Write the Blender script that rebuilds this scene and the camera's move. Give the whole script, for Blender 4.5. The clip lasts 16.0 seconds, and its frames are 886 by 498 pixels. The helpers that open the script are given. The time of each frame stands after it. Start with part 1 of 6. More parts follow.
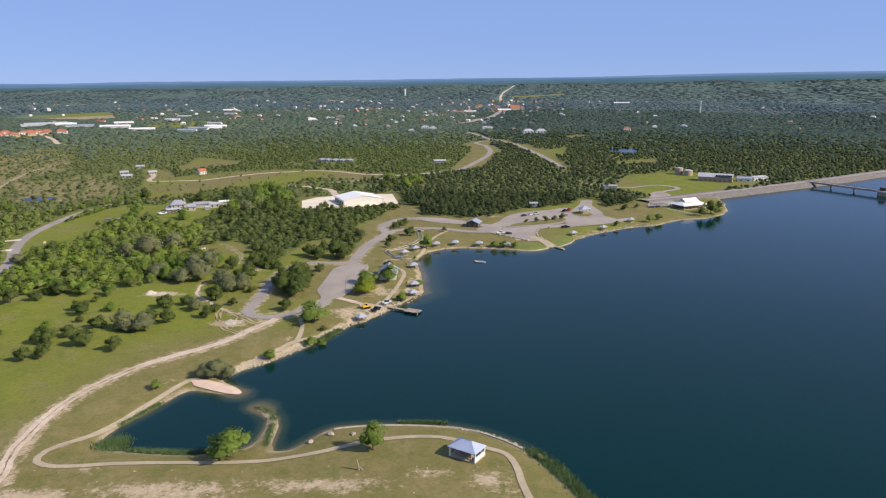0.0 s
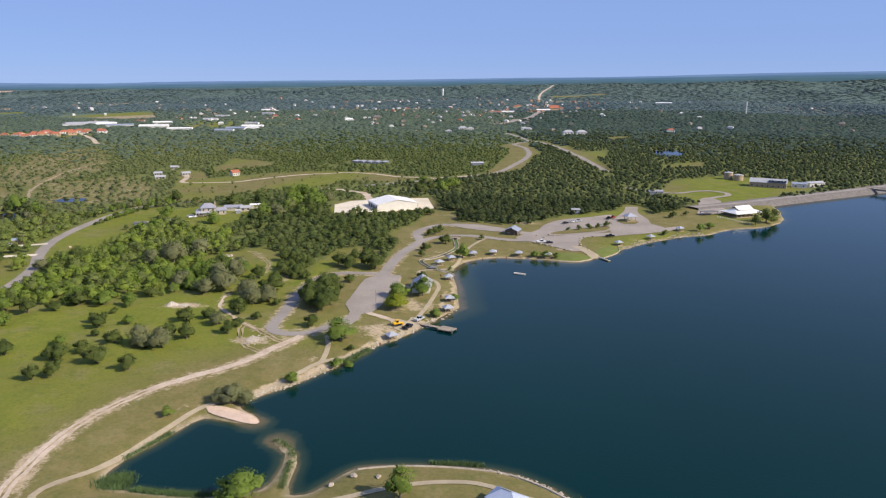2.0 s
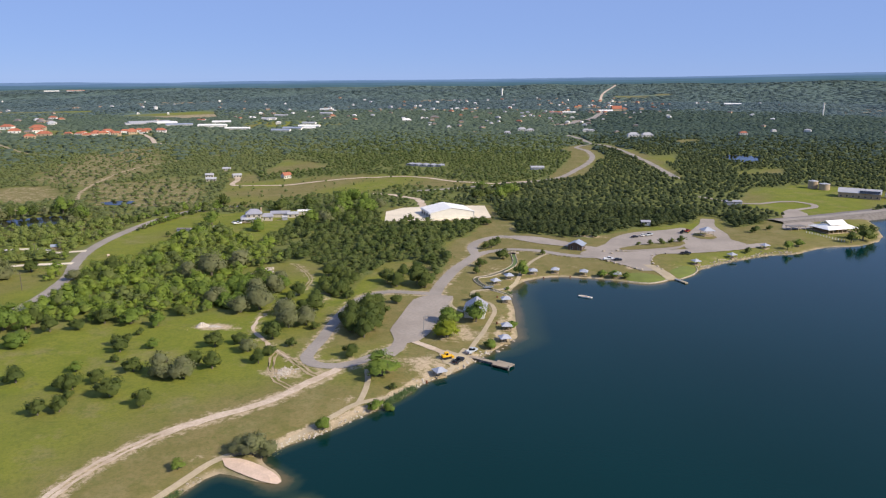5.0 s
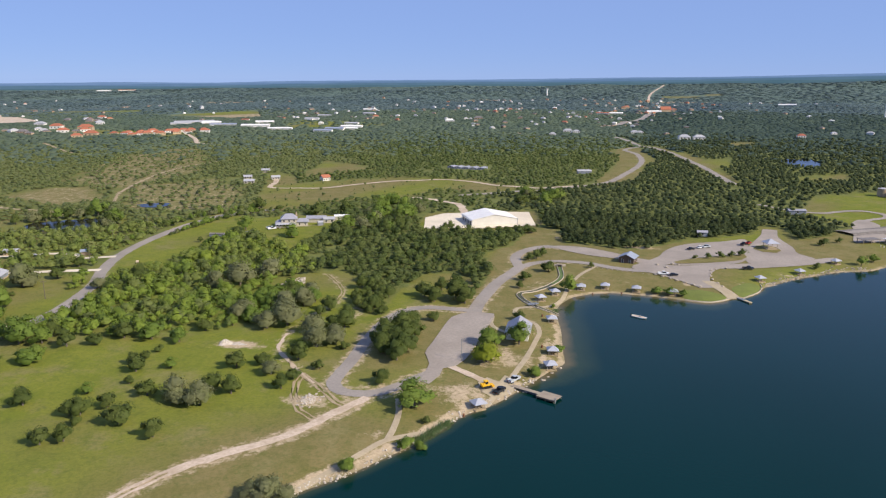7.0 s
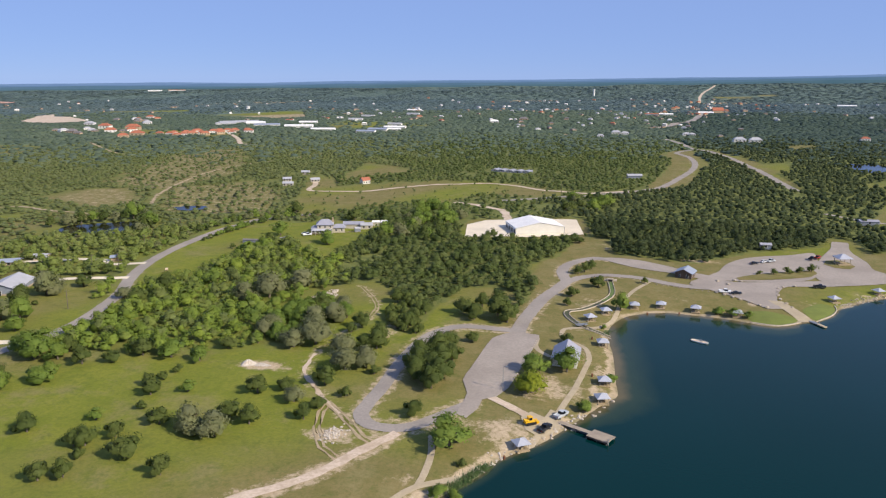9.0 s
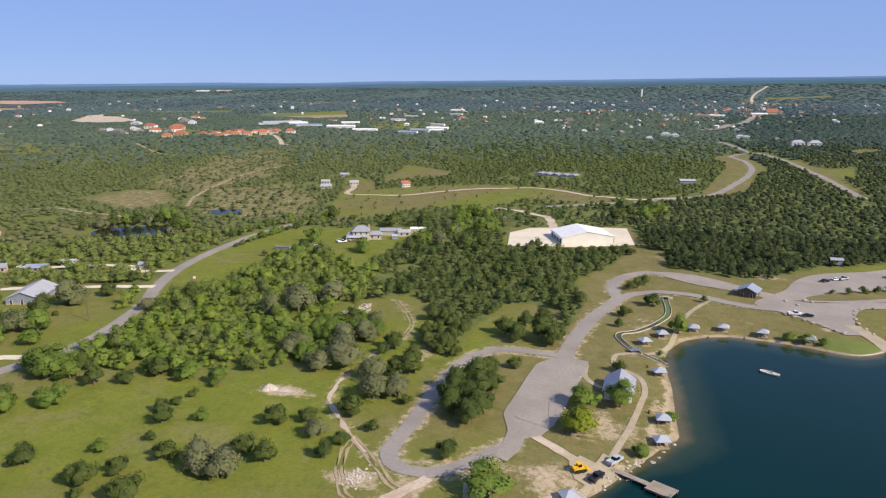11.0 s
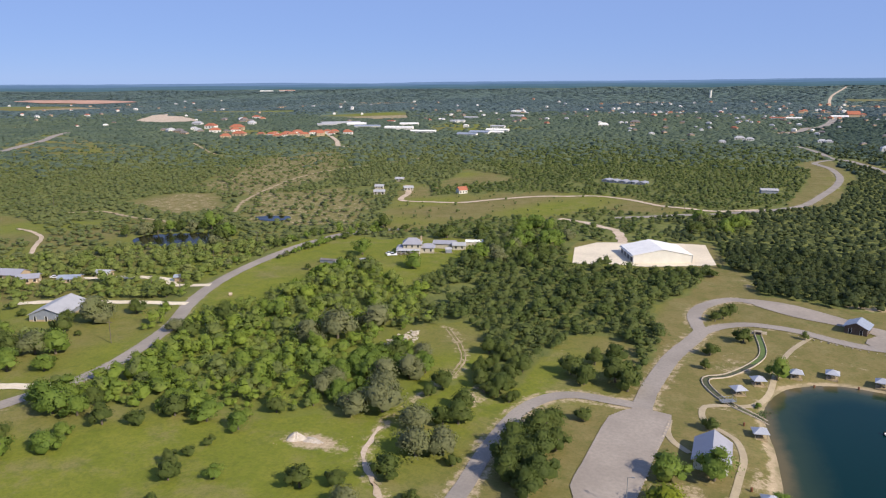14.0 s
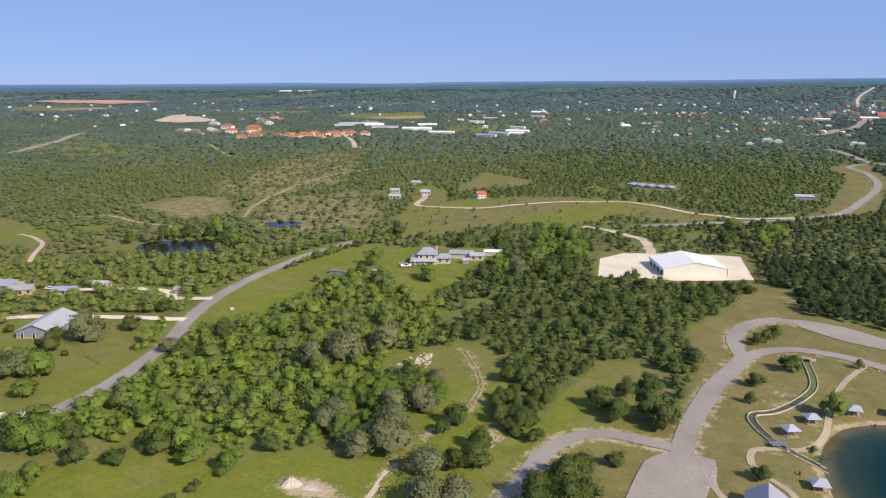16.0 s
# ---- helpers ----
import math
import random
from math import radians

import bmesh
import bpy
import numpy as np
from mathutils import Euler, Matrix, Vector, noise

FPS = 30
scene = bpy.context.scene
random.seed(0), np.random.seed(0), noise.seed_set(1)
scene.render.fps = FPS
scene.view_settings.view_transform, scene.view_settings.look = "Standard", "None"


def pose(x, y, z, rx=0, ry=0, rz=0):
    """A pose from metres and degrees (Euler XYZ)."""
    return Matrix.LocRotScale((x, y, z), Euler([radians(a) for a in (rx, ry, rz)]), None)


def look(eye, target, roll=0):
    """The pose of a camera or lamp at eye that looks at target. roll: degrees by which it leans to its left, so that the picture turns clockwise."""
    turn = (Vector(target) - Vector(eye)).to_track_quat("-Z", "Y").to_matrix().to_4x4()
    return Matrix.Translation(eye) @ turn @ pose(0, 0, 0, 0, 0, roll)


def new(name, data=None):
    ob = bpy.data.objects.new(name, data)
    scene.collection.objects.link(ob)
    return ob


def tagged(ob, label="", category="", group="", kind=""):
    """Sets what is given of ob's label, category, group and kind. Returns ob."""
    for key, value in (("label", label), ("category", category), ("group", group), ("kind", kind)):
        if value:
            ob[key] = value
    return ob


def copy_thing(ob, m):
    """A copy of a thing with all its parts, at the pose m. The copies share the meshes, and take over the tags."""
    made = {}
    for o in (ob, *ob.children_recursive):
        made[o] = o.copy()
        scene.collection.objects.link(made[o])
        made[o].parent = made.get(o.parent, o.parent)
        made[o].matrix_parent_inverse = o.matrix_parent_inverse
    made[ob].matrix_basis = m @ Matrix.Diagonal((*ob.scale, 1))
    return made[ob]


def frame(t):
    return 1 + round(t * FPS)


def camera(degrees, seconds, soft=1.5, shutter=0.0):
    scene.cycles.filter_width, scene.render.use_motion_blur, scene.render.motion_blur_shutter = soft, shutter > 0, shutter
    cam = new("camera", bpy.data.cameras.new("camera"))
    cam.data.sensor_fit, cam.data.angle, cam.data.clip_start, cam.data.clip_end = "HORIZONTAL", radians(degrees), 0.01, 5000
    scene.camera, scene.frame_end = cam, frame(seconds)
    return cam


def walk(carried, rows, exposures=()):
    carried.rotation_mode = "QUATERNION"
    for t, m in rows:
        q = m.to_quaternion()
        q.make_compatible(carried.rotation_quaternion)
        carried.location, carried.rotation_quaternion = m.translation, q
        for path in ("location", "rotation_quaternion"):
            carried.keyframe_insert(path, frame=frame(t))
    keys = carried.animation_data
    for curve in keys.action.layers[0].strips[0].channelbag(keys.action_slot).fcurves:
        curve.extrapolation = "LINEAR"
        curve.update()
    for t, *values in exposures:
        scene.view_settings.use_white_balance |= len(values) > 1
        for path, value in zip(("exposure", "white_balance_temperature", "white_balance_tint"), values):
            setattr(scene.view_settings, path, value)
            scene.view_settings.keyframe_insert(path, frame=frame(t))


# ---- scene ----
cam = camera(62.6, 16.0, soft=1.2)
# seconds, x, y, z, yaw, pitch, lean
ROWS = [
    (0.0, -0.00, 0.00, 100.00, 0.00, -13.20, 0.01),
    (0.5, -0.02, 5.93, 100.07, 0.68, -13.21, 0.01),
    (1.0, -0.17, 11.83, 100.13, 1.39, -13.21, 0.00),
    (1.5, -0.42, 17.73, 100.17, 2.14, -13.21, 0.00),
    (2.0, -0.73, 23.64, 100.20, 2.90, -13.22, -0.00),
    (2.5, -1.06, 29.59, 100.23, 3.65, -13.22, -0.00),
    (3.0, -1.36, 35.57, 100.27, 4.40, -13.22, -0.01),
    (3.5, -1.67, 41.58, 100.33, 5.17, -13.23, -0.01),
    (6.0, -4.41, 72.43, 100.58, 9.08, -13.25, -0.03),
    (6.5, -5.15, 78.55, 100.62, 9.97, -13.25, -0.03),
    (7.0, -5.97, 84.62, 100.63, 10.84, -13.26, -0.03),
    (7.5, -6.86, 90.67, 100.63, 11.71, -13.26, -0.03),
    (8.0, -7.84, 96.71, 100.63, 12.57, -13.26, -0.02),
    (8.5, -8.88, 102.75, 100.63, 13.44, -13.25, -0.01),
    (9.0, -9.97, 108.83, 100.65, 14.31, -13.25, -0.00),
    (11.5, -17.29, 138.88, 100.51, 18.53, -13.22, 0.02),
    (12.0, -19.08, 144.86, 100.50, 19.36, -13.21, 0.02),
    (12.5, -20.91, 150.79, 100.49, 20.19, -13.21, 0.01),
    (13.0, -22.83, 156.67, 100.48, 21.02, -13.20, 0.01),
    (13.5, -24.86, 162.49, 100.47, 21.79, -13.20, 0.00),
    (14.0, -26.91, 168.29, 100.46, 22.38, -13.20, -0.00),
    (14.5, -28.92, 174.09, 100.46, 22.78, -13.20, -0.01),
    (15.0, -31.02, 179.82, 100.49, 23.14, -13.20, -0.01),
    (15.5, -33.24, 185.53, 100.54, 23.50, -13.20, -0.02),
    (16.0, -35.49, 191.24, 100.60, 23.87, -13.20, -0.02),
]
walk(cam, [(t, pose(x, y, z, 90 + pitch, lean, yaw)) for t, x, y, z, yaw, pitch, lean in ROWS], [(0, 0.45), (16, 0.45)])

# ---- light ----
SUN_AZ, SUN_EL = radians(109), radians(35)
world = bpy.data.worlds.new("sky")
scene.world = world
world.use_nodes = True
wn = world.node_tree
sky = wn.nodes.new("ShaderNodeTexSky")
sky.sky_type, sky.sun_disc = "NISHITA", False
sky.sun_elevation, sky.sun_rotation = SUN_EL, SUN_AZ
sky.altitude, sky.air_density, sky.dust_density, sky.ozone_density = 2500, 0.8, 0.0, 6.0
veil = wn.nodes.new("ShaderNodeMix")  # light summer haze evens the sky out
veil.data_type = "RGBA"
veil.inputs[0].default_value = 0.80
veil.inputs[7].default_value = (2.85, 4.15, 8.1, 1)
wn.links.new(sky.outputs[0], veil.inputs[6])
wn.links.new(veil.outputs[2], wn.nodes["Background"].inputs[0])
wn.nodes["Background"].inputs[1].default_value = 0.075
sun_data = bpy.data.lights.new("sun", "SUN")
sun_data.energy, sun_data.angle, sun_data.color = 4.6, radians(0.5), (1.0, 0.905, 0.765)
sun = new("sun", sun_data)
sun.matrix_world = look((math.sin(SUN_AZ) * 500, math.cos(SUN_AZ) * 500, math.tan(SUN_EL) * 500), (0, 0, 0))


# ---- materials ----
def nodes_of(name, rough=0.8, metal=0.0, spec=0.3):
    m = bpy.data.materials.new(name)
    m.use_nodes = True
    b = m.node_tree.nodes["Principled BSDF"]
    b.inputs["Roughness"].default_value, b.inputs["Metallic"].default_value = rough, metal
    b.inputs["Specular IOR Level"].default_value = spec
    return m, m.node_tree, b


def node(nt, kind, **values):
    n = nt.nodes.new(kind)
    for k, v in values.items():
        n.inputs[k.replace("_", " ")].default_value = v
    return n


def mixed(nt, fac, a, b, blend="MIX"):
    n = nt.nodes.new("ShaderNodeMix")
    n.data_type, n.blend_type = "RGBA", blend
    for socket, value in ((n.inputs[0], fac), (n.inputs[6], a), (n.inputs[7], b)):
        if isinstance(value, (tuple, list)):
            socket.default_value = (*value, 1)
        elif isinstance(value, (int, float)):
            socket.default_value = value
        else:
            nt.links.new(value, socket)
    return n.outputs[2]


def ramp(nt, value, lo, hi, a=0.0, b=1.0):
    n = nt.nodes.new("ShaderNodeMapRange")
    n.interpolation_type = "SMOOTHSTEP"
    for i, v in ((1, lo), (2, hi), (3, a), (4, b)):
        n.inputs[i].default_value = v
    nt.links.new(value, n.inputs[0])
    return n.outputs[0]


def position(nt):
    return nt.nodes.new("ShaderNodeNewGeometry").outputs["Position"]


def noised(nt, scale, detail=4.0, rough=0.6, where=None):
    n = node(nt, "ShaderNodeTexNoise", Scale=scale, Detail=detail, Roughness=rough)
    nt.links.new(where or position(nt), n.inputs["Vector"])
    return n.outputs["Fac"]


def bumped(nt, bsdf, height, strength, distance):
    n = node(nt, "ShaderNodeBump", Strength=strength, Distance=distance)
    nt.links.new(height, n.inputs["Height"])
    nt.links.new(n.outputs[0], bsdf.inputs["Normal"])


def surface(name, colour, dark=None, rough=0.8, metal=0.0, scale=0.6, fine=6.0, amount=1.0, bump=0.02):
    """A plain weathered surface: two scales of stain and grain."""
    m, nt, b = nodes_of(name, rough, metal)
    dark = dark or tuple(c * 0.72 for c in colour)
    big = ramp(nt, noised(nt, scale, 5), 0.35, 0.7, 0, amount)
    c = mixed(nt, big, colour, dark)
    small = ramp(nt, noised(nt, fine, 3), 0.3, 0.75, 0, 0.5 * amount)
    c = mixed(nt, small, c, tuple(x * 0.8 for x in dark))
    nt.links.new(c, b.inputs["Base Color"])
    if bump:
        bumped(nt, b, noised(nt, fine, 3), 0.5, bump)
    return m


def metal_roof(name, colour, pitch=0.6, rough=0.45):
    """Ribbed sheet metal."""
    m, nt, b = nodes_of(name, rough, 0.15, 0.5)
    c = mixed(nt, ramp(nt, noised(nt, 0.25, 5), 0.35, 0.75, 0, 0.6), colour, tuple(x * 0.8 for x in colour))
    c = mixed(nt, ramp(nt, noised(nt, 3.0, 3), 0.4, 0.8, 0, 0.35), c, tuple(x * 0.65 for x in colour))
    nt.links.new(c, b.inputs["Base Color"])
    w = node(nt, "ShaderNodeTexWave", Scale=1.0 / pitch, Distortion=0.0)
    co = nt.nodes.new("ShaderNodeTexCoord")
    nt.links.new(co.outputs["Object"], w.inputs["Vector"])
    bumped(nt, b, w.outputs["Fac"], 0.25, 0.03)
    return m


def foliage(name, tones, per_tree=0.15):
    """Leaves: each tree takes one of the tones, each clump and blade its own shade of it."""
    m, nt, b = nodes_of(name, 0.7, 0.0, 0.2)
    geo = nt.nodes.new("ShaderNodeNewGeometry")
    v = node(nt, "ShaderNodeTexVoronoi", Scale=per_tree)
    nt.links.new(geo.outputs["Position"], v.inputs["Vector"])
    sep = nt.nodes.new("ShaderNodeSeparateColor")
    nt.links.new(v.outputs["Color"], sep.inputs[0])
    band = nt.nodes.new("ShaderNodeMath")
    band.operation = "MULTIPLY_ADD"
    band.inputs[1].default_value = 0.65
    nt.links.new(sep.outputs[0], band.inputs[0])
    nt.links.new(ramp(nt, noised(nt, 0.014, 3), 0.36, 0.64, 0.0, 0.35), band.inputs[2])
    cr = nt.nodes.new("ShaderNodeValToRGB")
    cr.color_ramp.elements[0].color, cr.color_ramp.elements[1].color = (*tones[0], 1), (*tones[-1], 1)
    for k, tone in enumerate(tones[1:-1]):
        cr.color_ramp.elements.new((k + 1) / (len(tones) - 1)).color = (*tone, 1)
    nt.links.new(band.outputs[0], cr.inputs[0])
    c = mixed(nt, ramp(nt, geo.outputs["Random Per Island"], 0, 1, 0, 0.6), cr.outputs[0], mixed(nt, 1.0, cr.outputs[0], (0.70, 0.73, 0.68), "MULTIPLY"))
    nt.links.new(c, b.inputs["Base Color"])
    thin = nt.nodes.new("ShaderNodeBsdfTranslucent")
    nt.links.new(mixed(nt, 1.0, c, (1.0, 1.1, 0.7), "MULTIPLY"), thin.inputs["Color"])
    both = nt.nodes.new("ShaderNodeMixShader")
    both.inputs[0].default_value = 0.34
    nt.links.new(b.outputs[0], both.inputs[1])
    nt.links.new(thin.outputs[0], both.inputs[2])
    nt.links.new(both.outputs[0], nt.nodes["Material Output"].inputs["Surface"])
    return m


LEAF = {
    "o": foliage("juniper_leaves", [(0.080, 0.108, 0.026), (0.104, 0.132, 0.030), (0.128, 0.152, 0.040)]),
    "g": foliage("live_oak_leaves", [(0.172, 0.182, 0.080), (0.205, 0.208, 0.100), (0.160, 0.180, 0.066)]),
    "b": foliage("bright_leaves", [(0.130, 0.190, 0.034), (0.165, 0.228, 0.040), (0.196, 0.248, 0.046)]),
    "y": foliage("willow_leaves", [(0.220, 0.250, 0.020), (0.260, 0.290, 0.028)]),
}
WOODS = foliage("woodland_leaves", [(0.074, 0.102, 0.028), (0.096, 0.126, 0.031), (0.116, 0.140, 0.044), (0.138, 0.166, 0.042)])
WOODS_EAST = foliage("eastern_juniper_leaves", [(0.044, 0.063, 0.022), (0.057, 0.077, 0.025), (0.072, 0.090, 0.033), (0.085, 0.103, 0.033)])
WOODS_BRIGHT = foliage("mixed_woodland_leaves", [(0.099, 0.144, 0.031), (0.171, 0.230, 0.038), (0.216, 0.275, 0.041), (0.153, 0.180, 0.058), (0.279, 0.329, 0.047)])
WOODS_MID = foliage("woodland_canopy", [(0.113, 0.141, 0.049), (0.141, 0.167, 0.056), (0.167, 0.187, 0.070), (0.132, 0.164, 0.049)], 0.12)
WOODS_WEST = foliage("ranch_scrub_leaves", [(0.162, 0.198, 0.051), (0.209, 0.239, 0.067), (0.182, 0.228, 0.051), (0.242, 0.257, 0.087)], 0.12)
# far leaf tones carry painted blue haze, stronger with distance
WOODS_FAR = foliage("hazed_far_canopy", [(0.092, 0.128, 0.090), (0.114, 0.152, 0.100), (0.136, 0.170, 0.106)], 0.02)
WOODS_FAR_EAST = foliage("hazed_far_eastern_canopy", [(0.056, 0.086, 0.066), (0.070, 0.104, 0.076), (0.088, 0.120, 0.082)], 0.02)
WOODS_LAST = foliage("hazed_farthest_canopy", [(0.098, 0.142, 0.150), (0.114, 0.160, 0.162), (0.134, 0.180, 0.170)], 0.008)
BARK = surface("bark", (0.16, 0.13, 0.10), scale=2.0)
ASPHALT = surface("worn_asphalt", (0.325, 0.280, 0.238), (0.25, 0.216, 0.184), 0.95, scale=0.05, fine=1.2)
PALE_LOT = surface("pale_gravel_asphalt", (0.345, 0.292, 0.242), (0.27, 0.228, 0.190), 0.95, scale=0.06, fine=0.9)
CONCRETE = surface("path_concrete", (0.42, 0.34, 0.225), (0.34, 0.275, 0.18), 0.9, scale=0.2, fine=1.5)
SOIL = surface("track_soil", (0.42, 0.32, 0.20), (0.28, 0.22, 0.12), 0.95, scale=0.3, fine=1.5)
CALICHE = surface("caliche_gravel", (0.58, 0.46, 0.35), (0.43, 0.33, 0.23), 0.95, scale=0.15, fine=1.2)
WHITE_PAD = surface("crushed_limestone_pad", (0.72, 0.62, 0.47), (0.60, 0.51, 0.38), 0.95, scale=0.05, fine=0.8)
RED_EARTH = surface("red_earth", (0.52, 0.30, 0.21), (0.40, 0.24, 0.17), 0.95, scale=0.02, fine=0.1)
SAND = surface("beach_sand", (0.64, 0.47, 0.35), (0.52, 0.38, 0.28), 0.95, scale=0.2, fine=2.0)
STONE = surface("limestone", (0.47, 0.395, 0.30), (0.30, 0.25, 0.19), 0.9, scale=0.8, fine=4.0, bump=0.1)
FRESH_STONE = surface("fresh_limestone", (0.54, 0.47, 0.385), (0.38, 0.32, 0.25), 0.9, scale=0.8, fine=4.0, bump=0.1)
RIPRAP = surface("riprap_stone", (0.23, 0.20, 0.172), (0.14, 0.122, 0.106), 0.95, scale=0.35, fine=1.6, bump=0.4)
ROOF_GREY = metal_roof("grey_metal_roof", (0.42, 0.41, 0.415), 0.6, 0.7)
ROOF_WHITE = metal_roof("white_metal_roof", (0.84, 0.80, 0.74), 1.0, 0.7)
ROOF_BLUE = metal_roof("blue_grey_metal_roof", (0.29, 0.32, 0.38), 0.6, 0.65)
ROOF_LAVENDER = metal_roof("lavender_grey_metal_roof", (0.34, 0.33, 0.36), 0.45, 0.6)
ROOF_RED = surface("terracotta_roof", (0.42, 0.15, 0.085), scale=0.5)
ROOF_DARK = surface("shingle_roof", (0.20, 0.18, 0.17), scale=0.5)
CREAM = surface("cream_metal_wall", (0.66, 0.63, 0.56), (0.60, 0.57, 0.50), 0.6, scale=0.2)
TAN_WALL = surface("tan_stone_wall", (0.45, 0.34, 0.22), (0.36, 0.27, 0.18), 0.9)
GREY_WALL = surface("grey_siding", (0.24, 0.26, 0.30), (0.19, 0.21, 0.25), 0.7)
WHITE_WALL = surface("white_paint", (0.75, 0.72, 0.66), (0.62, 0.60, 0.55), 0.7)
DARK_STONE = surface("dark_stone_wall", (0.16, 0.11, 0.08), (0.10, 0.07, 0.05), 0.9)
WOOD = surface("weathered_deck_wood", (0.36, 0.29, 0.21), (0.26, 0.21, 0.16), 0.85, scale=0.5, fine=5)
DARK = surface("dark_opening", (0.03, 0.03, 0.035), rough=0.3, bump=0)
STEEL = surface("grey_steel", (0.30, 0.31, 0.32), rough=0.5, metal=0.4)
GLASS = surface("car_glass", (0.015, 0.018, 0.022), rough=0.08, bump=0)
RUBBER = surface("tyre_rubber", (0.02, 0.02, 0.02), rough=0.9, bump=0)
PAINT = {n: surface(n + "_paint", c, rough=0.25, amount=0.25, bump=0) for n, c in (
    ("white", (0.75, 0.75, 0.75)), ("black", (0.02, 0.022, 0.026)), ("silver", (0.42, 0.44, 0.46)),
    ("yellow", (0.75, 0.42, 0.02)), ("red", (0.35, 0.03, 0.02)), ("blue", (0.04, 0.08, 0.2)))}
REED = surface("reed_leaves", (0.115, 0.175, 0.060), (0.075, 0.125, 0.040), 0.7, bump=0)


def ground_material():
    m, nt, b = nodes_of("grassland", 0.95, 0.0, 0.1)
    cover = nt.nodes.new("ShaderNodeAttribute")
    cover.attribute_name = "cover"
    sep = nt.nodes.new("ShaderNodeSeparateColor")
    nt.links.new(cover.outputs["Color"], sep.inputs[0])
    lush, bare, floor = sep.outputs
    wide, mid, fine = noised(nt, 0.02, 6, 0.65), noised(nt, 0.12, 7, 0.7), noised(nt, 0.9, 6, 0.75)
    dry = mixed(nt, ramp(nt, mid, 0.35, 0.65), (0.214, 0.168, 0.070), (0.160, 0.139, 0.047))
    green = mixed(nt, ramp(nt, mid, 0.3, 0.7), (0.138, 0.162, 0.020), (0.190, 0.196, 0.030))
    add = nt.nodes.new("ShaderNodeMath")
    add.operation = "MULTIPLY_ADD"
    add.inputs[1].default_value = 0.7
    nt.links.new(wide, add.inputs[0])
    nt.links.new(lush, add.inputs[2])
    c = mixed(nt, ramp(nt, add.outputs[0], 0.45, 1.05), dry, green)
    c = mixed(nt, ramp(nt, noised(nt, 0.05, 8, 0.75), 0.50, 0.66, 0, 0.6), c, (0.235, 0.194, 0.088))
    c = mixed(nt, ramp(nt, noised(nt, 0.22, 7, 0.75), 0.50, 0.68, 0, 0.5), c, (0.085, 0.112, 0.022))
    c = mixed(nt, ramp(nt, fine, 0.38, 0.72, 0, 0.5), c, (0.085, 0.095, 0.024))
    # alpha blends the far floor to blue-green: distance haze put into the colour
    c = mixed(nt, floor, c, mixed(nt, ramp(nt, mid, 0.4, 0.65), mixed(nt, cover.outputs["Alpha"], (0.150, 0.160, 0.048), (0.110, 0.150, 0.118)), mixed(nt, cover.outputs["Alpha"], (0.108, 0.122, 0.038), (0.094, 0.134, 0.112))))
    soil = mixed(nt, ramp(nt, fine, 0.3, 0.7), (0.50, 0.39, 0.26), (0.34, 0.26, 0.16))
    patch = nt.nodes.new("ShaderNodeMath")
    patch.operation = "MULTIPLY_ADD"
    patch.inputs[1].default_value = 1.5
    nt.links.new(noised(nt, 0.28, 8, 0.78), patch.inputs[0])
    nt.links.new(bare, patch.inputs[2])
    c = mixed(nt, ramp(nt, patch.outputs[0], 1.08, 1.38), c, soil)
    # lake bed
    z = nt.nodes.new("ShaderNodeSeparateXYZ")
    nt.links.new(position(nt), z.inputs[0])
    c = mixed(nt, ramp(nt, z.outputs[2], 0.1, 0.7, 1, 0), c, mixed(nt, ramp(nt, mid, 0.4, 0.6), (0.36, 0.28, 0.18), (0.20, 0.17, 0.09)))
    nt.links.new(c, b.inputs["Base Color"])
    bumped(nt, b, fine, 0.6, 0.25)
    return m


def water_material(name="lake_water", deep_a=(0.0003, 0.0172, 0.0160), deep_b=(0.0004, 0.0200, 0.0195)):
    m, nt, b = nodes_of(name, 0.08, 0.0, 0.19)
    b.inputs["IOR"].default_value = 1.33
    depth = nt.nodes.new("ShaderNodeAttribute")
    depth.attribute_name = "depth"
    wob = nt.nodes.new("ShaderNodeMath")
    wob.operation = "MULTIPLY_ADD"
    wob.inputs[1].default_value = 0.25
    nt.links.new(noised(nt, 0.15, 4), wob.inputs[0])
    nt.links.new(depth.outputs["Fac"], wob.inputs[2])
    deep = mixed(nt, ramp(nt, noised(nt, 0.006, 3), 0.3, 0.7), deep_a, deep_b)
    c = mixed(nt, ramp(nt, wob.outputs[0], 0.12, 0.42), (0.115, 0.092, 0.045), (0.022, 0.040, 0.024))
    c = mixed(nt, ramp(nt, wob.outputs[0], 0.30, 1.0), c, deep)
    nt.links.new(c, b.inputs["Base Color"])
    bumped(nt, b, noised(nt, 0.8, 5, 0.6), 0.25, 0.12)
    return m


GRASS, WATER = ground_material(), water_material()
POND = water_material("pond_water", (0.010, 0.010, 0.006), (0.014, 0.013, 0.008))


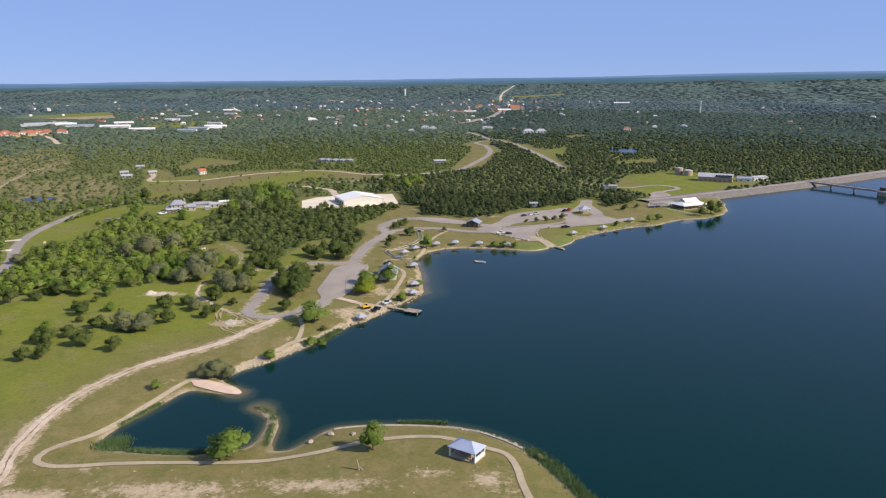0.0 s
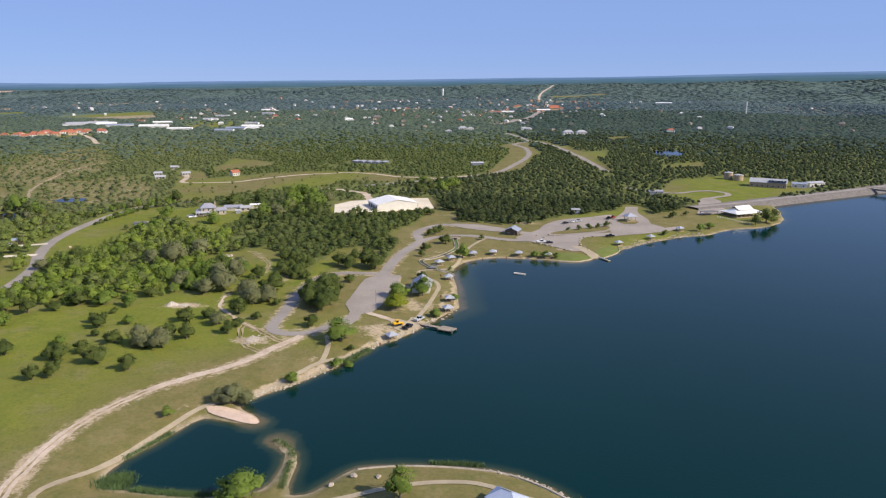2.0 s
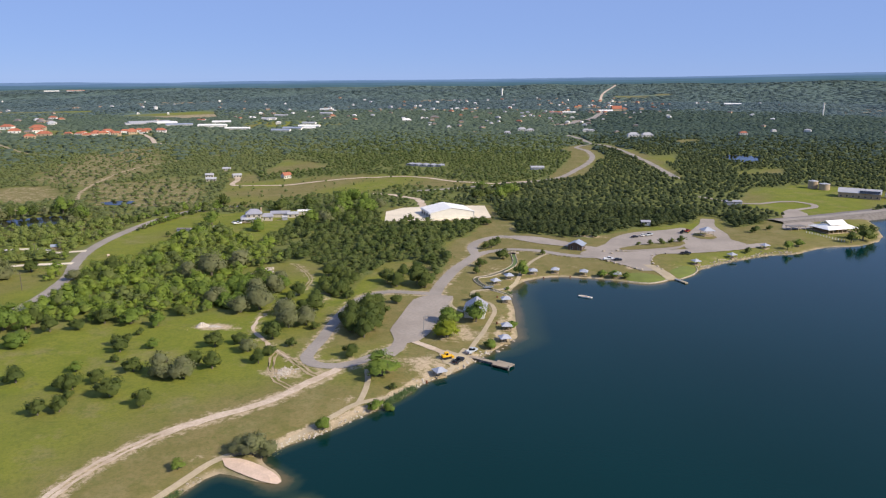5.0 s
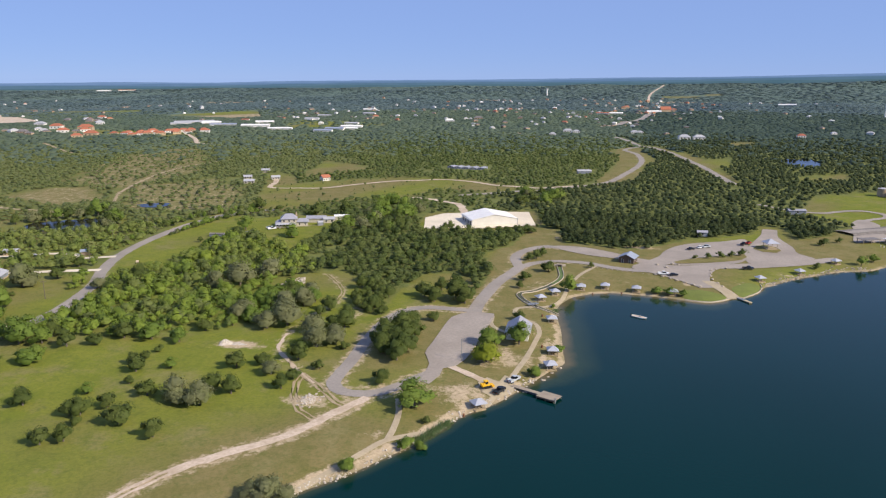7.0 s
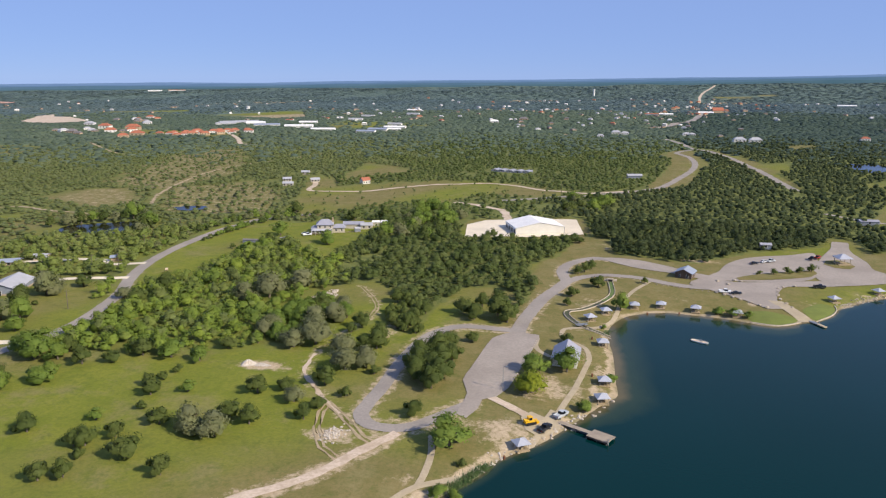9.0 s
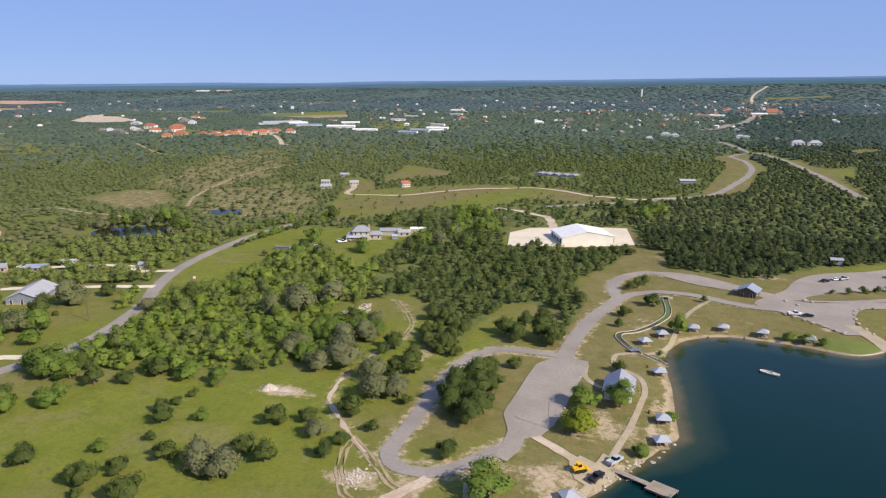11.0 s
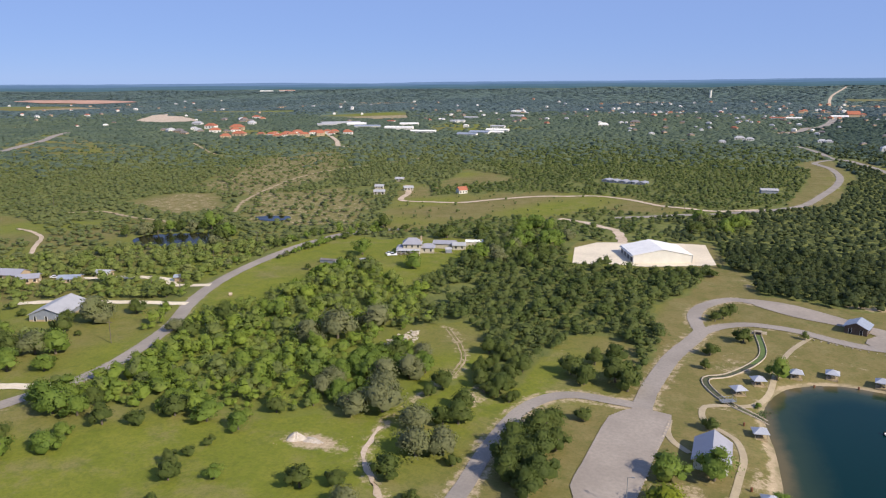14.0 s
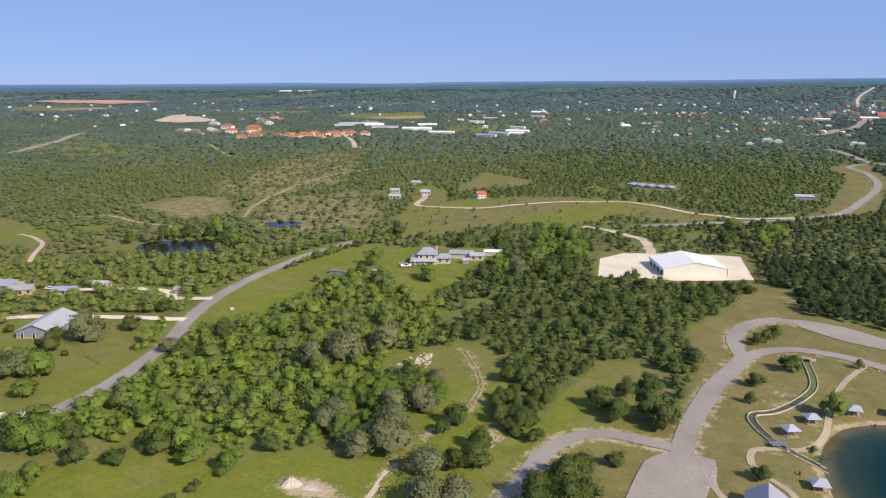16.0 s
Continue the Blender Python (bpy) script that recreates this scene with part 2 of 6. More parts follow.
# ---- building helpers ----
class Shape:
    """Collects faces for one mesh."""

    def __init__(self):
        self.v, self.f = [], []

    def add(self, verts, faces):
        n = len(self.v)
        self.v += [tuple(p) for p in verts]
        self.f += [tuple(n + i for i in f) for f in faces]
        return self

    def box(self, x0, x1, y0, y1, z0, z1, turn=0.0):
        c, s, mx, my = math.cos(turn), math.sin(turn), (x0 + x1) / 2, (y0 + y1) / 2
        p = [(x, y, z) for z in (z0, z1) for x, y in ((x0, y0), (x1, y0), (x1, y1), (x0, y1))]
        p = [(mx + (x - mx) * c - (y - my) * s, my + (x - mx) * s + (y - my) * c, z) for x, y, z in p]
        return self.add(p, [(3, 2, 1, 0), (4, 5, 6, 7), (0, 1, 5, 4), (1, 2, 6, 5), (2, 3, 7, 6), (3, 0, 4, 7)])

    def tube(self, x, y, z0, z1, r0, r1=None, n=8):
        r1 = r0 if r1 is None else r1
        ring = [(math.cos(2 * math.pi * i / n), math.sin(2 * math.pi * i / n)) for i in range(n)]
        p = [(x + a * r0, y + b * r0, z0) for a, b in ring] + [(x + a * r1, y + b * r1, z1) for a, b in ring]
        return self.add(p, [(i, (i + 1) % n, n + (i + 1) % n, n + i) for i in range(n)] + [tuple(range(n))[::-1], tuple(range(n, 2 * n))])

    def limb(self, a, b, r0, r1, n=6):
        a, b = Vector(a), Vector(b)
        q = (b - a).to_track_quat("Z", "Y")
        p = []
        for c, r in ((a, r0), (b, r1)):
            p += [c + q @ Vector((math.cos(2 * math.pi * i / n) * r, math.sin(2 * math.pi * i / n) * r, 0)) for i in range(n)]
        return self.add(p, [(i, (i + 1) % n, n + (i + 1) % n, n + i) for i in range(n)] + [tuple(range(n, 2 * n))])

    def gable(self, x0, x1, y0, y1, z0, z1, thick=0.18):
        """A pitched roof slab with its ridge along x."""
        ym = (y0 + y1) / 2
        p = []
        for x in (x0, x1):
            p += [(x, y0, z0), (x, ym, z1), (x, y1, z0), (x, y1, z0 - thick), (x, ym, z1 - thick), (x, y0, z0 - thick)]
        return self.add(p, [(0, 6, 7, 1), (1, 7, 8, 2), (5, 4, 10, 11), (4, 3, 9, 10), (0, 5, 11, 6), (2, 8, 9, 3), (0, 1, 4, 5), (1, 2, 3, 4), (6, 11, 10, 7), (7, 10, 9, 8)])

    def ends(self, x, y0, y1, z0, z1, thick=0.2):
        """A triangular gable wall at x."""
        ym = (y0 + y1) / 2
        p = [(x + d, y, z) for d in (-thick / 2, thick / 2) for y, z in ((y0, z0), (y1, z0), (ym, z1))]
        return self.add(p, [(0, 2, 1), (3, 4, 5), (0, 1, 4, 3), (1, 2, 5, 4), (2, 0, 3, 5)])

    def hip(self, x0, x1, y0, y1, z0, z1, ridge=0.0, thick=0.15):
        """A hipped roof slab; ridge is its length along x."""
        xm, ym, h = (x0 + x1) / 2, (y0 + y1) / 2, ridge / 2
        p = [(x0, y0, z0), (x1, y0, z0), (x1, y1, z0), (x0, y1, z0), (xm - h - 0.01, ym, z1), (xm + h + 0.01, ym, z1)]
        q = [(a, b, c - thick) for a, b, c in p]
        return self.add(p + q, [(0, 1, 5, 4), (1, 2, 5), (2, 3, 4, 5), (3, 0, 4), (6, 10, 11, 7), (7, 11, 8), (8, 11, 10, 9), (9, 10, 6),
                                (0, 6, 7, 1), (1, 7, 8, 2), (2, 8, 9, 3), (3, 9, 6, 0)])

    def lump(self, c, r, squash=0.7, jitter=0.25, rnd=random):
        t = (1 + 5 ** 0.5) / 2
        p = []
        for x, y, z in ((-1, t, 0), (1, t, 0), (-1, -t, 0), (1, -t, 0), (0, -1, t), (0, 1, t), (0, -1, -t), (0, 1, -t), (t, 0, -1), (t, 0, 1), (-t, 0, -1), (-t, 0, 1)):
            k = r / 1.902 * (1 + rnd.uniform(-jitter, jitter))
            p.append((c[0] + x * k, c[1] + y * k, c[2] + z * k * squash))
        return self.add(p, ICO)

    def mesh(self, name):
        me = bpy.data.meshes.new(name)
        me.from_pydata(self.v, [], self.f)
        me.update()
        return me


ICO = [(0, 11, 5), (0, 5, 1), (0, 1, 7), (0, 7, 10), (0, 10, 11), (1, 5, 9), (5, 11, 4), (11, 10, 2), (10, 7, 6), (7, 1, 8),
       (3, 9, 4), (3, 4, 2), (3, 2, 6), (3, 6, 8), (3, 8, 9), (4, 9, 5), (2, 4, 11), (6, 2, 10), (8, 6, 7), (9, 8, 1)]


def part(name, shape, material, parent=None, label=""):
    me = shape if isinstance(shape, bpy.types.Mesh) else shape.mesh(name)
    if material and not me.materials:
        me.materials.append(material)
    ob = new(name, me)
    if parent:
        ob.parent = parent
    return tagged(ob, label)


def thing(name, label, category, group="", at=None):
    ob = tagged(new(name), label, category, group)
    ob.empty_display_size = 0.5
    if at is not None:
        ob.matrix_basis = at
    return ob


def raw_mesh(name, verts, tris, material, normals=None):
    """A mesh straight from arrays of corners and triangles."""
    me = bpy.data.meshes.new(name)
    me.vertices.add(len(verts))
    me.vertices.foreach_set("co", np.asarray(verts, np.float32).ravel())
    tris = np.asarray(tris, np.int32)
    me.loops.add(tris.size)
    me.loops.foreach_set("vertex_index", tris.ravel())
    me.polygons.add(len(tris))
    me.polygons.foreach_set("loop_start", np.arange(0, tris.size, tris.shape[1], dtype=np.int32))
    me.materials.append(material)
    if normals is not None:
        me.attributes.new("custom_normal", "FLOAT_VECTOR", "POINT").data.foreach_set("vector", np.asarray(normals, np.float32).ravel())
    me.update(calc_edges=True)
    return me


def smooth(points, step=3.0, closed=False):
    """A Catmull-Rom line through points."""
    p = [np.array(q, float) for q in points]
    p = [p[-1]] + p + [p[0], p[1]] if closed else [2 * p[0] - p[1]] + p + [2 * p[-1] - p[-2]]
    out = []
    for a, b, c, d in zip(p, p[1:], p[2:], p[3:]):
        n = min(24, max(1, int(np.linalg.norm(c - b) / step)))
        for i in range(n):
            t = i / n
            out.append(0.5 * (2 * b + (c - a) * t + (2 * a - 5 * b + 4 * c - d) * t ** 2 + (3 * b - a - 3 * c + d) * t ** 3))
    if not closed:
        out.append(p[-2])
    return np.array(out)


def line_distance(x, y, line, closed=False, reach=0):
    """How far each point lies from a line of segments."""
    a = np.asarray(line, float)
    b = np.roll(a, -1, 0) if closed else a[1:]
    a = a if closed else a[:-1]
    if reach and x.size > 500:  # only look near the line
        got = np.full(x.shape, 1e6)
        m = (x > a[:, 0].min() - reach) & (x < a[:, 0].max() + reach) & (y > a[:, 1].min() - reach) & (y < a[:, 1].max() + reach)
        if m.any():
            got[m] = line_distance(x[m], y[m], line, closed)
        return got
    best = np.full(x.shape, 1e12)
    for (ax, ay), (bx, by) in zip(a, b):
        dx, dy = bx - ax, by - ay
        t = np.clip(((x - ax) * dx + (y - ay) * dy) / (dx * dx + dy * dy + 1e-9), 0, 1)
        np.minimum(best, (x - ax - t * dx) ** 2 + (y - ay - t * dy) ** 2, out=best)
    return np.sqrt(best)


def inside(x, y, poly):
    a = np.asarray(poly, float)
    b = np.roll(a, -1, 0)
    c = np.zeros(x.shape, bool)
    m = (x >= a[:, 0].min()) & (x <= a[:, 0].max()) & (y >= a[:, 1].min()) & (y <= a[:, 1].max())
    if x.size > 500 and m.sum() < 0.9 * x.size:
        if m.any():
            c[m] = inside(x[m], y[m], poly)
        return c
    for (ax, ay), (bx, by) in zip(a, b):
        if ay != by:
            c ^= ((ay > y) != (by > y)) & (x < (bx - ax) * (y - ay) / (by - ay) + ax)
    return c


def waves(x, y, size, seed):
    """Smooth rolling values from -1 to 1."""
    r = np.random.RandomState(seed)
    s = 0.0
    for k in range(5):
        a, p, f = r.uniform(0, 2 * np.pi), r.uniform(0, 2 * np.pi), r.uniform(0.6, 1.7) * 2 * np.pi / size
        s = s + np.sin((x * np.cos(a) + y * np.sin(a)) * f + p)
    return s / 3.2


def step(lo, hi, v):
    t = np.clip((v - lo) / (hi - lo), 0, 1)
    return t * t * (3 - 2 * t)


# ---- plan ----
SHORE_POINT = [(45, 140), (33, 161), (28.3, 172.7), (22.1, 184.4), (14.7, 191.3), (6, 196.1), (-7.4, 198.3), (-20.8, 198.3), (-32.2, 196.2),
               (-37.6, 189.3), (-42, 183.2), (-46.5, 182.3), (-48, 187), (-48.3, 197.2), (-49.9, 202.7), (-53.2, 208.1), (-57.4, 211.3), (-59.3, 209.7),
               (-56, 206), (-53, 202), (-52, 196), (-52.7, 188.6), (-54.5, 184.4)]
SHORE_POND = [(-59.6, 182.2), (-70, 180.7), (-78, 181.3), (-86, 182.2), (-94.4, 184.1), (-96.7, 190.3), (-95.3, 196.6), (-91.7, 203.9), (-88, 212.6),
              (-85.8, 218.9), (-82.7, 222.6), (-78.4, 221.5), (-72.3, 219.7), (-66.7, 219.3), (-65.5, 221.5), (-68.3, 225.1), (-73.1, 228.7), (-75.5, 232.1),
              (-71.7, 237.5), (-62.3, 247.8), (-54.2, 259.1), (-49, 266.3), (-43, 277)]
SHORE_PARK = [(-39.2, 285.6), (-34.7, 291.5), (-29.2, 297.8), (-25.8, 303.8), (-17.9, 318.9), (-12.3, 329.8), (-9, 334.5), (-10, 345), (-10.4, 355),
              (-11.6, 371), (-13.5, 385.8), (-14.5, 396), (-12.6, 406.8), (-7, 419), (2.6, 426.1), (9.9, 428.6), (23.9, 427.5), (35.2, 425.7),
              (43.7, 422.6), (52.2, 420.4), (59.2, 423.6), (65, 428.8), (69.2, 429.9), (73.4, 434), (79.6, 441.8), (83.7, 451), (90, 458)]
SHORE_FAR = [(102, 470), (111.9, 477.4), (130.4, 490.6), (147.6, 496.5), (158.5, 506.6), (175.2, 519), (190.4, 522), (204, 532.5), (214.7, 544.1),
             (223.4, 563.7), (231.2, 590.2), (236, 613.2), (253.9, 628.4), (288.2, 651), (325, 675.2), (366.3, 705), (409, 733), (474, 778),
             (900, 1060), (1500, 1100), (1700, 400), (1500, -700), (130, -700), (90, -100), (62, 90)]
SHORE = smooth(SHORE_POINT + SHORE_POND + SHORE_PARK + SHORE_FAR, 4.0, True)
DAM = [(163, 584), (177, 592.4), (196, 601.2), (226, 619.4), (291.4, 659.2), (365.6, 704.4), (472, 775), (900, 1057)]
FAR_X, FAR_Y = (-1.2, -0.96, -0.54, -0.2, 0.0, 0.2, 0.54, 0.9), (50, 52, 58, 70, 78, 92, 118, 124)


def shore_distance(x, y):
    """Metres from the shore: land is positive, lake negative."""
    d = np.full(x.shape, 900.0)
    near = (x > -330) & (y < 1200)
    if near.any():
        d[near] = line_distance(x[near], y[near], SHORE, True)
    return np.where(inside(x, y, SHORE), -d, d)


def height(x, y, sd=None):
    """The ground's height."""
    x, y = np.asarray(x, float), np.asarray(y, float)
    sd = shore_distance(x, y) if sd is None else sd
    r = np.hypot(x + 17, y - 95)
    land = np.maximum(sd, 0)
    z = 1.5 * (1 - np.exp(-land / 5)) + 1.0 * (1 - np.exp(-land / 40))
    z = z + 0.25 * waves(x, y, 60, 3) * step(10, 60, land) + 5 * waves(x, y, 700, 4) * step(700, 1600, r)
    top = np.interp(np.arctan2(x + 17, y - 95), FAR_X, FAR_Y) + 5 * waves(x, y, 900, 5)
    z = z + (top - 26) * np.clip((r - 3200) / 1500, 0, 1) ** 1.25
    return np.where(sd < 0, np.maximum(-0.3 * np.abs(sd), -5) - 0.05, z)


def ground_at(x, y):
    return float(height(np.array([x]), np.array([y]))[0])


def put(x, y, turn=0.0, lift=0.0, size=1.0):
    """A pose on the ground."""
    return pose(x, y, ground_at(x, y) + lift, 0, 0, turn) @ Matrix.Scale(size, 4)


ROADS = {}  # name: (line, width)
TRACK = [(-104.3, 130), (-112, 166.3), (-115.7, 177.7), (-117.3, 191.7), (-117.1, 207.3), (-113.6, 222.1), (-106.5, 236.5), (-97, 248.2), (-84.6, 261.5), (-75.8, 277.6), (-69.4, 289.6)]
SHORE_PATH = [(-29, 304), (-31, 299.2), (-33.1, 291.3), (-36, 284.9), (-38.9, 279.9), (-44, 275.4), (-49.1, 271.5), (-57, 265.2), (-60.6, 259), (-67.7, 245.6), (-74.8, 235.2),
              (-85.7, 227), (-91.3, 212.4), (-96.1, 198.7), (-101.1, 188.2), (-105.4, 183), (-107.4, 179.4), (-107.9, 176.2), (-106.8, 173.6), (-104.2, 172), (-100.8, 171.3), (-97, 171.5)]
POINT_PATH = [(-98, 171.4), (-92, 172.3), (-86.9, 173.2), (-72, 174.1), (-57, 173.7), (-46.9, 175), (-38.5, 177.7), (-31.3, 180.1), (-22.5, 184.2), (-13.3, 187.1), (-3.8, 188.1),
              (2.5, 186.5), (10.2, 182.3), (16.9, 178.6), (19.2, 171.2), (19.8, 163.1), (21.7, 152), (26, 130)]
SPUR = [(-59.9, 291), (-57.2, 281), (-56.4, 270.8), (-56.7, 265)]
LOOP = [(-47, 383), (-57.5, 383.6), (-69.1, 383.5), (-77.2, 377.9), (-82.8, 364.4), (-84.3, 340.3), (-83.8, 320.2), (-84.1, 304.8), (-83.3, 297), (-78.5, 292.2), (-70.8, 292), (-65, 296), (-59, 305.1), (-53.6, 313)]
UPPER_STRIP = [(-21, 514), (-16.5, 505.5), (-1.3, 494), (13, 489.5), (24, 484), (33, 476), (40, 476), (38, 486), (27, 492), (16, 501), (-1, 512), (-16.5, 515)]
LOT = [(-57.4, 372.7), (-50, 382), (-40.2, 380.4), (-42, 351), (-43.9, 328.1), (-46.3, 320.8), (-50.5, 317.2), (-50.4, 311.1), (-52.6, 303.7), (-56, 305.5), (-56, 320.5), (-59.6, 330), (-59.2, 341.7), (-58.2, 364.9)]
MAIN = [(-48.5, 376), (-49, 386.5), (-48.2, 401), (-44.5, 428), (-39, 450), (-36, 463)]
UPPER = [(-36, 460), (-39.2, 471.5), (-40.5, 481), (-38.6, 494.5), (-31.8, 507), (-24.5, 512), (-16, 510)]
LOWER = [(-36, 461), (-29.4, 471), (-20, 477.7), (-10.8, 477.7), (-0.3, 475.8), (11, 470), (23, 466), (36, 466)]
BOAT_LOT = [(22, 471), (31, 484), (43.8, 480), (65.4, 485.5), (81.4, 491.5), (98.4, 497), (117.9, 507), (135, 516), (133, 508), (115.2, 496.1), (96.2, 487.1), (79.8, 480.9), (67.9, 477.9), (62.5, 468.6), (58.9, 453.7), (58.8, 440.8), (52.8, 439.2), (44.9, 449.2), (33.9, 460.3)]
UPPER_LOT = [(31.2, 485), (38.5, 499.7), (43.9, 515.7), (52.8, 529.7), (62.8, 537.6), (82.1, 546.7), (95.4, 554.3), (91.5, 525.4), (85.2, 500.3), (72, 488), (44, 482)]
ISLE = [(45.6, 488.5), (53.9, 495.6), (68.7, 503.9), (87, 514.5), (87.3, 507.6), (82.5, 499.6), (65.8, 490), (46.7, 484.5)]
EXIT = [(97.6, 494), (85.5, 494), (88.5, 520), (98.2, 546.6), (108.1, 570.7), (113.6, 590), (121.9, 589.8), (117.4, 565.6), (118.9, 538.7), (117.8, 522), (124, 512), (116, 503)]
ROUNDABOUT = [(95, 529), (99, 522), (106, 521), (110, 527), (109, 535), (104, 540), (98, 537)]
LEFT_ROAD = [(-238, 240), (-236, 270), (-233.7, 299), (-228.6, 318.7), (-225.1, 330), (-225, 346.8), (-231.3, 372.2), (-237.5, 389.5), (-248.2, 410.1), (-258.7, 436.8), (-264.5, 462.7), (-267.7, 493.2), (-268, 524.4), (-265, 552), (-262.6, 567.2), (-256, 577.2), (-245, 588), (-232, 598)]
DRIVE_A = [(-250.2, 411.5), (-278.5, 403.1), (-299.4, 395.5), (-323.4, 382.3)]
DRIVE_B = [(-261, 440.4), (-276.9, 433.9), (-292, 440.8), (-330, 425)]
DRIVE_C = [(-227, 325.5), (-237.4, 320.9), (-260, 312)]
FAR_DRIVE = [(-316.1, 784.8), (-295.5, 741.2), (-284, 703), (-256.2, 705), (-231.1, 715.7), (-207.7, 743.2), (-185, 766), (-161.3, 776), (-137, 786), (-112.9, 778), (-84.2, 757), (-67.2, 752), (-41, 749.2), (-7.5, 769)]
HIGHWAY = [(-110, 690), (-51.4, 728.6), (-9, 762), (6, 778), (19.1, 798), (31.3, 835.5), (50, 908), (61, 964), (65, 1016), (62.5, 1065), (54.3, 1099), (50, 1118), (58, 1140.8), (71, 1160)]
SIDE_ROAD = [(42, 1364), (54, 1323), (64, 1265), (74, 1180), (89, 1157), (101.5, 1116), (111.5, 1064), (118, 1017), (123, 971), (127, 936), (133, 837), (136, 805)]
FAR_ROAD = [(20, 1700), (62.5, 1751), (88, 1854), (113, 1885), (141.5, 2006), (173, 2237), (205, 2420)]
PAD = [(-115.1, 587.9), (-108, 549.4), (-94, 553.3), (-70.1, 557), (-35.3, 574), (-43.7, 624), (-58.6, 621.8), (-105.6, 606)]
PAD_ROAD = [(-90, 610), (-100.2, 645), (-112, 655), (-125.4, 666), (-145, 672)]
PLANT_LOT = [(161, 560), (170, 592), (178, 622), (190, 640), (196, 622), (187, 600), (186, 572)]
SLAB = [(-34.6, 313.4), (-30.2, 311.2), (-28.9, 316.8), (-24.4, 314.7), (-25.3, 306.1), (-29.5, 299.7), (-34.6, 301.9), (-37, 308.9)]
SLAB_PATH = [(-50.5, 321.5), (-45, 317.6), (-38, 312.6), (-33.5, 309)]
WALK = [(-27.5, 310), (-25.1, 322.7), (-22.6, 335.8), (-20.8, 351.2), (-19.9, 362.3), (-22.2, 372.4), (-27.8, 377.2), (-31.5, 382.7), (-31.2, 391.1), (-24.7, 394.8), (-18.1, 398.7), (-12.8, 410.5), (-9.7, 431.8), (-4.8, 451.4), (3.3, 470.7)]
WALK_B = [(-40.5, 377), (-40.2, 369), (-38.1, 363.5), (-33.4, 358.9)]
FIELD_TRACK = [(-90, 297), (-96, 303), (-102, 309), (-107, 315), (-113, 322), (-116, 331), (-117.5, 340), (-116.7, 350.8), (-111.8, 383.4), (-113.1, 396.4), (-119, 409.1), (-131.5, 426.8)]
CREEK = [(-15.6, 465.5), (-14.1, 446), (-17.7, 433.1), (-25.7, 419.2), (-32, 413.8), (-30.8, 406), (-23.6, 396), (-11.5, 390)]

CLEARINGS = [
    [(-236, 396), (-226, 418), (-224, 455), (-225, 480), (-226, 505), (-222, 515), (-197, 493), (-171, 470), (-164, 492), (-168, 548), (-175, 585), (-212, 580), (-231, 564), (-268, 572), (-275, 532), (-262, 449)],
    [(-261, 614), (-303, 738), (-330, 800), (-300, 795), (-270, 735), (-192, 792), (-119, 792), (-56, 743), (-73, 715), (-127, 718), (-154, 662), (-193, 659), (-216, 614), (-232, 580)],
    [(-283, 770), (-309, 922), (-245, 878), (-226, 853), (-260, 822)],
    [(-490, 609), (-488, 656), (-453, 678), (-396, 623), (-407, 582)],
    [(-256, 405), (-233, 359), (-224, 329), (-234, 319), (-241, 310), (-285, 320), (-272, 352), (-269, 366), (-270, 379), (-273, 395)],
    [(24, 1083), (46, 1147), (58, 1146), (70, 1152), (81, 1032), (78, 974), (66, 940), (57, 883), (42, 808), (9, 770), (7.5, 800), (22.8, 883), (39, 998), (36, 1059)],
    [(188, 741), (253, 783), (320, 720), (296, 695), (229, 628), (181, 600), (150, 652)],
    [(66, 1180), (96, 1165), (115, 1120), (128, 1080), (140, 1015), (175, 1031), (156, 943), (141, 925), (143, 830), (126, 837), (118, 940), (104, 1060), (86, 1130)],
    [(-1073, 1839), (-1148, 1991), (-1056, 2038), (-963, 2166), (-861, 1945), (-902, 1850)],
    [(-1530, 1677), (-1658, 1892), (-1500, 1968), (-1304, 2083), (-1259, 2014), (-1442, 1895), (-1553, 1776)],
    [(-699, 1675), (-619, 1735), (-481, 1652), (-386, 1586), (-428, 1502), (-561, 1413)],
    [(-1050, 1330), (-990, 1365), (-670, 1275), (-690, 1205), (-860, 1225)],
    [(-1032, 905), (-1182, 1123), (-992, 1050), (-824, 998), (-788, 901), (-909, 847)],
    [(-427, 493), (-488, 524), (-540, 535), (-560, 500), (-466, 470), (-426, 477)],
    [(-386, 520), (-360, 491), (-387, 487), (-396, 507)],
    [(-88, 408), (-83, 436), (-70, 442), (-58, 434), (-52, 391), (-71, 381), (-82, 377), (-90, 369)],
    [(-118, 607), (-112, 545), (-70, 550), (-28, 568), (-20, 560), (-14, 520), (-45, 512), (-38, 560), (-30, 580), (-40, 630), (-90, 615)],
    [(-124, 352), (-106, 384), (-104, 398), (-113, 425), (-128, 437), (-142, 425), (-151, 412), (-148, 398), (-128, 400), (-120, 385)],
    [(-2360, 1830), (-2480, 2050), (-2190, 2090), (-2090, 2080), (-2040, 1750)],
    [(-1356, 1500), (-1457, 1715), (-1370, 1668), (-1234, 1569), (-1178, 1490), (-1234, 1454)],
    [(-2830, 2310), (-2880, 2470), (-2430, 2540), (-2270, 2440), (-2350, 2280), (-2550, 2210)],
    [(-1560, 2330), (-1500, 2430), (-1260, 2470), (-1300, 2380)],
    [(320, 3560), (350, 3680), (640, 3800), (600, 3660)],
    [(204, 1234), (232, 1258), (248, 1238), (204, 1170)],
    [(206, 870), (262, 905), (250, 850), (200, 839)],
    [(-235, 415), (-226, 440), (-226, 500), (-262, 540), (-266, 520), (-262, 455)],
]
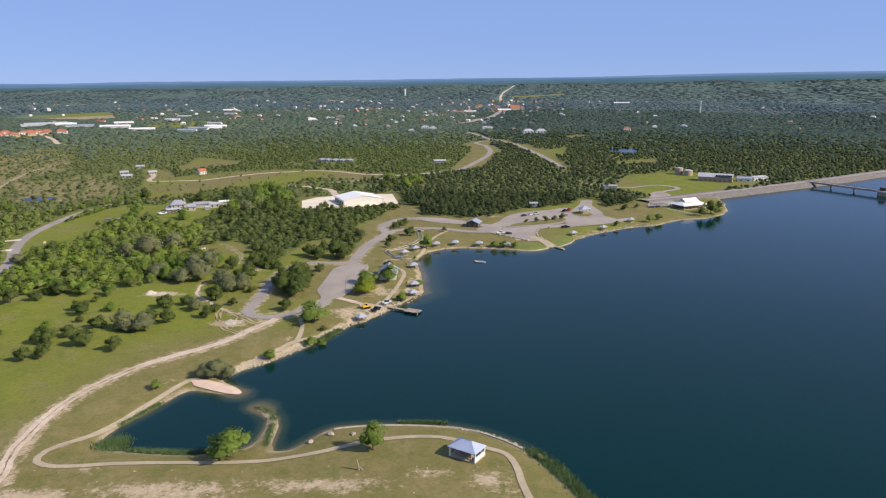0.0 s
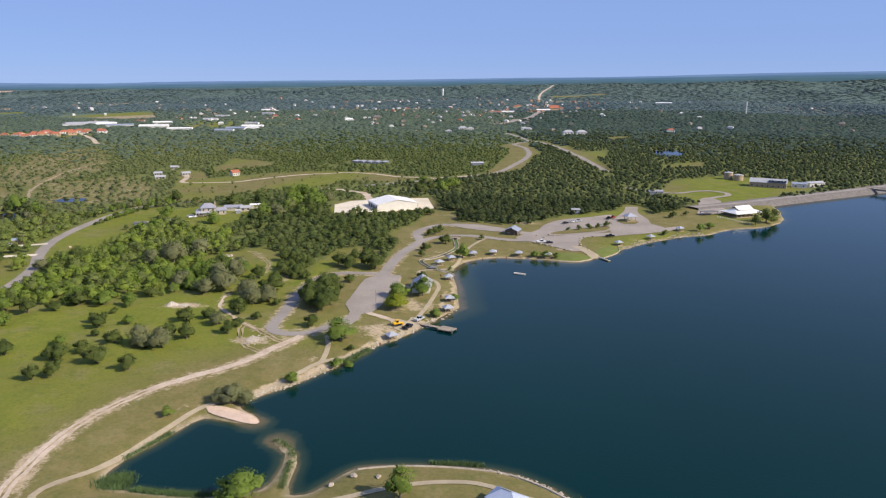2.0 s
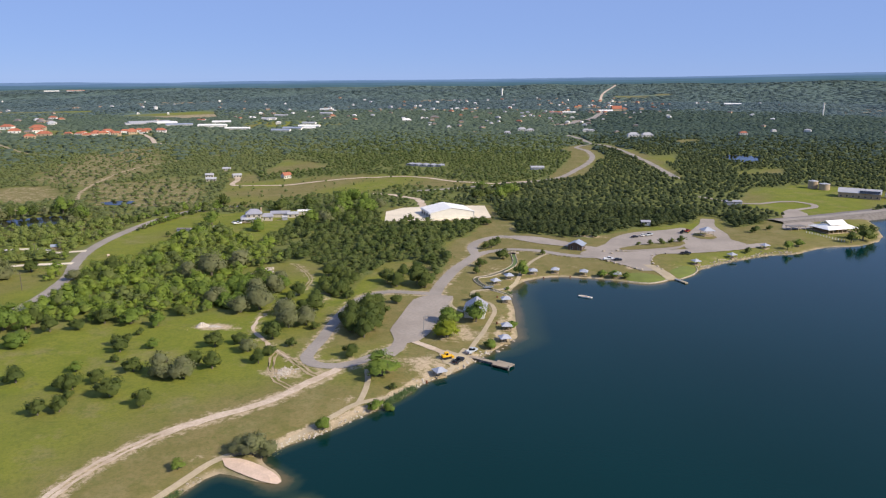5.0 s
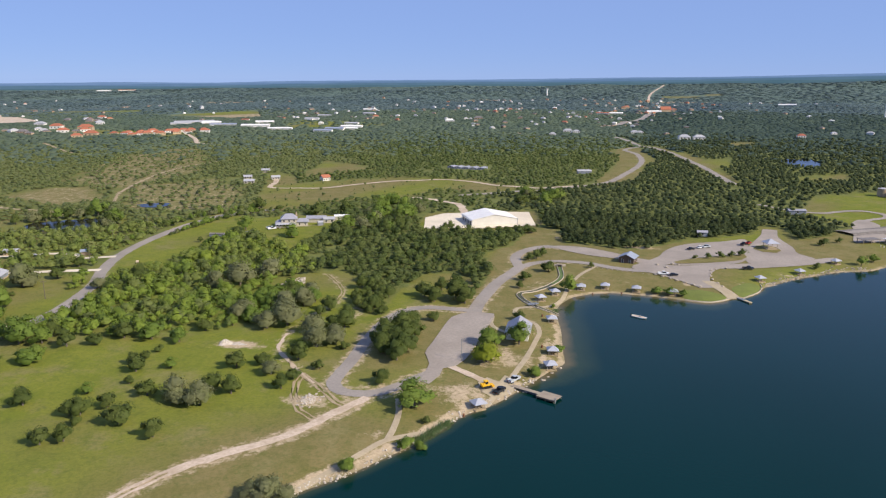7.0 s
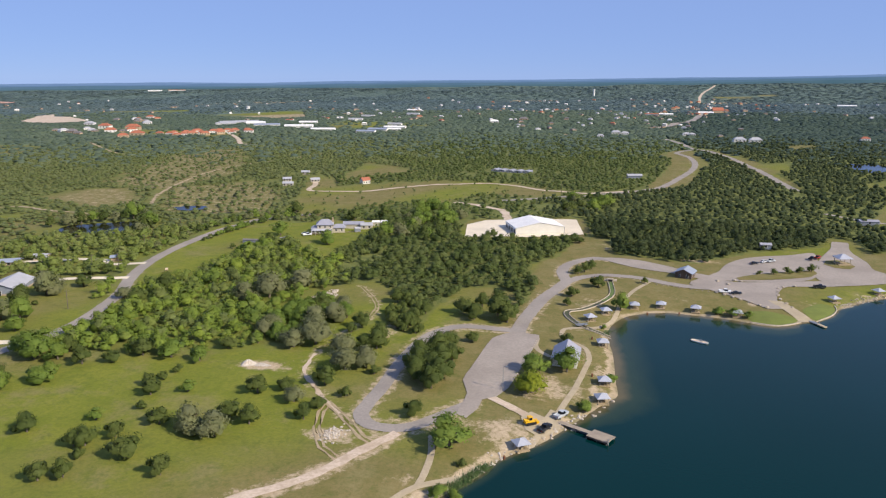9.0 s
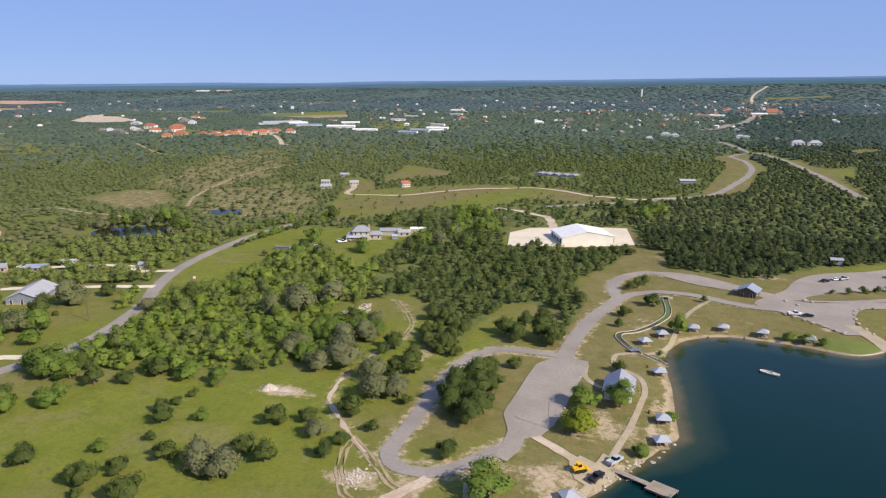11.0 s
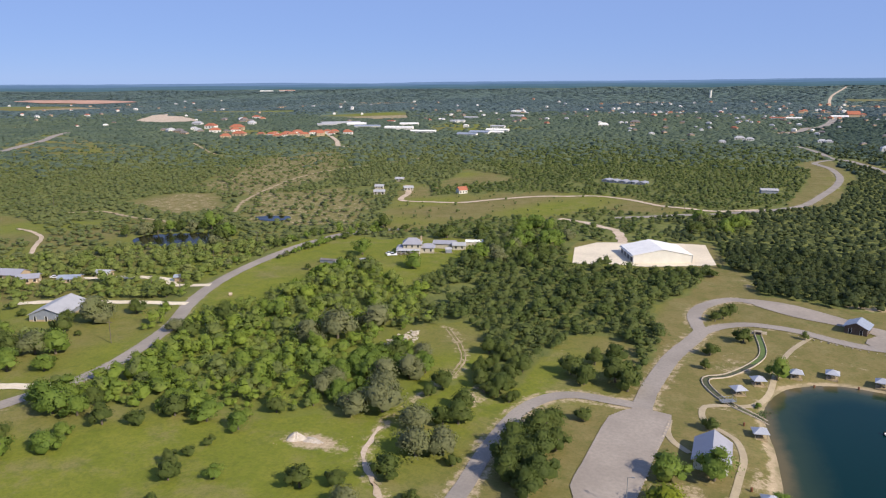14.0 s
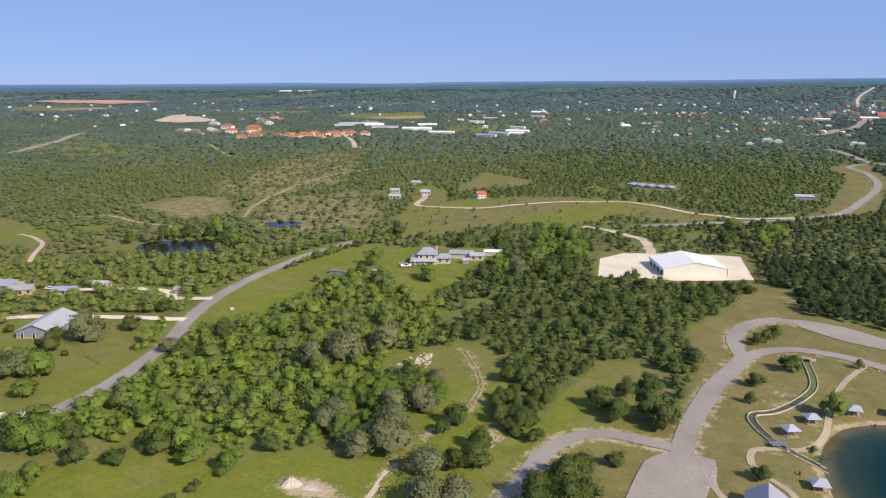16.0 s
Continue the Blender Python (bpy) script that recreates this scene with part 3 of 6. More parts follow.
SPARSE = [
    [(-418, 687), (-360, 747), (-297, 681), (-271, 600), (-313, 577), (-354, 583)],
    [(-621, 1027), (-531, 1052), (-406, 799), (-410, 670), (-500, 700)],
    [(-360, 300), (-268, 330), (-270, 470), (-300, 560), (-430, 560), (-520, 470)],
]
# the open park and meadow: no wood grows here
PARK = [(160, -400), (-400, -400), (-330, 250), (-240, 300), (-212, 317), (-190, 319), (-165, 327), (-150, 331), (-132, 346), (-126, 353), (-112, 362), (-107, 384), (-96, 372), (-88, 369),
        (-82, 377), (-58, 391), (-52, 420), (-50, 446), (-54, 462), (-58, 488), (-44, 514), (-20, 524), (0, 520), (28, 512), (40, 525), (58, 545), (104, 572), (112, 600), (126, 600),
        (128, 560), (150, 575), (165, 600), (240, 640), (700, 600)]
W_BRIGHT = [(-260, 300), (-118, 330), (-116, 400), (-150, 440), (-160, 470), (-175, 480), (-205, 500), (-260, 480)]
PONDS = [[(-373, 503), (-374, 520), (-355, 531), (-336, 538), (-321, 524), (-322, 510), (-339, 496), (-352, 491)],
         [(-349, 595), (-340, 606), (-329, 608), (-322, 598), (-325, 589), (-338, 587)],
         [(231, 1033), (252, 1040), (272, 1032), (266, 985), (252, 957), (224, 979)]]


# ---- ground, lake ----
def graded(lo, a, b, hi, cell, grow=1.09):
    mid = list(np.arange(a, b + cell / 2, cell))
    up, d = [], cell
    while (up or mid)[-1] < hi:
        d = min(d * grow, 130)
        up.append((up or mid)[-1] + d)
    down, d = [], cell
    while (down or mid[:1])[-1] > lo:
        d = min(d * grow, 130)
        down.append((down or mid[:1])[-1] - d)
    return np.array(down[::-1] + mid + up)


def grid_mesh(name, xs, ys, z, material, keep=None):
    nx, ny = len(xs), len(ys)
    X, Y = np.meshgrid(xs, ys)
    v = np.stack([X.ravel(), Y.ravel(), np.ravel(z)], 1)
    i = (np.arange(ny - 1)[:, None] * nx + np.arange(nx - 1)[None, :]).ravel()
    q = np.stack([i, i + 1, i + nx + 1, i + nx], 1)
    if keep is not None:
        q = q[keep.ravel()[q].any(1)]
        used = np.unique(q)
        back = np.zeros(len(v), np.int64)
        back[used] = np.arange(len(used))
        return raw_mesh(name, v[used], back[q], material), used
    return raw_mesh(name, v, q, material), None


xs, ys = graded(-4900, -250, 130, 4900, 2.2), graded(-1200, 140, 560, 4950, 2.2)
GX, GY = np.meshgrid(xs, ys)
GX, GY = GX.ravel(), GY.ravel()
SD = shore_distance(GX, GY)


def open_ground(x, y, sd):
    """1 where no wood grows."""
    o = inside(x, y, PARK) | (sd < 7)
    for c in CLEARINGS:
        o |= inside(x, y, c)
    return o


BARE = [(-34, 334, 9, 8, 0.66), (-28, 330, 5, 8, 0.64), (-40, 300, 9, 8, 0.66), (-16, 335, 3, 9, 0.68), (-44, 425, 4, 18, 0.55), (-12, 352, 3, 14, 0.7), (-24, 425, 7, 7, 0.5), (-60, 385, 8, 4, 0.5), (-67, 160, 26, 6, 0.62), (-31, 162, 24, 5, 0.6), (12, 165, 7, 5, 0.62), (-2, 168, 10, 3, 0.55), (-100, 156, 14, 6, 0.65), (16, 160, 6, 6, 0.5), (-87, 284, 9, 5, 0.75), (-41, 296, 8, 9, 0.55),
        (-72, 299, 3, 3, 0.5), (-36, 326, 8, 7, 0.5), (-130, 325, 9, 4.5, 0.85), (-30, 345, 7, 12, 0.35), (-44, 410, 7, 24, 0.3), (-14, 345, 4, 16, 0.4), (-142, 408, 3, 6, 0.6),
        (-98, 372, 5, 12, 0.55), (-84, 425, 5, 12, 0.3), (72, 455, 8, 5, 0.4), (100, 474, 10, 3, 0.5), (48, 446, 5, 6, 0.6), (-21, 400, 6, 8, 0.3), (-70, 240, 4, 10, 0.45),
        (30, 520, 14, 6, 0.6), (-30, 300, 5, 3, 0.5), (-38, 335, 9, 9, 0.45), (-22, 330, 5, 8, 0.5), (-24, 365, 6, 10, 0.4), (-25, 430, 9, 14, 0.42), (-8, 440, 8, 10, 0.3), (15, 445, 14, 6, 0.35), (-16, 352, 4, 10, 0.5), (-46, 435, 5, 14, 0.4), (-50, 300, 6, 6, 0.5), (-95, 170, 10, 4, 0.4), (-90, 225, 5, 9, 0.35), (-60, 268, 7, 5, 0.4), (-20, 545, 8, 25, 0.35), (-62, 300, 6, 4, 0.4)]


def sandy(x, y):
    """1 along the park's sandy bay, 0 where the bank drops off."""
    bay = step(30, 12, line_distance(x, y, [(-10, 334), (-12, 372), (-14, 398), (-6, 420), (24, 428), (44, 423)], reach=40))
    tip = step(8, 3, np.minimum(np.hypot(x + 66, y - 219), np.hypot(x + 57, y - 211)))
    return np.maximum(bay, tip)


def ground_cover(x, y, sd):
    wood = np.where(open_ground(x, y, sd), 0.0, 1.0)
    for s in SPARSE:
        wood[inside(x, y, s)] = 0.25
    wood[inside(x, y, W_BRIGHT)] *= 0.35
    lush = 0.35 + 0.35 * waves(x, y, 110, 8)
    lush += 0.55 * step(-20, 40, line_distance(x, y, [(-190, 150), (-150, 260), (-140, 330), (-200, 420), (-200, 530)]) * -1 + 62)
    lush -= 0.45 * step(150, 60, np.abs(x + 40)) * step(400, 180, y)
    lush -= 0.45 * step(-60, -40, x) * step(250, 300, y) * (1 - 0.8 * step(20, 70, x))
    lush[inside(x, y, CLEARINGS[6])] += 0.45
    for c in CLEARINGS[8:12]:
        lush[inside(x, y, c)] += 0.25
    bare = np.zeros(x.shape)
    for c in (CLEARINGS[3], SPARSE[0], SPARSE[1]):
        m = inside(x, y, c)
        lush[m] -= 0.5
        bare[m] = 0.36
    for bx, by, rx, ry, k in BARE:
        bare = np.maximum(bare, k * np.exp(-(((x - bx) / rx) ** 2 + ((y - by) / ry) ** 2) * 0.8))
    bare = np.maximum(bare, step(2.6, 0.6, sd) * (0.45 + 0.35 * waves(x, y, 25, 9) + 0.3 * sandy(x, y)) * (1 - 0.65 * step(-50, -56, x) * step(222, 214, y)))
    bare = np.maximum(bare, 0.75 * step(8, 3, line_distance(x, y, [(-10, 334), (-12, 345), (-12.5, 372), (-14.5, 388)], reach=20)) * step(4.5, 1.5, sd))
    bare = np.maximum(bare, (0.62 + 0.25 * waves(x, y, 14, 19)) * step(6.5, 3.0, sd) * step(228, 236, y) * step(325, 312, y) * step(-10, -18, x))
    for line, width, k in ((LOOP, 6.6, 0.5), (MAIN, 7.5, 0.45), (UPPER, 6.5, 0.45), (LOWER, 6, 0.4), (TRACK, 5, 0.5), (LEFT_ROAD, 7.2, 0.35), (FIELD_TRACK, 3, 0.4), (WALK, 2.3, 0.35), (SHORE_PATH, 2.3, 0.3), (HIGHWAY, 8.5, 0.4)):
        d = line_distance(x, y, smooth(line, 6), reach=20)
        bare = np.maximum(bare, k * step(width / 2 + 4.5, width / 2, d))
    # fourth value grows with distance and drives the painted haze on the floor
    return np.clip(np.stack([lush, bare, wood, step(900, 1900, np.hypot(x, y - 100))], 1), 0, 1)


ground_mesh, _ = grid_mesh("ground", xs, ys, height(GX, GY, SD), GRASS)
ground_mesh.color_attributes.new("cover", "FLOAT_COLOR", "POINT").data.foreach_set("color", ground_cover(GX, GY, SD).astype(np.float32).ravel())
ground_mesh.polygons.foreach_set("use_smooth", np.ones(len(ground_mesh.polygons), bool))
ground = tagged(new("ground", ground_mesh), "rolling grassland with dry and lush patches beside the lake", "ground", kind="structure")

lake_mesh, used = grid_mesh("lake", xs, ys, np.zeros(GX.shape), WATER, SD < 2.5)
lake_mesh.attributes.new("depth", "FLOAT", "POINT").data.foreach_set("value", np.clip(-SD[used] / (5 + 13 * sandy(GX[used], GY[used])), 0, 1).astype(np.float32))
lake = tagged(new("lake_water", lake_mesh), "dark teal lake water with small ripples", "lake", kind="structure")


def flat_patch(name, outline, material, lift, label, category="pavement", step_size=5.0, round_off=True):
    """A sheet laid on the ground inside an outline."""
    line = smooth(outline, step_size, True) if round_off else np.array(outline, float)
    bm = bmesh.new()
    bm.faces.new([bm.verts.new((x, y, 0)) for x, y in line])
    bmesh.ops.triangulate(bm, faces=bm.faces[:])
    long = [e for e in bm.edges if e.calc_length() > 2 * step_size]
    for _ in range(3):
        if long:
            bmesh.ops.subdivide_edges(bm, edges=long, cuts=1)
            bmesh.ops.triangulate(bm, faces=bm.faces[:])
        long = [e for e in bm.edges if e.calc_length() > 2 * step_size]
    p = np.array([v.co for v in bm.verts])
    for v, z in zip(bm.verts, height(p[:, 0], p[:, 1])):
        v.co.z = z + lift
    bmesh.ops.recalc_face_normals(bm, faces=bm.faces[:])
    me = bpy.data.meshes.new(name)
    bm.to_mesh(me)
    bm.free()
    me.materials.append(material)
    return tagged(new(name, me), label, category, kind="structure")


def ribbon(name, points, width, material, lift, label, category="road", ragged=0.0, offset=0.0, record=True, kind="structure"):
    """A road or path laid along a line on the ground."""
    line = smooth(points, 2.5)
    tangent = np.gradient(line, axis=0)
    side = np.stack([tangent[:, 1], -tangent[:, 0]], 1) / np.linalg.norm(tangent, axis=1)[:, None]
    if record:
        ROADS[name + str(len(ROADS))] = (line, width)
    v = []
    for k in (-1, -0.4, 0.4, 1):
        w = width / 2 * k + (offset + ragged * waves(line[:, 0] * 9, line[:, 1] * 9, 60, int(7 + 3 * k)) * abs(k))
        p = line + side * (w[:, None] if np.ndim(w) else w)
        v.append(np.stack([p[:, 0], p[:, 1], height(p[:, 0], p[:, 1]) + lift], 1))
    n = len(line)
    i = np.arange(n - 1)
    q = np.concatenate([np.stack([c * n + i, (c + 1) * n + i, (c + 1) * n + i + 1, c * n + i + 1], 1) for c in range(3)])
    ob = new(name, raw_mesh(name, np.concatenate(v), q, material))
    return tagged(ob, label, category, kind=kind)


# ---- roads and paths ----
ribbon("road", LEFT_ROAD, 6.3, ASPHALT, 0.20, "worn grey asphalt country road", ragged=0.15)
ribbon("road", LOOP, 4.9, ASPHALT, 0.16, "worn grey asphalt loop road", ragged=0.15)
ribbon("road", MAIN, 6.2, ASPHALT, 0.18, "worn grey asphalt park road", ragged=0.15)
ribbon("road", UPPER, 5.8, ASPHALT, 0.16, "worn grey asphalt park road", ragged=0.15)
ribbon("road", LOWER, 5.4, ASPHALT, 0.20, "worn grey asphalt park road", ragged=0.15)
ribbon("road", HIGHWAY, 6.6, ASPHALT, 0.3, "grey two-lane road curving through meadow", ragged=0.2)
ribbon("road", SIDE_ROAD, 7.5, ASPHALT, 0.34, "grey highway cut straight through the woods", ragged=0.3)
ribbon("road", FAR_ROAD, 16, ASPHALT, 0.6, "grey highway running to the town", ragged=0.5)
ribbon("road", [(256, 3330), (290, 3700), (345, 4100), (440, 4600)], 11, CALICHE, 1.0, "pale cleared strip climbing the far hill", ragged=2)
ribbon("road", [(-972, 840), (-980, 875), (-1028, 947), (-1066, 1012), (-1115, 1073), (-1150, 1131)], 12, ASPHALT, 0.6, "grey divided road through far pasture", ragged=0.4)
for line in (DRIVE_A, DRIVE_B, DRIVE_C):
    ribbon("driveway", line, 4.5, WHITE_PAD, 0.22, "pale crushed limestone driveway", "driveway", 0.5)
ribbon("driveway", FAR_DRIVE, 5.0, CALICHE, 0.25, "pale gravel ranch drive", "driveway", 0.5)
ribbon("driveway", [(184, 628), (197, 641), (211, 652), (213.5, 664), (205, 674), (194, 675), (184, 670), (169, 660), (150, 668), (132, 690)], 5.0, PALE_LOT, 0.3, "grey asphalt drive looping through the plant lawn", "driveway", 0.2)
ribbon("driveway", PAD_ROAD, 6.0, CALICHE, 0.25, "pale gravel drive to the metal building", "driveway", 1.0)
ribbon("driveway", [(-470, 500), (-452, 497), (-432, 487), (-412, 466), (-398, 452)], 2.8, CALICHE, 0.25, "pale gravel ranch lane", "driveway", 0.5)
ribbon("dirt_track", TRACK, 1.4, CALICHE, 0.16, "rutted pale gravel track", "track", 0.4, -1.05)
ribbon("dirt_track", TRACK, 1.3, CALICHE, 0.15, "rutted pale gravel track", "track", 0.4, 0.9)
ribbon("dirt_track", TRACK[6:], 2.4, CALICHE, 0.13, "rutted pale gravel track", "track", 0.5)
ribbon("dirt_track", FIELD_TRACK[:7], 1.3, CALICHE, 0.12, "worn dirt track through the meadow", "track", 0.8)
for off in (-0.75, 0.75):
    ribbon("dirt_track", FIELD_TRACK[8:], 0.5, SOIL, 0.12, "faint wheel rut beside the trees", "track", 0.3, off, off > 0)
for off in (-0.8, 0.8):
    ribbon("dirt_track", [(-96, 303), (-96, 297), (-94, 290), (-91, 283), (-87, 277), (-80, 272)], 0.75, SOIL, 0.12, "rutted dirt track round the rubble", "track", 0.6, off)
    ribbon("dirt_track", [(-97, 304), (-90, 297), (-84, 291), (-78, 284.5), (-72, 281)], 0.75, SOIL, 0.13, "rutted dirt track past the rubble", "track", 0.6, off)
ribbon("driveway", [(-676, 1245), (-640, 1200), (-622, 1175), (-600, 1140), (-585, 1119), (-564, 1117)], 7, CALICHE, 0.8, "pale gravel lane below the red-roofed houses", "driveway", 1.0)
for line in ([(-403, 1014), (-417, 942), (-438, 880), (-442, 799), (-424, 718), (-400, 649), (-377, 607)], [(-493, 555), (-467, 570), (-432, 560), (-403, 560), (-372, 545)], [(-817, 1072), (-695, 967), (-632, 933)]):
    ribbon("dirt_track", line, 3, SOIL, 0.3, "pale dirt track cut through the scrub", "track", 1.5)
ribbon("footpath", SLAB_PATH, 3.0, CALICHE, 0.16, "pale gravel path to the slab", "footpath", 0.3)
for line in (SHORE_PATH, POINT_PATH, WALK):
    ribbon("footpath", line, 1.95, CONCRETE, 0.14, "pale concrete footpath", "footpath")
for line in (SPUR, WALK_B):
    ribbon("footpath", line, 1.9, CONCRETE, 0.13, "narrow concrete footpath", "footpath")
flat_patch("parking_lot", LOT, PALE_LOT, 0.22, "pale worn asphalt parking strip")
flat_patch("parking_strip", UPPER_STRIP, PALE_LOT, 0.21, "pale asphalt parking strip along the woods")
flat_patch("boat_ramp_lot", BOAT_LOT, PALE_LOT, 0.24, "pale asphalt lot above the boat ramp")
flat_patch("upper_lot", UPPER_LOT, PALE_LOT, 0.16, "pale asphalt parking loop")
flat_patch("exit_road", EXIT, PALE_LOT, 0.20, "pale asphalt turning circle")
flat_patch("island", ISLE, GRASS, 0.30, "grass island in the parking loop", "lawn")
flat_patch("island", ROUNDABOUT, GRASS, 0.34, "round grass island in the turning circle", "lawn")
flat_patch("gravel_pad", PAD, WHITE_PAD, 0.18, "pale crushed limestone yard round a metal building", round_off=False)
flat_patch("plant_lot", PLANT_LOT, PALE_LOT, 0.2, "grey asphalt lot below the dam")
flat_patch("slab", SLAB, CONCRETE, 0.20, "pale concrete slab by the pier", round_off=False)
flat_patch("boat_ramp", [(54.5, 452), (60.5, 452), (69.5, 430.5), (63.6, 428)], CONCRETE, 0.25, "concrete boat ramp running into the lake", round_off=False)
flat_patch("beach", [(-84.5, 227.6), (-82.6, 224.9), (-77, 222.2), (-70.6, 219.8), (-66.2, 219.4), (-65.6, 220.7), (-68.8, 223.8), (-74, 226.8), (-80, 228.2)], SAND, 0.26, "pale pink sand beach", "beach", 2.0)
for outline in PONDS:
    ob = flat_patch("stock_pond", outline, POND, 0.35, "small dark stock pond among trees", "pond")
    ob.data.attributes.new("depth", "FLOAT", "POINT").data.foreach_set("value", np.ones(len(ob.data.vertices), np.float32))

# the dam: a long stone-faced bank
dam_line = smooth(DAM, 8)
tangent = np.gradient(dam_line, axis=0)
dam_side = np.stack([tangent[:, 1], -tangent[:, 0]], 1) / np.linalg.norm(tangent, axis=1)[:, None]


def bank(name, profile, material, label):
    v = np.concatenate([np.c_[dam_line + dam_side * o, np.full(len(dam_line), z)] for o, z in profile])
    n, i = len(dam_line), np.arange(len(dam_line) - 1)
    q = np.concatenate([np.stack([c * n + i, (c + 1) * n + i, (c + 1) * n + i + 1, c * n + i + 1], 1) for c in range(len(profile) - 1)])
    return tagged(new(name, raw_mesh(name, v, q, material)), label, "dam", kind="structure")


bank("dam_face", [(-14, 2.0), (-4.2, 3.6), (4.2, 3.6), (15, -2.0)], RIPRAP, "grey stone riprap face of the dam")
bank("dam_road", [(-3.2, 3.66), (3.2, 3.66)], ASPHALT, "grey service road on the dam crest")

# ---- trees ----
def crown_arrays(seed, boughs, leaves, leaf, flat=0.75, spread=0.32, foot=0.08, core=0.72, cores=99):
    """A crown one metre wide standing on level 0: uneven boughs, each a dark core under a deep coat of leaf sprays."""
    r, rnd, s = np.random.RandomState(seed), random.Random(seed), Shape()
    heads = []
    for k in range(boughs):
        top = k >= boughs - max(1, boughs // 3)
        a = 2 * np.pi * (k + r.uniform(-0.45, 0.45)) / max(boughs - boughs // 3, 1)
        d = spread * (r.uniform(0.0, 0.5) if top else r.uniform(0.5, 1.12))
        heads.append((np.array([d * np.cos(a), d * np.sin(a), foot + flat * (r.uniform(0.36, 0.54) if top else r.uniform(0.13, 0.36))]), r.uniform(0.11, 0.23)))
    heads.append((np.array([0.0, 0.0, foot + flat * 0.27]), spread * 0.9))
    for c, br in heads[-cores:]:
        s.lump(c, br * core, 0.85, 0.28, rnd)
    weight = np.array([h[1] ** 2 for h in heads])
    pick = r.choice(len(heads), leaves, p=weight / weight.sum())
    c, br = np.array([h[0] for h in heads])[pick], np.array([h[1] for h in heads])[pick][:, None]
    q = r.normal(size=(leaves, 3))
    q /= np.linalg.norm(q, axis=1)[:, None]
    q[:, 2] = np.where(q[:, 2] > -0.35, q[:, 2], -q[:, 2])
    p = c + q * br * (0.62 + 0.68 * r.uniform(size=(leaves, 1)) ** 0.8) * np.array([1, 1, 0.88])
    q = q + r.normal(size=(leaves, 3)) * 0.42
    u = np.cross(q, r.normal(size=(leaves, 3)))
    u /= np.linalg.norm(u, axis=1)[:, None] + 1e-9
    w = np.cross(q, u)
    w /= np.linalg.norm(w, axis=1)[:, None] + 1e-9
    a = leaf * r.uniform(0.5, 1.4, (leaves, 1))
    n = len(s.v)
    v = np.concatenate([np.array(s.v), np.stack([p - u * a, p + u * a - w * a * 0.5, p + w * a * 1.2], 1).reshape(-1, 3)])
    f = np.concatenate([np.array(s.f), n + np.arange(3 * leaves).reshape(-1, 3)])
    # soft, rounded shading: each spray leans outwards from its bough and from the crown
    out = np.concatenate([np.array(s.v), np.repeat(p, 3, 0)]) - np.array([0, 0, foot + flat * 0.16])
    out /= np.linalg.norm(out, axis=1)[:, None] + 1e-9
    bough = np.concatenate([np.zeros((n, 3)), np.repeat((p - c) / br, 3, 0)])
    lean = np.concatenate([np.zeros((n, 3)), np.repeat(q / np.linalg.norm(q, axis=1)[:, None], 3, 0)])
    return facing(v, f, 0.55 * out + 0.75 * bough + 0.4 * lean)


def facing(v, f, out):
    """Unit normals, with every face wound to suit them."""
    out = out / (np.linalg.norm(out, axis=1)[:, None] + 1e-9)
    flip = (np.cross(v[f[:, 1]] - v[f[:, 0]], v[f[:, 2]] - v[f[:, 0]]) * out[f].mean(1)).sum(1) < 0
    f[flip] = f[flip][:, ::-1]
    return v.astype(np.float32), f.astype(np.int32), out.astype(np.float32)


def dome_arrays(seed, tall, n=4):
    """A far clump of trees one metre wide: a small uneven dome."""
    r = np.random.RandomState(seed)
    v = []
    for z, w in ((0.0, 0.5), (0.62, 0.42)):
        for k in range(n):
            a = 2 * np.pi * (k + r.uniform(-0.3, 0.3)) / n
            d = w * r.uniform(0.7, 1.25)
            v.append((d * np.cos(a), d * np.sin(a), tall * (z + (r.uniform(-0.2, 0.25) if z else 0))))
    v.append((r.uniform(-0.12, 0.12), r.uniform(-0.12, 0.12), tall))
    f = []
    for k in range(n):
        m = (k + 1) % n
        f += [(k, m, n + m), (k, n + m, n + k), (n + k, n + m, 2 * n)]
    v = np.array(v)
    return facing(v, np.array(f), v / (0.5, 0.5, tall) * (1, 1, 0.9) + (0, 0, 0.25))


def trunk_shape(seed, tall=0.42, thick=0.035, stems=3):
    r, s = random.Random(seed), Shape()
    s.limb((0, 0, -0.05), (0.01, 0.0, tall * 0.55), thick, thick * 0.8)
    for k in range(stems):
        a = 2 * math.pi * k / stems + r.uniform(-0.4, 0.4)
        s.limb((0.01, 0, tall * 0.5), (0.2 * math.cos(a), 0.2 * math.sin(a), tall + 0.1), thick * 0.7, thick * 0.25, 5)
    return s


TREE_LABEL = {"o": "dark green juniper with a rounded dense crown", "g": "grey-green live oak with a broad spreading crown",
              "b": "bright green leafy tree with an uneven crown", "y": "yellow-green young willow with a loose crown"}
TREES = {}
for kind in "ogby":
    for k in range(3):
        flat = {"o": 0.95, "g": 0.8, "b": 1.05, "y": 0.85}[kind]
        v, f, out = crown_arrays(40 + k + ord(kind), {"o": 10, "g": 13, "b": 12, "y": 12}[kind], 1500, 0.021, flat, 0.31, {"o": 0.10, "g": 0.06, "b": 0.08, "y": 0.04}[kind], 0.84, 11)
        crown = raw_mesh("crown", v, f, LEAF[kind], out)
        trunk = trunk_shape(k + ord(kind), 0.36).mesh("trunk")
        trunk.materials.append(BARK)
        v, f, out = crown_arrays(140 + k + ord(kind), 8, 420, 0.036, flat, 0.31, 0.08, 0.82, 5)
        TREES[kind, k] = (trunk, crown, raw_mesh("crown", v, f, LEAF[kind], out))
TREE_SPOTS = []


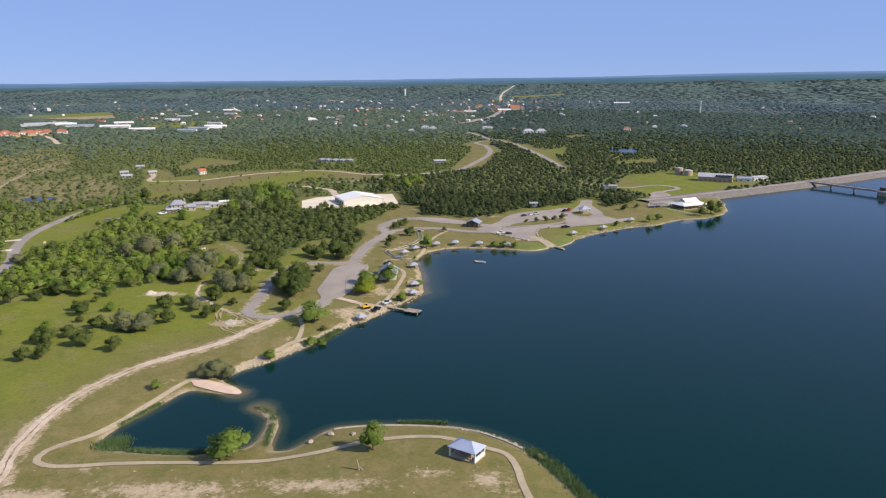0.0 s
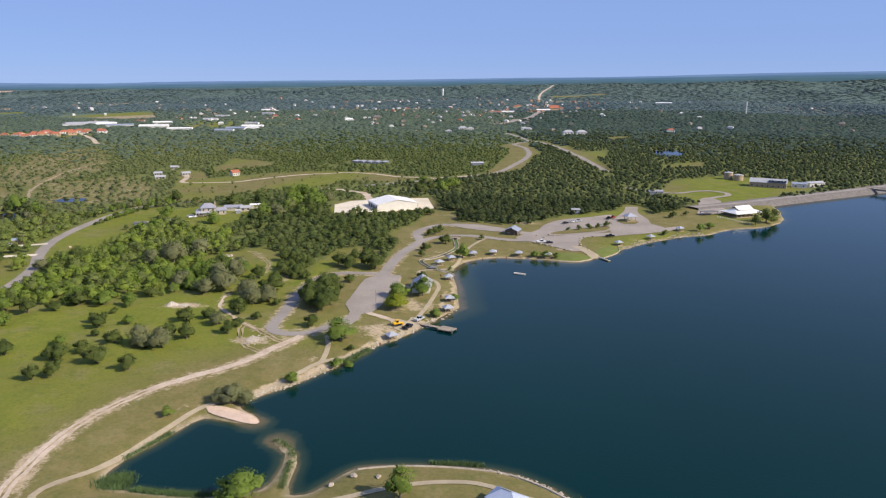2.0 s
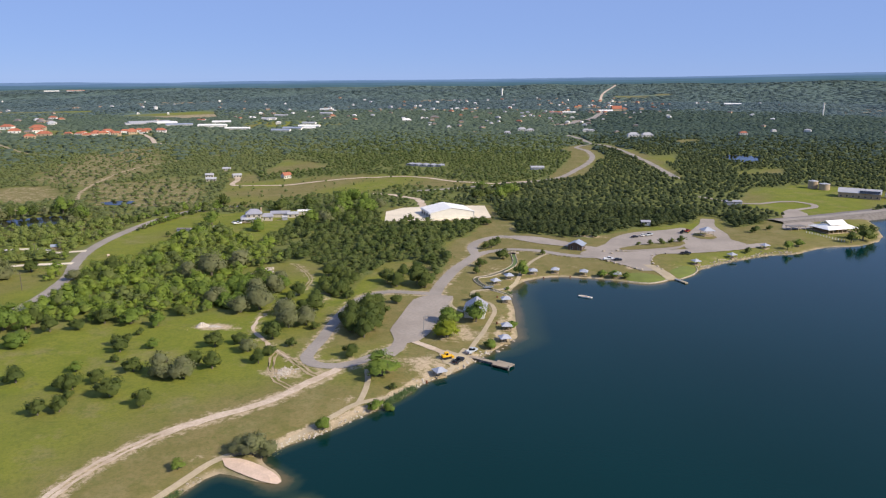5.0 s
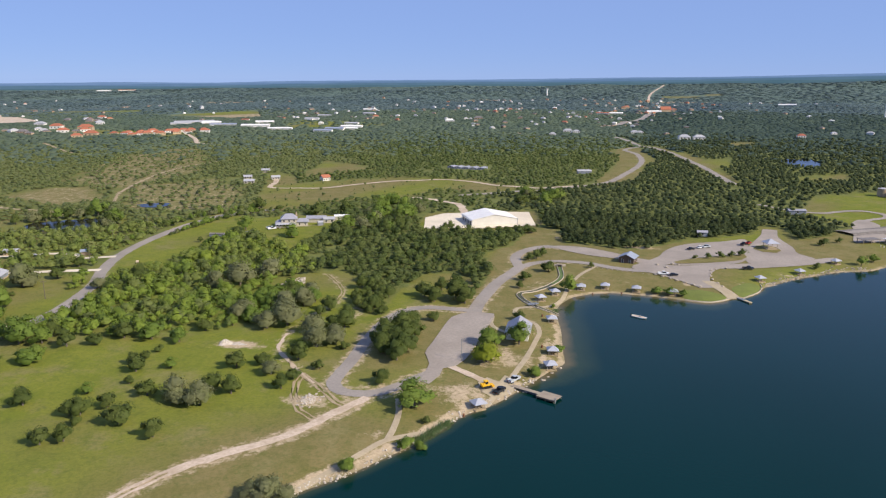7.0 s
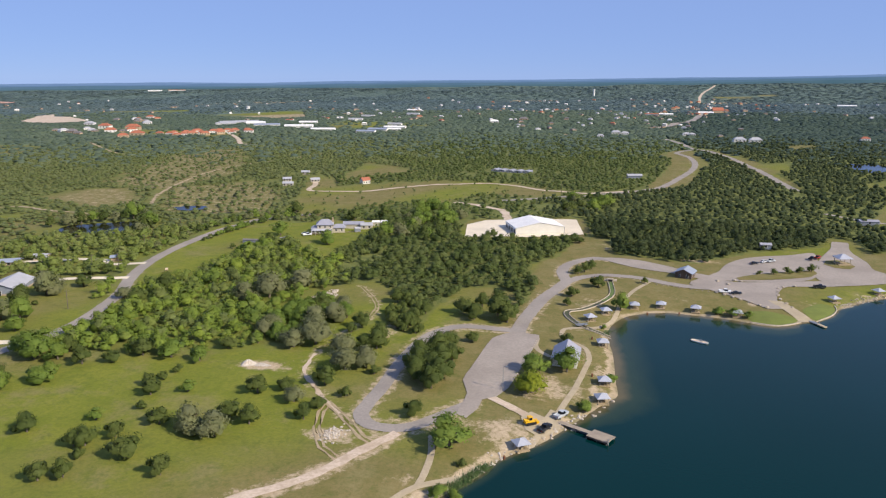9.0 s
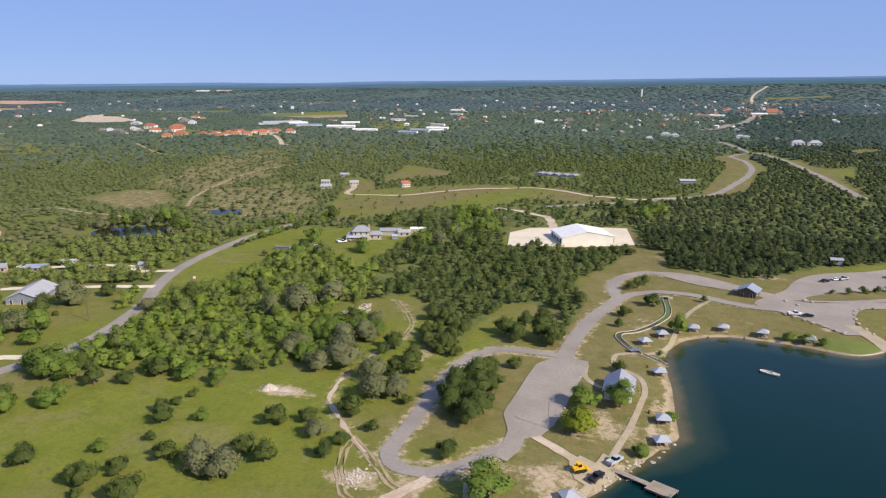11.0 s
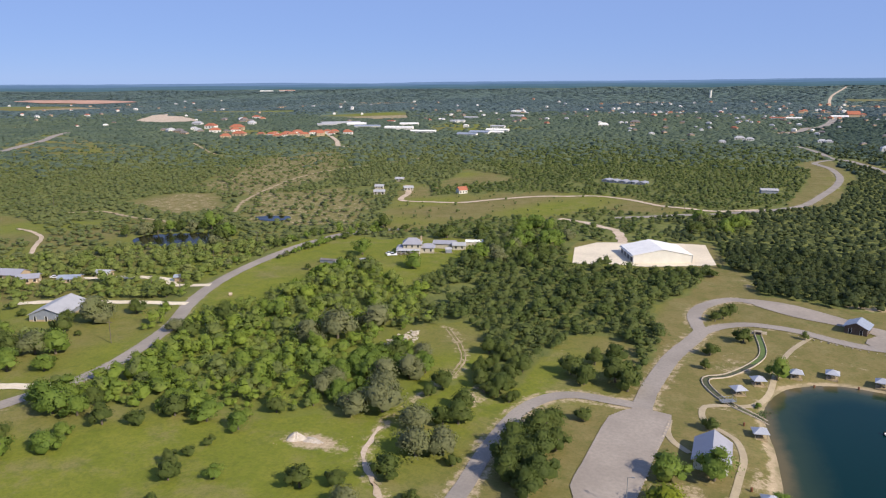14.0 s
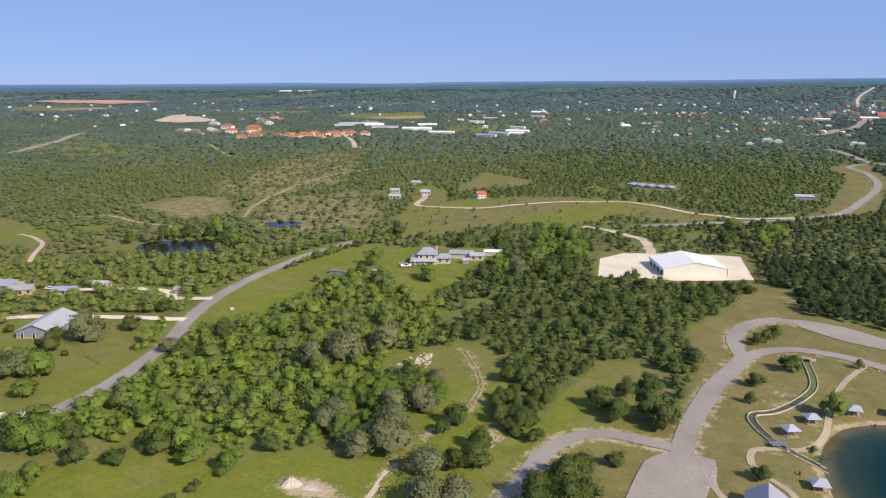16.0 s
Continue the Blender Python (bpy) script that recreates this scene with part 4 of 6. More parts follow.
def plant(x, y, width, kind="o", group="meadow trees", tall=1.0):
    r = random.Random(int(x * 31 + y * 17))
    trunk, crown, far_crown = TREES[kind, r.randrange(3)]
    k = width * r.uniform(1.0, 1.1) * (1.0 if kind == "o" else 1.14)
    m = pose(x, y, ground_at(x, y), 0, 0, r.uniform(0, 360)) @ Matrix.Diagonal((k, k * r.uniform(0.88, 1.1), k * tall * r.uniform(0.88, 1.08), 1))
    ob = thing("tree", TREE_LABEL[kind], "tree", group, m)
    part("trunk", trunk, BARK, ob, "short grey-brown trunk")
    part("crown", far_crown if y > 465 else crown, LEAF[kind], ob)
    TREE_SPOTS.append((x, y, width))
    return ob


MEADOW = [(-149, 243, 6.9, "o"), (-144, 246, 6.9, "o"), (-147, 255, 4.1, "o"), (-172, 264, 8.2, "o"), (-153, 260, 6.9, "o"), (-150, 261, 8, "o"), (-145, 267, 6.9, "o"),
          (-135, 258, 8.8, "o"), (-121, 253, 7.6, "o"), (-138, 277, 7.8, "o"), (-127, 276, 11, "g"), (-119, 275, 10.4, "g"), (-121, 287, 7, "o"), (-113, 284, 7.9, "o"),
          (-121, 304, 8.2, "o"), (-113, 308, 6.6, "o"), (-107, 301, 7.5, "g"), (-99, 291, 6.8, "o"), (-98, 299, 5.8, "o"), (-103, 316, 9.1, "o"), (-93, 309, 5.2, "o"), (-153, 294, 7, "o")]
MEADOW_WEST = [(-149, 284, 4.1, "o"), (-157, 306, 4.4, "o"), (-156, 314, 3.2, "o"), (-143, 299, 5.1, "b"), (-158, 275, 4.9, "b"), (-212, 310, 14, "b"), (-204, 312, 9.6, "b"), (-192, 310, 8.8, "o"),
               (-183, 314, 7.2, "o"), (-156, 312, 3, "o"), (-166, 324, 8.8, "b"), (-154, 323, 7.1, "b"), (-177, 323, 10.2, "o"), (-197, 301, 6.2, "b"), (-194, 293, 8.9, "b"), (-158, 300, 6, "o"),
               (-150, 336, 7, "o"), (-205, 319, 7.8, "o"), (-222, 313, 9, "b"), (-215, 318, 10.1, "b"), (-203, 285, 9, "b"), (-212, 292, 8, "o")]
LOOP_TREES = [(-101, 329, 12.5, "g"), (-95, 333, 10.2, "g"), (-97, 350, 10.6, "o"), (-121, 349, 14.2, "g"), (-128, 345, 11.6, "g"), (-90, 328, 4.7, "o"), (-78, 342, 11, "o"), (-73, 349, 12, "o"),
              (-71, 356, 11, "o"), (-75, 326, 10.5, "o"), (-68, 321, 10.5, "o"), (-67, 328, 10.5, "o"), (-71, 331, 11, "o"), (-70, 340, 11, "o"), (-67, 346, 9, "o"), (-76, 334, 11, "o"), (-64, 367, 5.6, "o"), (-68, 301, 7.5, "o"), (-54, 287, 14.2, "b"),
              (-48, 278, 3.3, "o"), (-51, 264, 4.7, "b"), (-47, 265, 4.1, "b"), (-69, 393, 10.3, "o"), (-60, 399, 12, "o"), (-75, 399, 9.4, "o")]
PARK_TREES = [(-26.7, 347, 9.5, "b"), (-36.3, 327, 13.5, "y"), (-37.4, 343.5, 11, "b"), (-29, 375, 5.7, "o"), (-12, 343, 5.1, "b"), (-19, 320, 5.1, "b"), (-21, 455, 8.4, "o"), (-32, 436, 7.4, "o"),
              (-33, 422, 5, "o"), (-10, 423, 7.7, "b"), (1, 467, 4.4, "o"), (-16, 399, 2.5, "b"), (-32, 477, 7, "o"), (-29, 482, 7.8, "o"), (-26, 489, 7.2, "o"), (31, 429, 5, "b"), (37, 428, 5.6, "b"),
              (43, 427, 4.5, "b"), (58, 498, 3.4, "o"), (65, 499, 4.8, "o"), (72, 503, 5.6, "o"), (79, 507, 4.9, "o"), (85, 510, 6, "o")]
SHORE_TREES = [(-57.5, 177.5, 11.5, "b"), (-19, 180, 6.9, "b"), (-81.5, 231.5, 6.5, "g"), (-77.5, 232, 8.5, "g"), (-73.5, 233, 6.5, "g"), (-93.5, 220.7, 4.3, "b"), (-63, 249, 5.9, "b"), (190, 528, 9.5, "o"), (200, 536, 14, "o"),
               (212, 552, 9, "o"), (119, 491, 5.2, "o"), (145, 503, 6.2, "b"), (154, 512, 6.3, "b"), (138, 546, 6.7, "o"), (150, 556, 4.9, "o"), (-55, 393, 11.6, "o"), (26, 178, 2.6, "g")]
BARNSIDE = [(-267, 377, 17, "g"), (-277, 372, 7.6, "o"), (-253, 346, 13, "b"), (-260, 343, 13, "g"), (-264, 336, 11.6, "o"), (-269, 363, 9.6, "o"), (-261, 363, 3.3, "o"), (-243, 333, 9, "b"), (-255, 328, 11, "b"),
            (-266, 416, 8, "o"), (-303, 372, 5, "o"), (-272, 338, 11.9, "o"), (-261, 393, 8.8, "o"), (-280, 345, 9, "o"), (-288, 352, 8, "b")]
LAWN_TREES = [(-221, 401, 12, "o"), (-185, 510, 11, "b"), (-223, 524, 12, "b"), (-218, 501, 9.4, "o"), (-233, 483, 4.9, "o"), (-289, 516, 5, "o"), (-284, 526, 5, "o"), (-277, 537, 6, "o"), (-276, 557, 8, "o"),
              (-195, 583, 13, "o"), (-246, 596, 13, "o"), (-176, 591, 13, "o"), (-229, 381, 9, "g"), (-219, 377, 9.4, "o")]
GREY_OAKS = [(-126, 361, 11, "g"), (-124, 375, 11, "g"), (-166, 399, 15, "g"), (-158, 415, 13.5, "g"), (-136, 389, 9, "o"), (-107, 342, 11, "g"), (-101, 348, 8.2, "o"), (-99, 360, 8.6, "o"), (-174, 392, 12, "g"), (-131, 369, 10, "g"), (-63, 417, 9, "o"), (-69, 411, 8.5, "o")]
TALL = {(-19, 180): 1.35, (-10, 423): 1.3, (-26.7, 347): 1.1, (-54, 287): 0.60, (-57.5, 177): 0.72, (-36.3, 327): 0.72, (-37.4, 343.5): 0.75}
for spots, group in ((BARNSIDE, "barnyard trees"), (LAWN_TREES, "lawn trees"), (GREY_OAKS, "woodland trees"), (MEADOW, "meadow trees"), (MEADOW_WEST, "meadow trees"), (LOOP_TREES, "loop road trees"), (PARK_TREES, "park trees"), (SHORE_TREES, "lakeside trees")):
    for x, y, w, kind in spots:
        plant(x, y, w, kind, group, TALL.get((x, y), 0.85 if kind in "by" else 1.0))


for x, y, w in ((-71, 543, 7), (-64, 544, 8), (-58, 547, 7.5), (-53, 551, 6.5), (-47, 551, 8), (-41, 550, 8.5), (-36, 548, 7.5), (-61, 535, 8), (-50, 538, 8), (-42, 541, 7)):
    plant(x, y, w, "o", "woodland trees", 0.78)
for k, (x, y) in enumerate(zip(np.linspace(-384, -316, 14), (512, 522, 528, 534, 539, 543, 546, 549, 551, 549, 546, 538, 526, 512))):
    plant(float(x), float(y) - 3, 9 + (k * 7 % 5) * 0.8, "ogob"[k % 4], "pondside trees", 1.05)


# the hedgerows where the country road runs into the trees
hedge = random.Random(4)
for line, n in (([(-260.8, 498), (-261, 514), (-258.5, 534.7), (-255.5, 557), (-250, 570), (-238, 586), (-226, 597)], 26), ([(-277, 470), (-278.5, 500), (-278.5, 520), (-275, 552), (-271, 570), (-262, 585), (-248, 598)], 26)):
    track = smooth(line, 1.0)
    for k in range(n):
        x, y = track[int((k + hedge.uniform(0.1, 0.9)) * len(track) / n)]
        plant(float(x) + hedge.uniform(-1.0, 1.0), float(y) + hedge.uniform(-1.0, 1.0), hedge.uniform(3.6, 7.0), hedge.choice("oobbg"), "roadside trees", hedge.uniform(0.8, 1.05))


# lush taller trees behind the ranch house and beside the pale yard
grove = random.Random(8)
for outline, count in (([(-160, 520), (-121, 536), (-116, 573), (-127, 627), (-152, 655), (-165, 625), (-160, 585)], 30), ([(-65, 630), (-40, 640), (-20, 662), (-20, 725), (-66, 705)], 12)):
    while count:
        x, y = grove.uniform(-185, -16), grove.uniform(515, 730)
        if inside(np.array([x]), np.array([y]), outline)[0]:
            plant(x, y, grove.uniform(7.5, 12.5), grove.choice("oobbg"), "woodland trees")
            count -= 1


# ---- woods ----
def scatter(r0, r1, cell, seed, skip=0.0, soft0=0.0, soft1=0.0):
    """Jittered spots for trees between two distances (which may blend), off the open ground and the roads."""
    r = np.random.RandomState(seed)
    gx, gy = np.meshgrid(np.arange(-r1 - soft1, r1 + soft1, cell), np.arange(0, r1 + soft1 + 100, cell))
    x, y = (gx + r.uniform(-0.5, 0.5, gx.shape) * cell).ravel(), (gy + r.uniform(-0.5, 0.5, gy.shape) * cell).ravel()
    d, a = np.hypot(x, y - 100), np.arctan2(x, y - 40)
    ok = (d >= r0 + soft0 * r.uniform(-1, 1, d.shape)) & (d < r1 + soft1 * r.uniform(-1, 1, d.shape)) & (a > -1.02) & (a < 0.60)
    x, y = x[ok], y[ok]
    sd = shore_distance(x, y)
    ok = ~open_ground(x, y, sd) & (waves(x, y, 90, 12) + 0.6 * waves(x, y, 37, 13) > -1.15 + skip - 0.35 * inside(x, y, W_BRIGHT))
    ok |= (inside(x, y, CLEARINGS[10]) | inside(x, y, CLEARINGS[11])) & (r.uniform(size=x.shape) < 0.16)
    ok |= inside(x, y, CLEARINGS[12]) & (waves(x, y, 60, 15) + r.uniform(-0.9, 0.9, x.shape) > 0.35)
    for s, k in zip(SPARSE, (0.36, 0.38, 0.88)):
        ok &= ~(inside(x, y, s) & (r.uniform(size=x.shape) > k))
    for line, width in ROADS.values():
        if np.hypot(line[:, 0], line[:, 1] - 100).max() > r0 - 50:
            ok &= line_distance(x, y, line, reach=60) > width / 2 + cell * 0.42 + 1.0
    for p in PONDS:
        ok &= ~inside(x, y, p)
    for bx, by, br in BUILT + [(px, py, 0.55 * pw) for px, py, pw in TREE_SPOTS[:240] if r0 < 520]:
        ok &= np.hypot(x - bx, y - by) > br
    return x[ok], y[ok], r


def wood(name, x, y, sizes, variants, material, label, r, low=0.66, high=0.98):
    """Many trees joined into one mesh."""
    vs, fs, ns, n = [], [], [], 0
    z = height(x, y)
    pick = r.randint(len(variants), size=len(x))
    for k, (v, f, out) in enumerate(variants):
        m = pick == k
        if not m.any():
            continue
        a = r.uniform(0, 2 * np.pi, m.sum())
        s = sizes[m]
        tall = s * r.uniform(low, high, m.sum())
        c, sn = np.cos(a)[:, None] * s[:, None], np.sin(a)[:, None] * s[:, None]
        px = x[m][:, None] + v[None, :, 0] * c - v[None, :, 1] * sn
        py = y[m][:, None] + v[None, :, 0] * sn + v[None, :, 1] * c
        pz = z[m][:, None] + v[None, :, 2] * tall[:, None]
        vs.append(np.stack([px, py, pz], -1).reshape(-1, 3))
        ca, sa = np.cos(a)[:, None], np.sin(a)[:, None]
        ns.append(np.stack([out[None, :, 0] * ca - out[None, :, 1] * sa, out[None, :, 0] * sa + out[None, :, 1] * ca, np.broadcast_to(out[None, :, 2], px.shape)], -1).reshape(-1, 3))
        fs.append((f[None] + (np.arange(m.sum()) * len(v))[:, None, None] + n).reshape(-1, 3))
        n += m.sum() * len(v)
    return tagged(new(name, raw_mesh(name, np.concatenate(vs), np.concatenate(fs), material, np.concatenate(ns))), label, "woods", kind="stuff")


BUILT = [(-68, 572, 30), (-200, 541, 18), (-183, 563, 14), (-205, 525, 9), (-184, 538, 12), (-290, 380, 24), (-355, 411, 8), (-340, 415, 7), (-329, 417, 6), (-322, 434, 5), (-238, 506, 8), (-216, 512, 6), (-130, 880, 30), (-334, 745, 16), (-340, 814, 12), (-317, 790, 12),
         (-252, 757, 12), (-4, 862, 12), (265, 705, 40), (248, 755, 18), (192, 570, 26), (-142, 408, 9)]
near_v = [crown_arrays(100 + k, 6, 210, 0.034, 0.95 + 0.08 * (k % 3), 0.3, 0.06, 0.84, 4) for k in range(8)]
mid_v = [crown_arrays(200 + k, 3, 9, 0.075, 0.9, 0.22, 0.08, 1.12, 2) for k in range(6)]
x, y, r = scatter(0, 520, 4.5, 21)
order = np.argsort(np.hypot(x + 115, (y - 370) * 0.8))
for i in order[:85]:
    lit = inside(x[i:i + 1], y[i:i + 1], W_BRIGHT)[0]
    kind = "g" if waves(x[i], y[i], 45, 31) > 0.8 else "b" if lit and waves(x[i], y[i], 26, 35) > -0.9 else ("b" if x[i] < -118 + 12 * waves(x[i], y[i], 40, 32) and waves(x[i], y[i], 30, 33) > -0.8 else "o")
    plant(float(x[i]), float(y[i]), 4.4 + 3.4 * abs(waves(x[i], y[i], 14, 34)) + (2.5 if kind == "g" else 0), kind, "woodland trees")
rest = order[85:]
x, y = x[rest], y[rest]
bright = inside(x, y, W_BRIGHT)
west = ~bright & (x < -225)
dark = ~bright & ~west
shade = dark & (x > -32)
dark &= ~shade
wood("woodland", x[shade], y[shade], r.uniform(5.0, 9.4, shade.sum()), near_v, WOODS_EAST, "dense dark juniper woodland behind the park road", r, 0.66, 1.02)
wood("woodland", x[dark], y[dark], np.where(r.uniform(size=dark.sum()) < 0.3, r.uniform(7.0, 10.5, dark.sum()), r.uniform(4.0, 6.6, dark.sum())), near_v, WOODS, "dense dark oak and juniper woodland", r, 0.6, 0.95)
wood("woodland", x[west], y[west], np.where(r.uniform(size=west.sum()) < 0.35, r.uniform(7.0, 11.5, west.sum()), r.uniform(3.4, 6.8, west.sum())), near_v, WOODS_WEST, "olive green oak and juniper scrub round the ranch", r, 0.6, 0.95)
wood("woodland", x[bright], y[bright], np.where(r.uniform(size=bright.sum()) < 0.34, r.uniform(7.5, 12.0, bright.sum()), r.uniform(3.6, 6.6, bright.sum())), near_v, WOODS_BRIGHT, "bright green mixed woodland with grey oaks", r, 0.68, 1.05)
x, y, r = scatter(520, 1130, 5.7, 22, 0.0, 0, 230)
east = x > np.interp(y, (520, 690, 760, 950, 1120), (-40, -70, 0, 58, 60)) + 22 * waves(x, y, 70, 40)
centre = ~east & (x > -230 - 0.12 * (y - 520) + 40 * waves(x, y, 160, 41))
east_or_centre = east | centre
wood("woodland", x[centre], y[centre], 5.4 + 6.0 * r.beta(1.3, 2.2, centre.sum()), mid_v, WOODS, "dark olive oak and juniper woods round the meadow", r, 0.4, 0.64)
wood("woodland", x[~east_or_centre], y[~east_or_centre], 5.6 + 7.0 * r.beta(1.3, 2.4, (~east_or_centre).sum()), mid_v, WOODS_MID, "olive green oak and juniper scrub", r, 0.32, 0.52)
wood("woodland", x[east], y[east], 5.4 + 5.6 * r.beta(1.5, 2.4, east.sum()), mid_v, WOODS_EAST, "dense dark juniper woodland", r, 0.5, 0.78)
# the canopies from here outwards have distance haze mixed into their leaf colours
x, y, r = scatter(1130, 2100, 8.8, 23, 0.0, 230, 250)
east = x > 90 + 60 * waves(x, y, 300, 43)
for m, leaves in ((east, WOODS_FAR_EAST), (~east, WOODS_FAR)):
    wood("far_woods", x[m], y[m], r.uniform(9.5, 15.5, m.sum()), [dome_arrays(k, 0.27) for k in range(6)], leaves, "far woods with blue haze in their leaf colour", r)
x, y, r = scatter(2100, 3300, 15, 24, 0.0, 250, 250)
wood("far_woods", x, y, r.uniform(15, 26, len(x)), [dome_arrays(k + 19, 0.10) for k in range(6)], WOODS_LAST, "far woods with blue haze in their leaf colour", r)
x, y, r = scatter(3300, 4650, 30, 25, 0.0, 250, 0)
wood("far_woods", x, y, r.uniform(26, 42, len(x)), [dome_arrays(k + 9, 0.045) for k in range(6)], WOODS_LAST, "far woods with blue haze in their leaf colour", r)
# the last blue ridges on the horizon, flat sheets glowing in painted haze colours
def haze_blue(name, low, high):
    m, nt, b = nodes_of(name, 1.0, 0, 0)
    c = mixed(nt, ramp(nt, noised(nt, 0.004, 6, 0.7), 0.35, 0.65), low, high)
    # haze painted as emission: the ridge gives off its own colour
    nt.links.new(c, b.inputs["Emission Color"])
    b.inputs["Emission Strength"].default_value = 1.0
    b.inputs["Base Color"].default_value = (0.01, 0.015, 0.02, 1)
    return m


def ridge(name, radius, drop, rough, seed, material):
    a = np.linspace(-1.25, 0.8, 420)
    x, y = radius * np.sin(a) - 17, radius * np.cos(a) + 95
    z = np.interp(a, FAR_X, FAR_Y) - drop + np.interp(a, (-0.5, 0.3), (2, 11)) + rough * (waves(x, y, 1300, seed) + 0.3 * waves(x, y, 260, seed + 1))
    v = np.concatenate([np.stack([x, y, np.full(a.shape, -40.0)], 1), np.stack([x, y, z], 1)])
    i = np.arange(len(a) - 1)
    return tagged(new(name, raw_mesh(name, v, np.stack([i, i + 1, i + 1 + len(a), i + len(a)], 1), material)), "flat glowing backdrop of a far ridge in haze blue", "backdrop", kind="structure")


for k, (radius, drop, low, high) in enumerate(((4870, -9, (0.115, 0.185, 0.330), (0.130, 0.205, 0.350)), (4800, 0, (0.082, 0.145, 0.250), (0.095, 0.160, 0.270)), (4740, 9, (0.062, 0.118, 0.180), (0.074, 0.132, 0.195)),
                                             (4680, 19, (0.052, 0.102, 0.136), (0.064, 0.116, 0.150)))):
    ridge("backdrop", radius, drop, 3.0, 51 + 7 * k, haze_blue("glowing_haze_ridge", low, high))
# scattered young trees in the ranch meadows
r = np.random.RandomState(77)
x, y = r.uniform(-310, -60, 420), r.uniform(580, 800, 420)
ok = inside(x, y, CLEARINGS[1]) & (line_distance(x, y, smooth(FAR_DRIVE, 6)) > 5)
x, y = x[ok][:130], y[ok][:130]
wood("scrub", x, y, 1.4 + 5.0 * r.uniform(size=len(x)) ** 2.2, mid_v, WOODS_MID, "scattered scrub in the ranch meadow", r)


# ---- picnic shelters and park buildings ----
def picnic_table(m, label="grey concrete picnic table with two benches"):
    t = thing("picnic_table", label, "table", "picnic tables", m)
    part("tabletop", Shape().box(-0.9, 0.9, -0.38, 0.38, 0.68, 0.76), CONCRETE, t)
    for s in (-1, 1):
        part("bench", Shape().box(-0.9, 0.9, s * 0.75 - 0.15, s * 0.75 + 0.15, 0.40, 0.46), CONCRETE, t)
        part("leg", Shape().box(s * 0.6 - 0.06, s * 0.6 + 0.06, -0.8, 0.8, 0, 0.42).box(s * 0.6 - 0.06, s * 0.6 + 0.06, -0.12, 0.12, 0.42, 0.68), CONCRETE, t)
    return t


def shelter(m, w=4.4, label="small open picnic shelter with a pale hipped metal roof"):
    s = thing("picnic_shelter", label, "shelter", "picnic shelters", m)
    h = w / 2
    part("roof", Shape().hip(-h, h, -h, h, 2.1, 3.3, 0.3, 0.12), ROOF_SHELTER, s)
    part("slab", Shape().box(-h * 0.85, h * 0.85, -h * 0.85, h * 0.85, -0.3, 0.18), SOIL, s, "tan concrete floor slab")
    for x in (-1, 1):
        for y in (-1, 1):
            part("post", Shape().box(x * h * 0.72 - 0.07, x * h * 0.72 + 0.07, y * h * 0.72 - 0.07, y * h * 0.72 + 0.07, 0.2, 2.2), WOOD, s)
    return s


ROOF_SHELTER = metal_roof("pale_metal_roof", (0.43, 0.43, 0.46), 0.4)
first_shelter = first_table = None
for x, y, turn in ((-34.6, 292.8, 35), (-14.0, 328.6, 20), (-13.8, 341.0, 8), (-15.8, 378, 12), (-22, 405.6, 30), (-16, 416.6, 20), (-4, 428.2, 5), (7.4, 432.4, -5), (22, 431, -8),
                   (38.6, 428.5, 0), (84, 460, 25), (107.5, 479, 30), (132, 503, 30)):
    m = put(x, y, turn)
    table_at = m @ pose(0.2, 0, 0.22, 0, 0, 10)
    if first_shelter is None:
        first_shelter, first_table = shelter(m), picnic_table(table_at)
    else:
        copy_thing(first_shelter, m)
        copy_thing(first_table, table_at)

# the open pavilion on the point
pav = thing("pavilion", "open stone-posted pavilion with a blue-grey hipped metal roof", "pavilion", at=put(6.4, 177, -32.5))
part("roof", Shape().hip(-4.3, 4.3, -3.0, 3.0, 2.85, 4.7, 2.6), ROOF_PAV := metal_roof("blue_grey_ribbed_roof", (0.42, 0.46, 0.56), 0.45), pav)
part("ridge_cap", Shape().box(-1.35, 1.35, -0.12, 0.12, 4.66, 4.76), STEEL, pav)
part("slab", Shape().box(-4.1, 4.1, -2.8, 2.8, -0.3, 0.2), CONCRETE, pav, "pale concrete floor slab")
for x in (-3.8, 3.8):
    for y in (-2.5, 2.5):
        part("post", Shape().box(x - 0.22, x + 0.22, y - 0.22, y + 0.22, 0.15, 2.75), WHITE_WALL, pav)
part("end_wall", Shape().box(3.65, 3.95, -2.3, 2.3, 0.15, 1.3), WHITE_WALL, pav, "low cream end wall")
part("fireplace", Shape().box(1.6, 3.4, 1.9, 2.5, 0.15, 1.2), WHITE_WALL, pav)
for x in (-2.4, 0.2):
    copy_thing(first_table, pav.matrix_basis @ pose(x, 0, 0.2, 0, 0, 90))
copy_thing(first_table, pav.matrix_basis @ pose(2.4, -1.2, 0.2, 0, 0, 0))


def opening(name, parent, x, y, z, w, h, turn, material=None):
    """A framed pane set proud of a wall; turn is the wall's facing."""
    c, s = math.cos(radians(turn)), math.sin(radians(turn))
    pane = part(name, Shape().box(x - w / 2, x + w / 2, y - 0.05, y + 0.05, z, z + h, radians(turn)), material or DARK, parent)
    for k in (-1, 1):
        px, py = x + c * k * w / 2, y + s * k * w / 2
        part("frame_side", Shape().box(px - 0.06, px + 0.06, py - 0.08, py + 0.08, z - 0.06, z + h + 0.06, radians(turn)), WHITE_WALL, pane)
    return pane


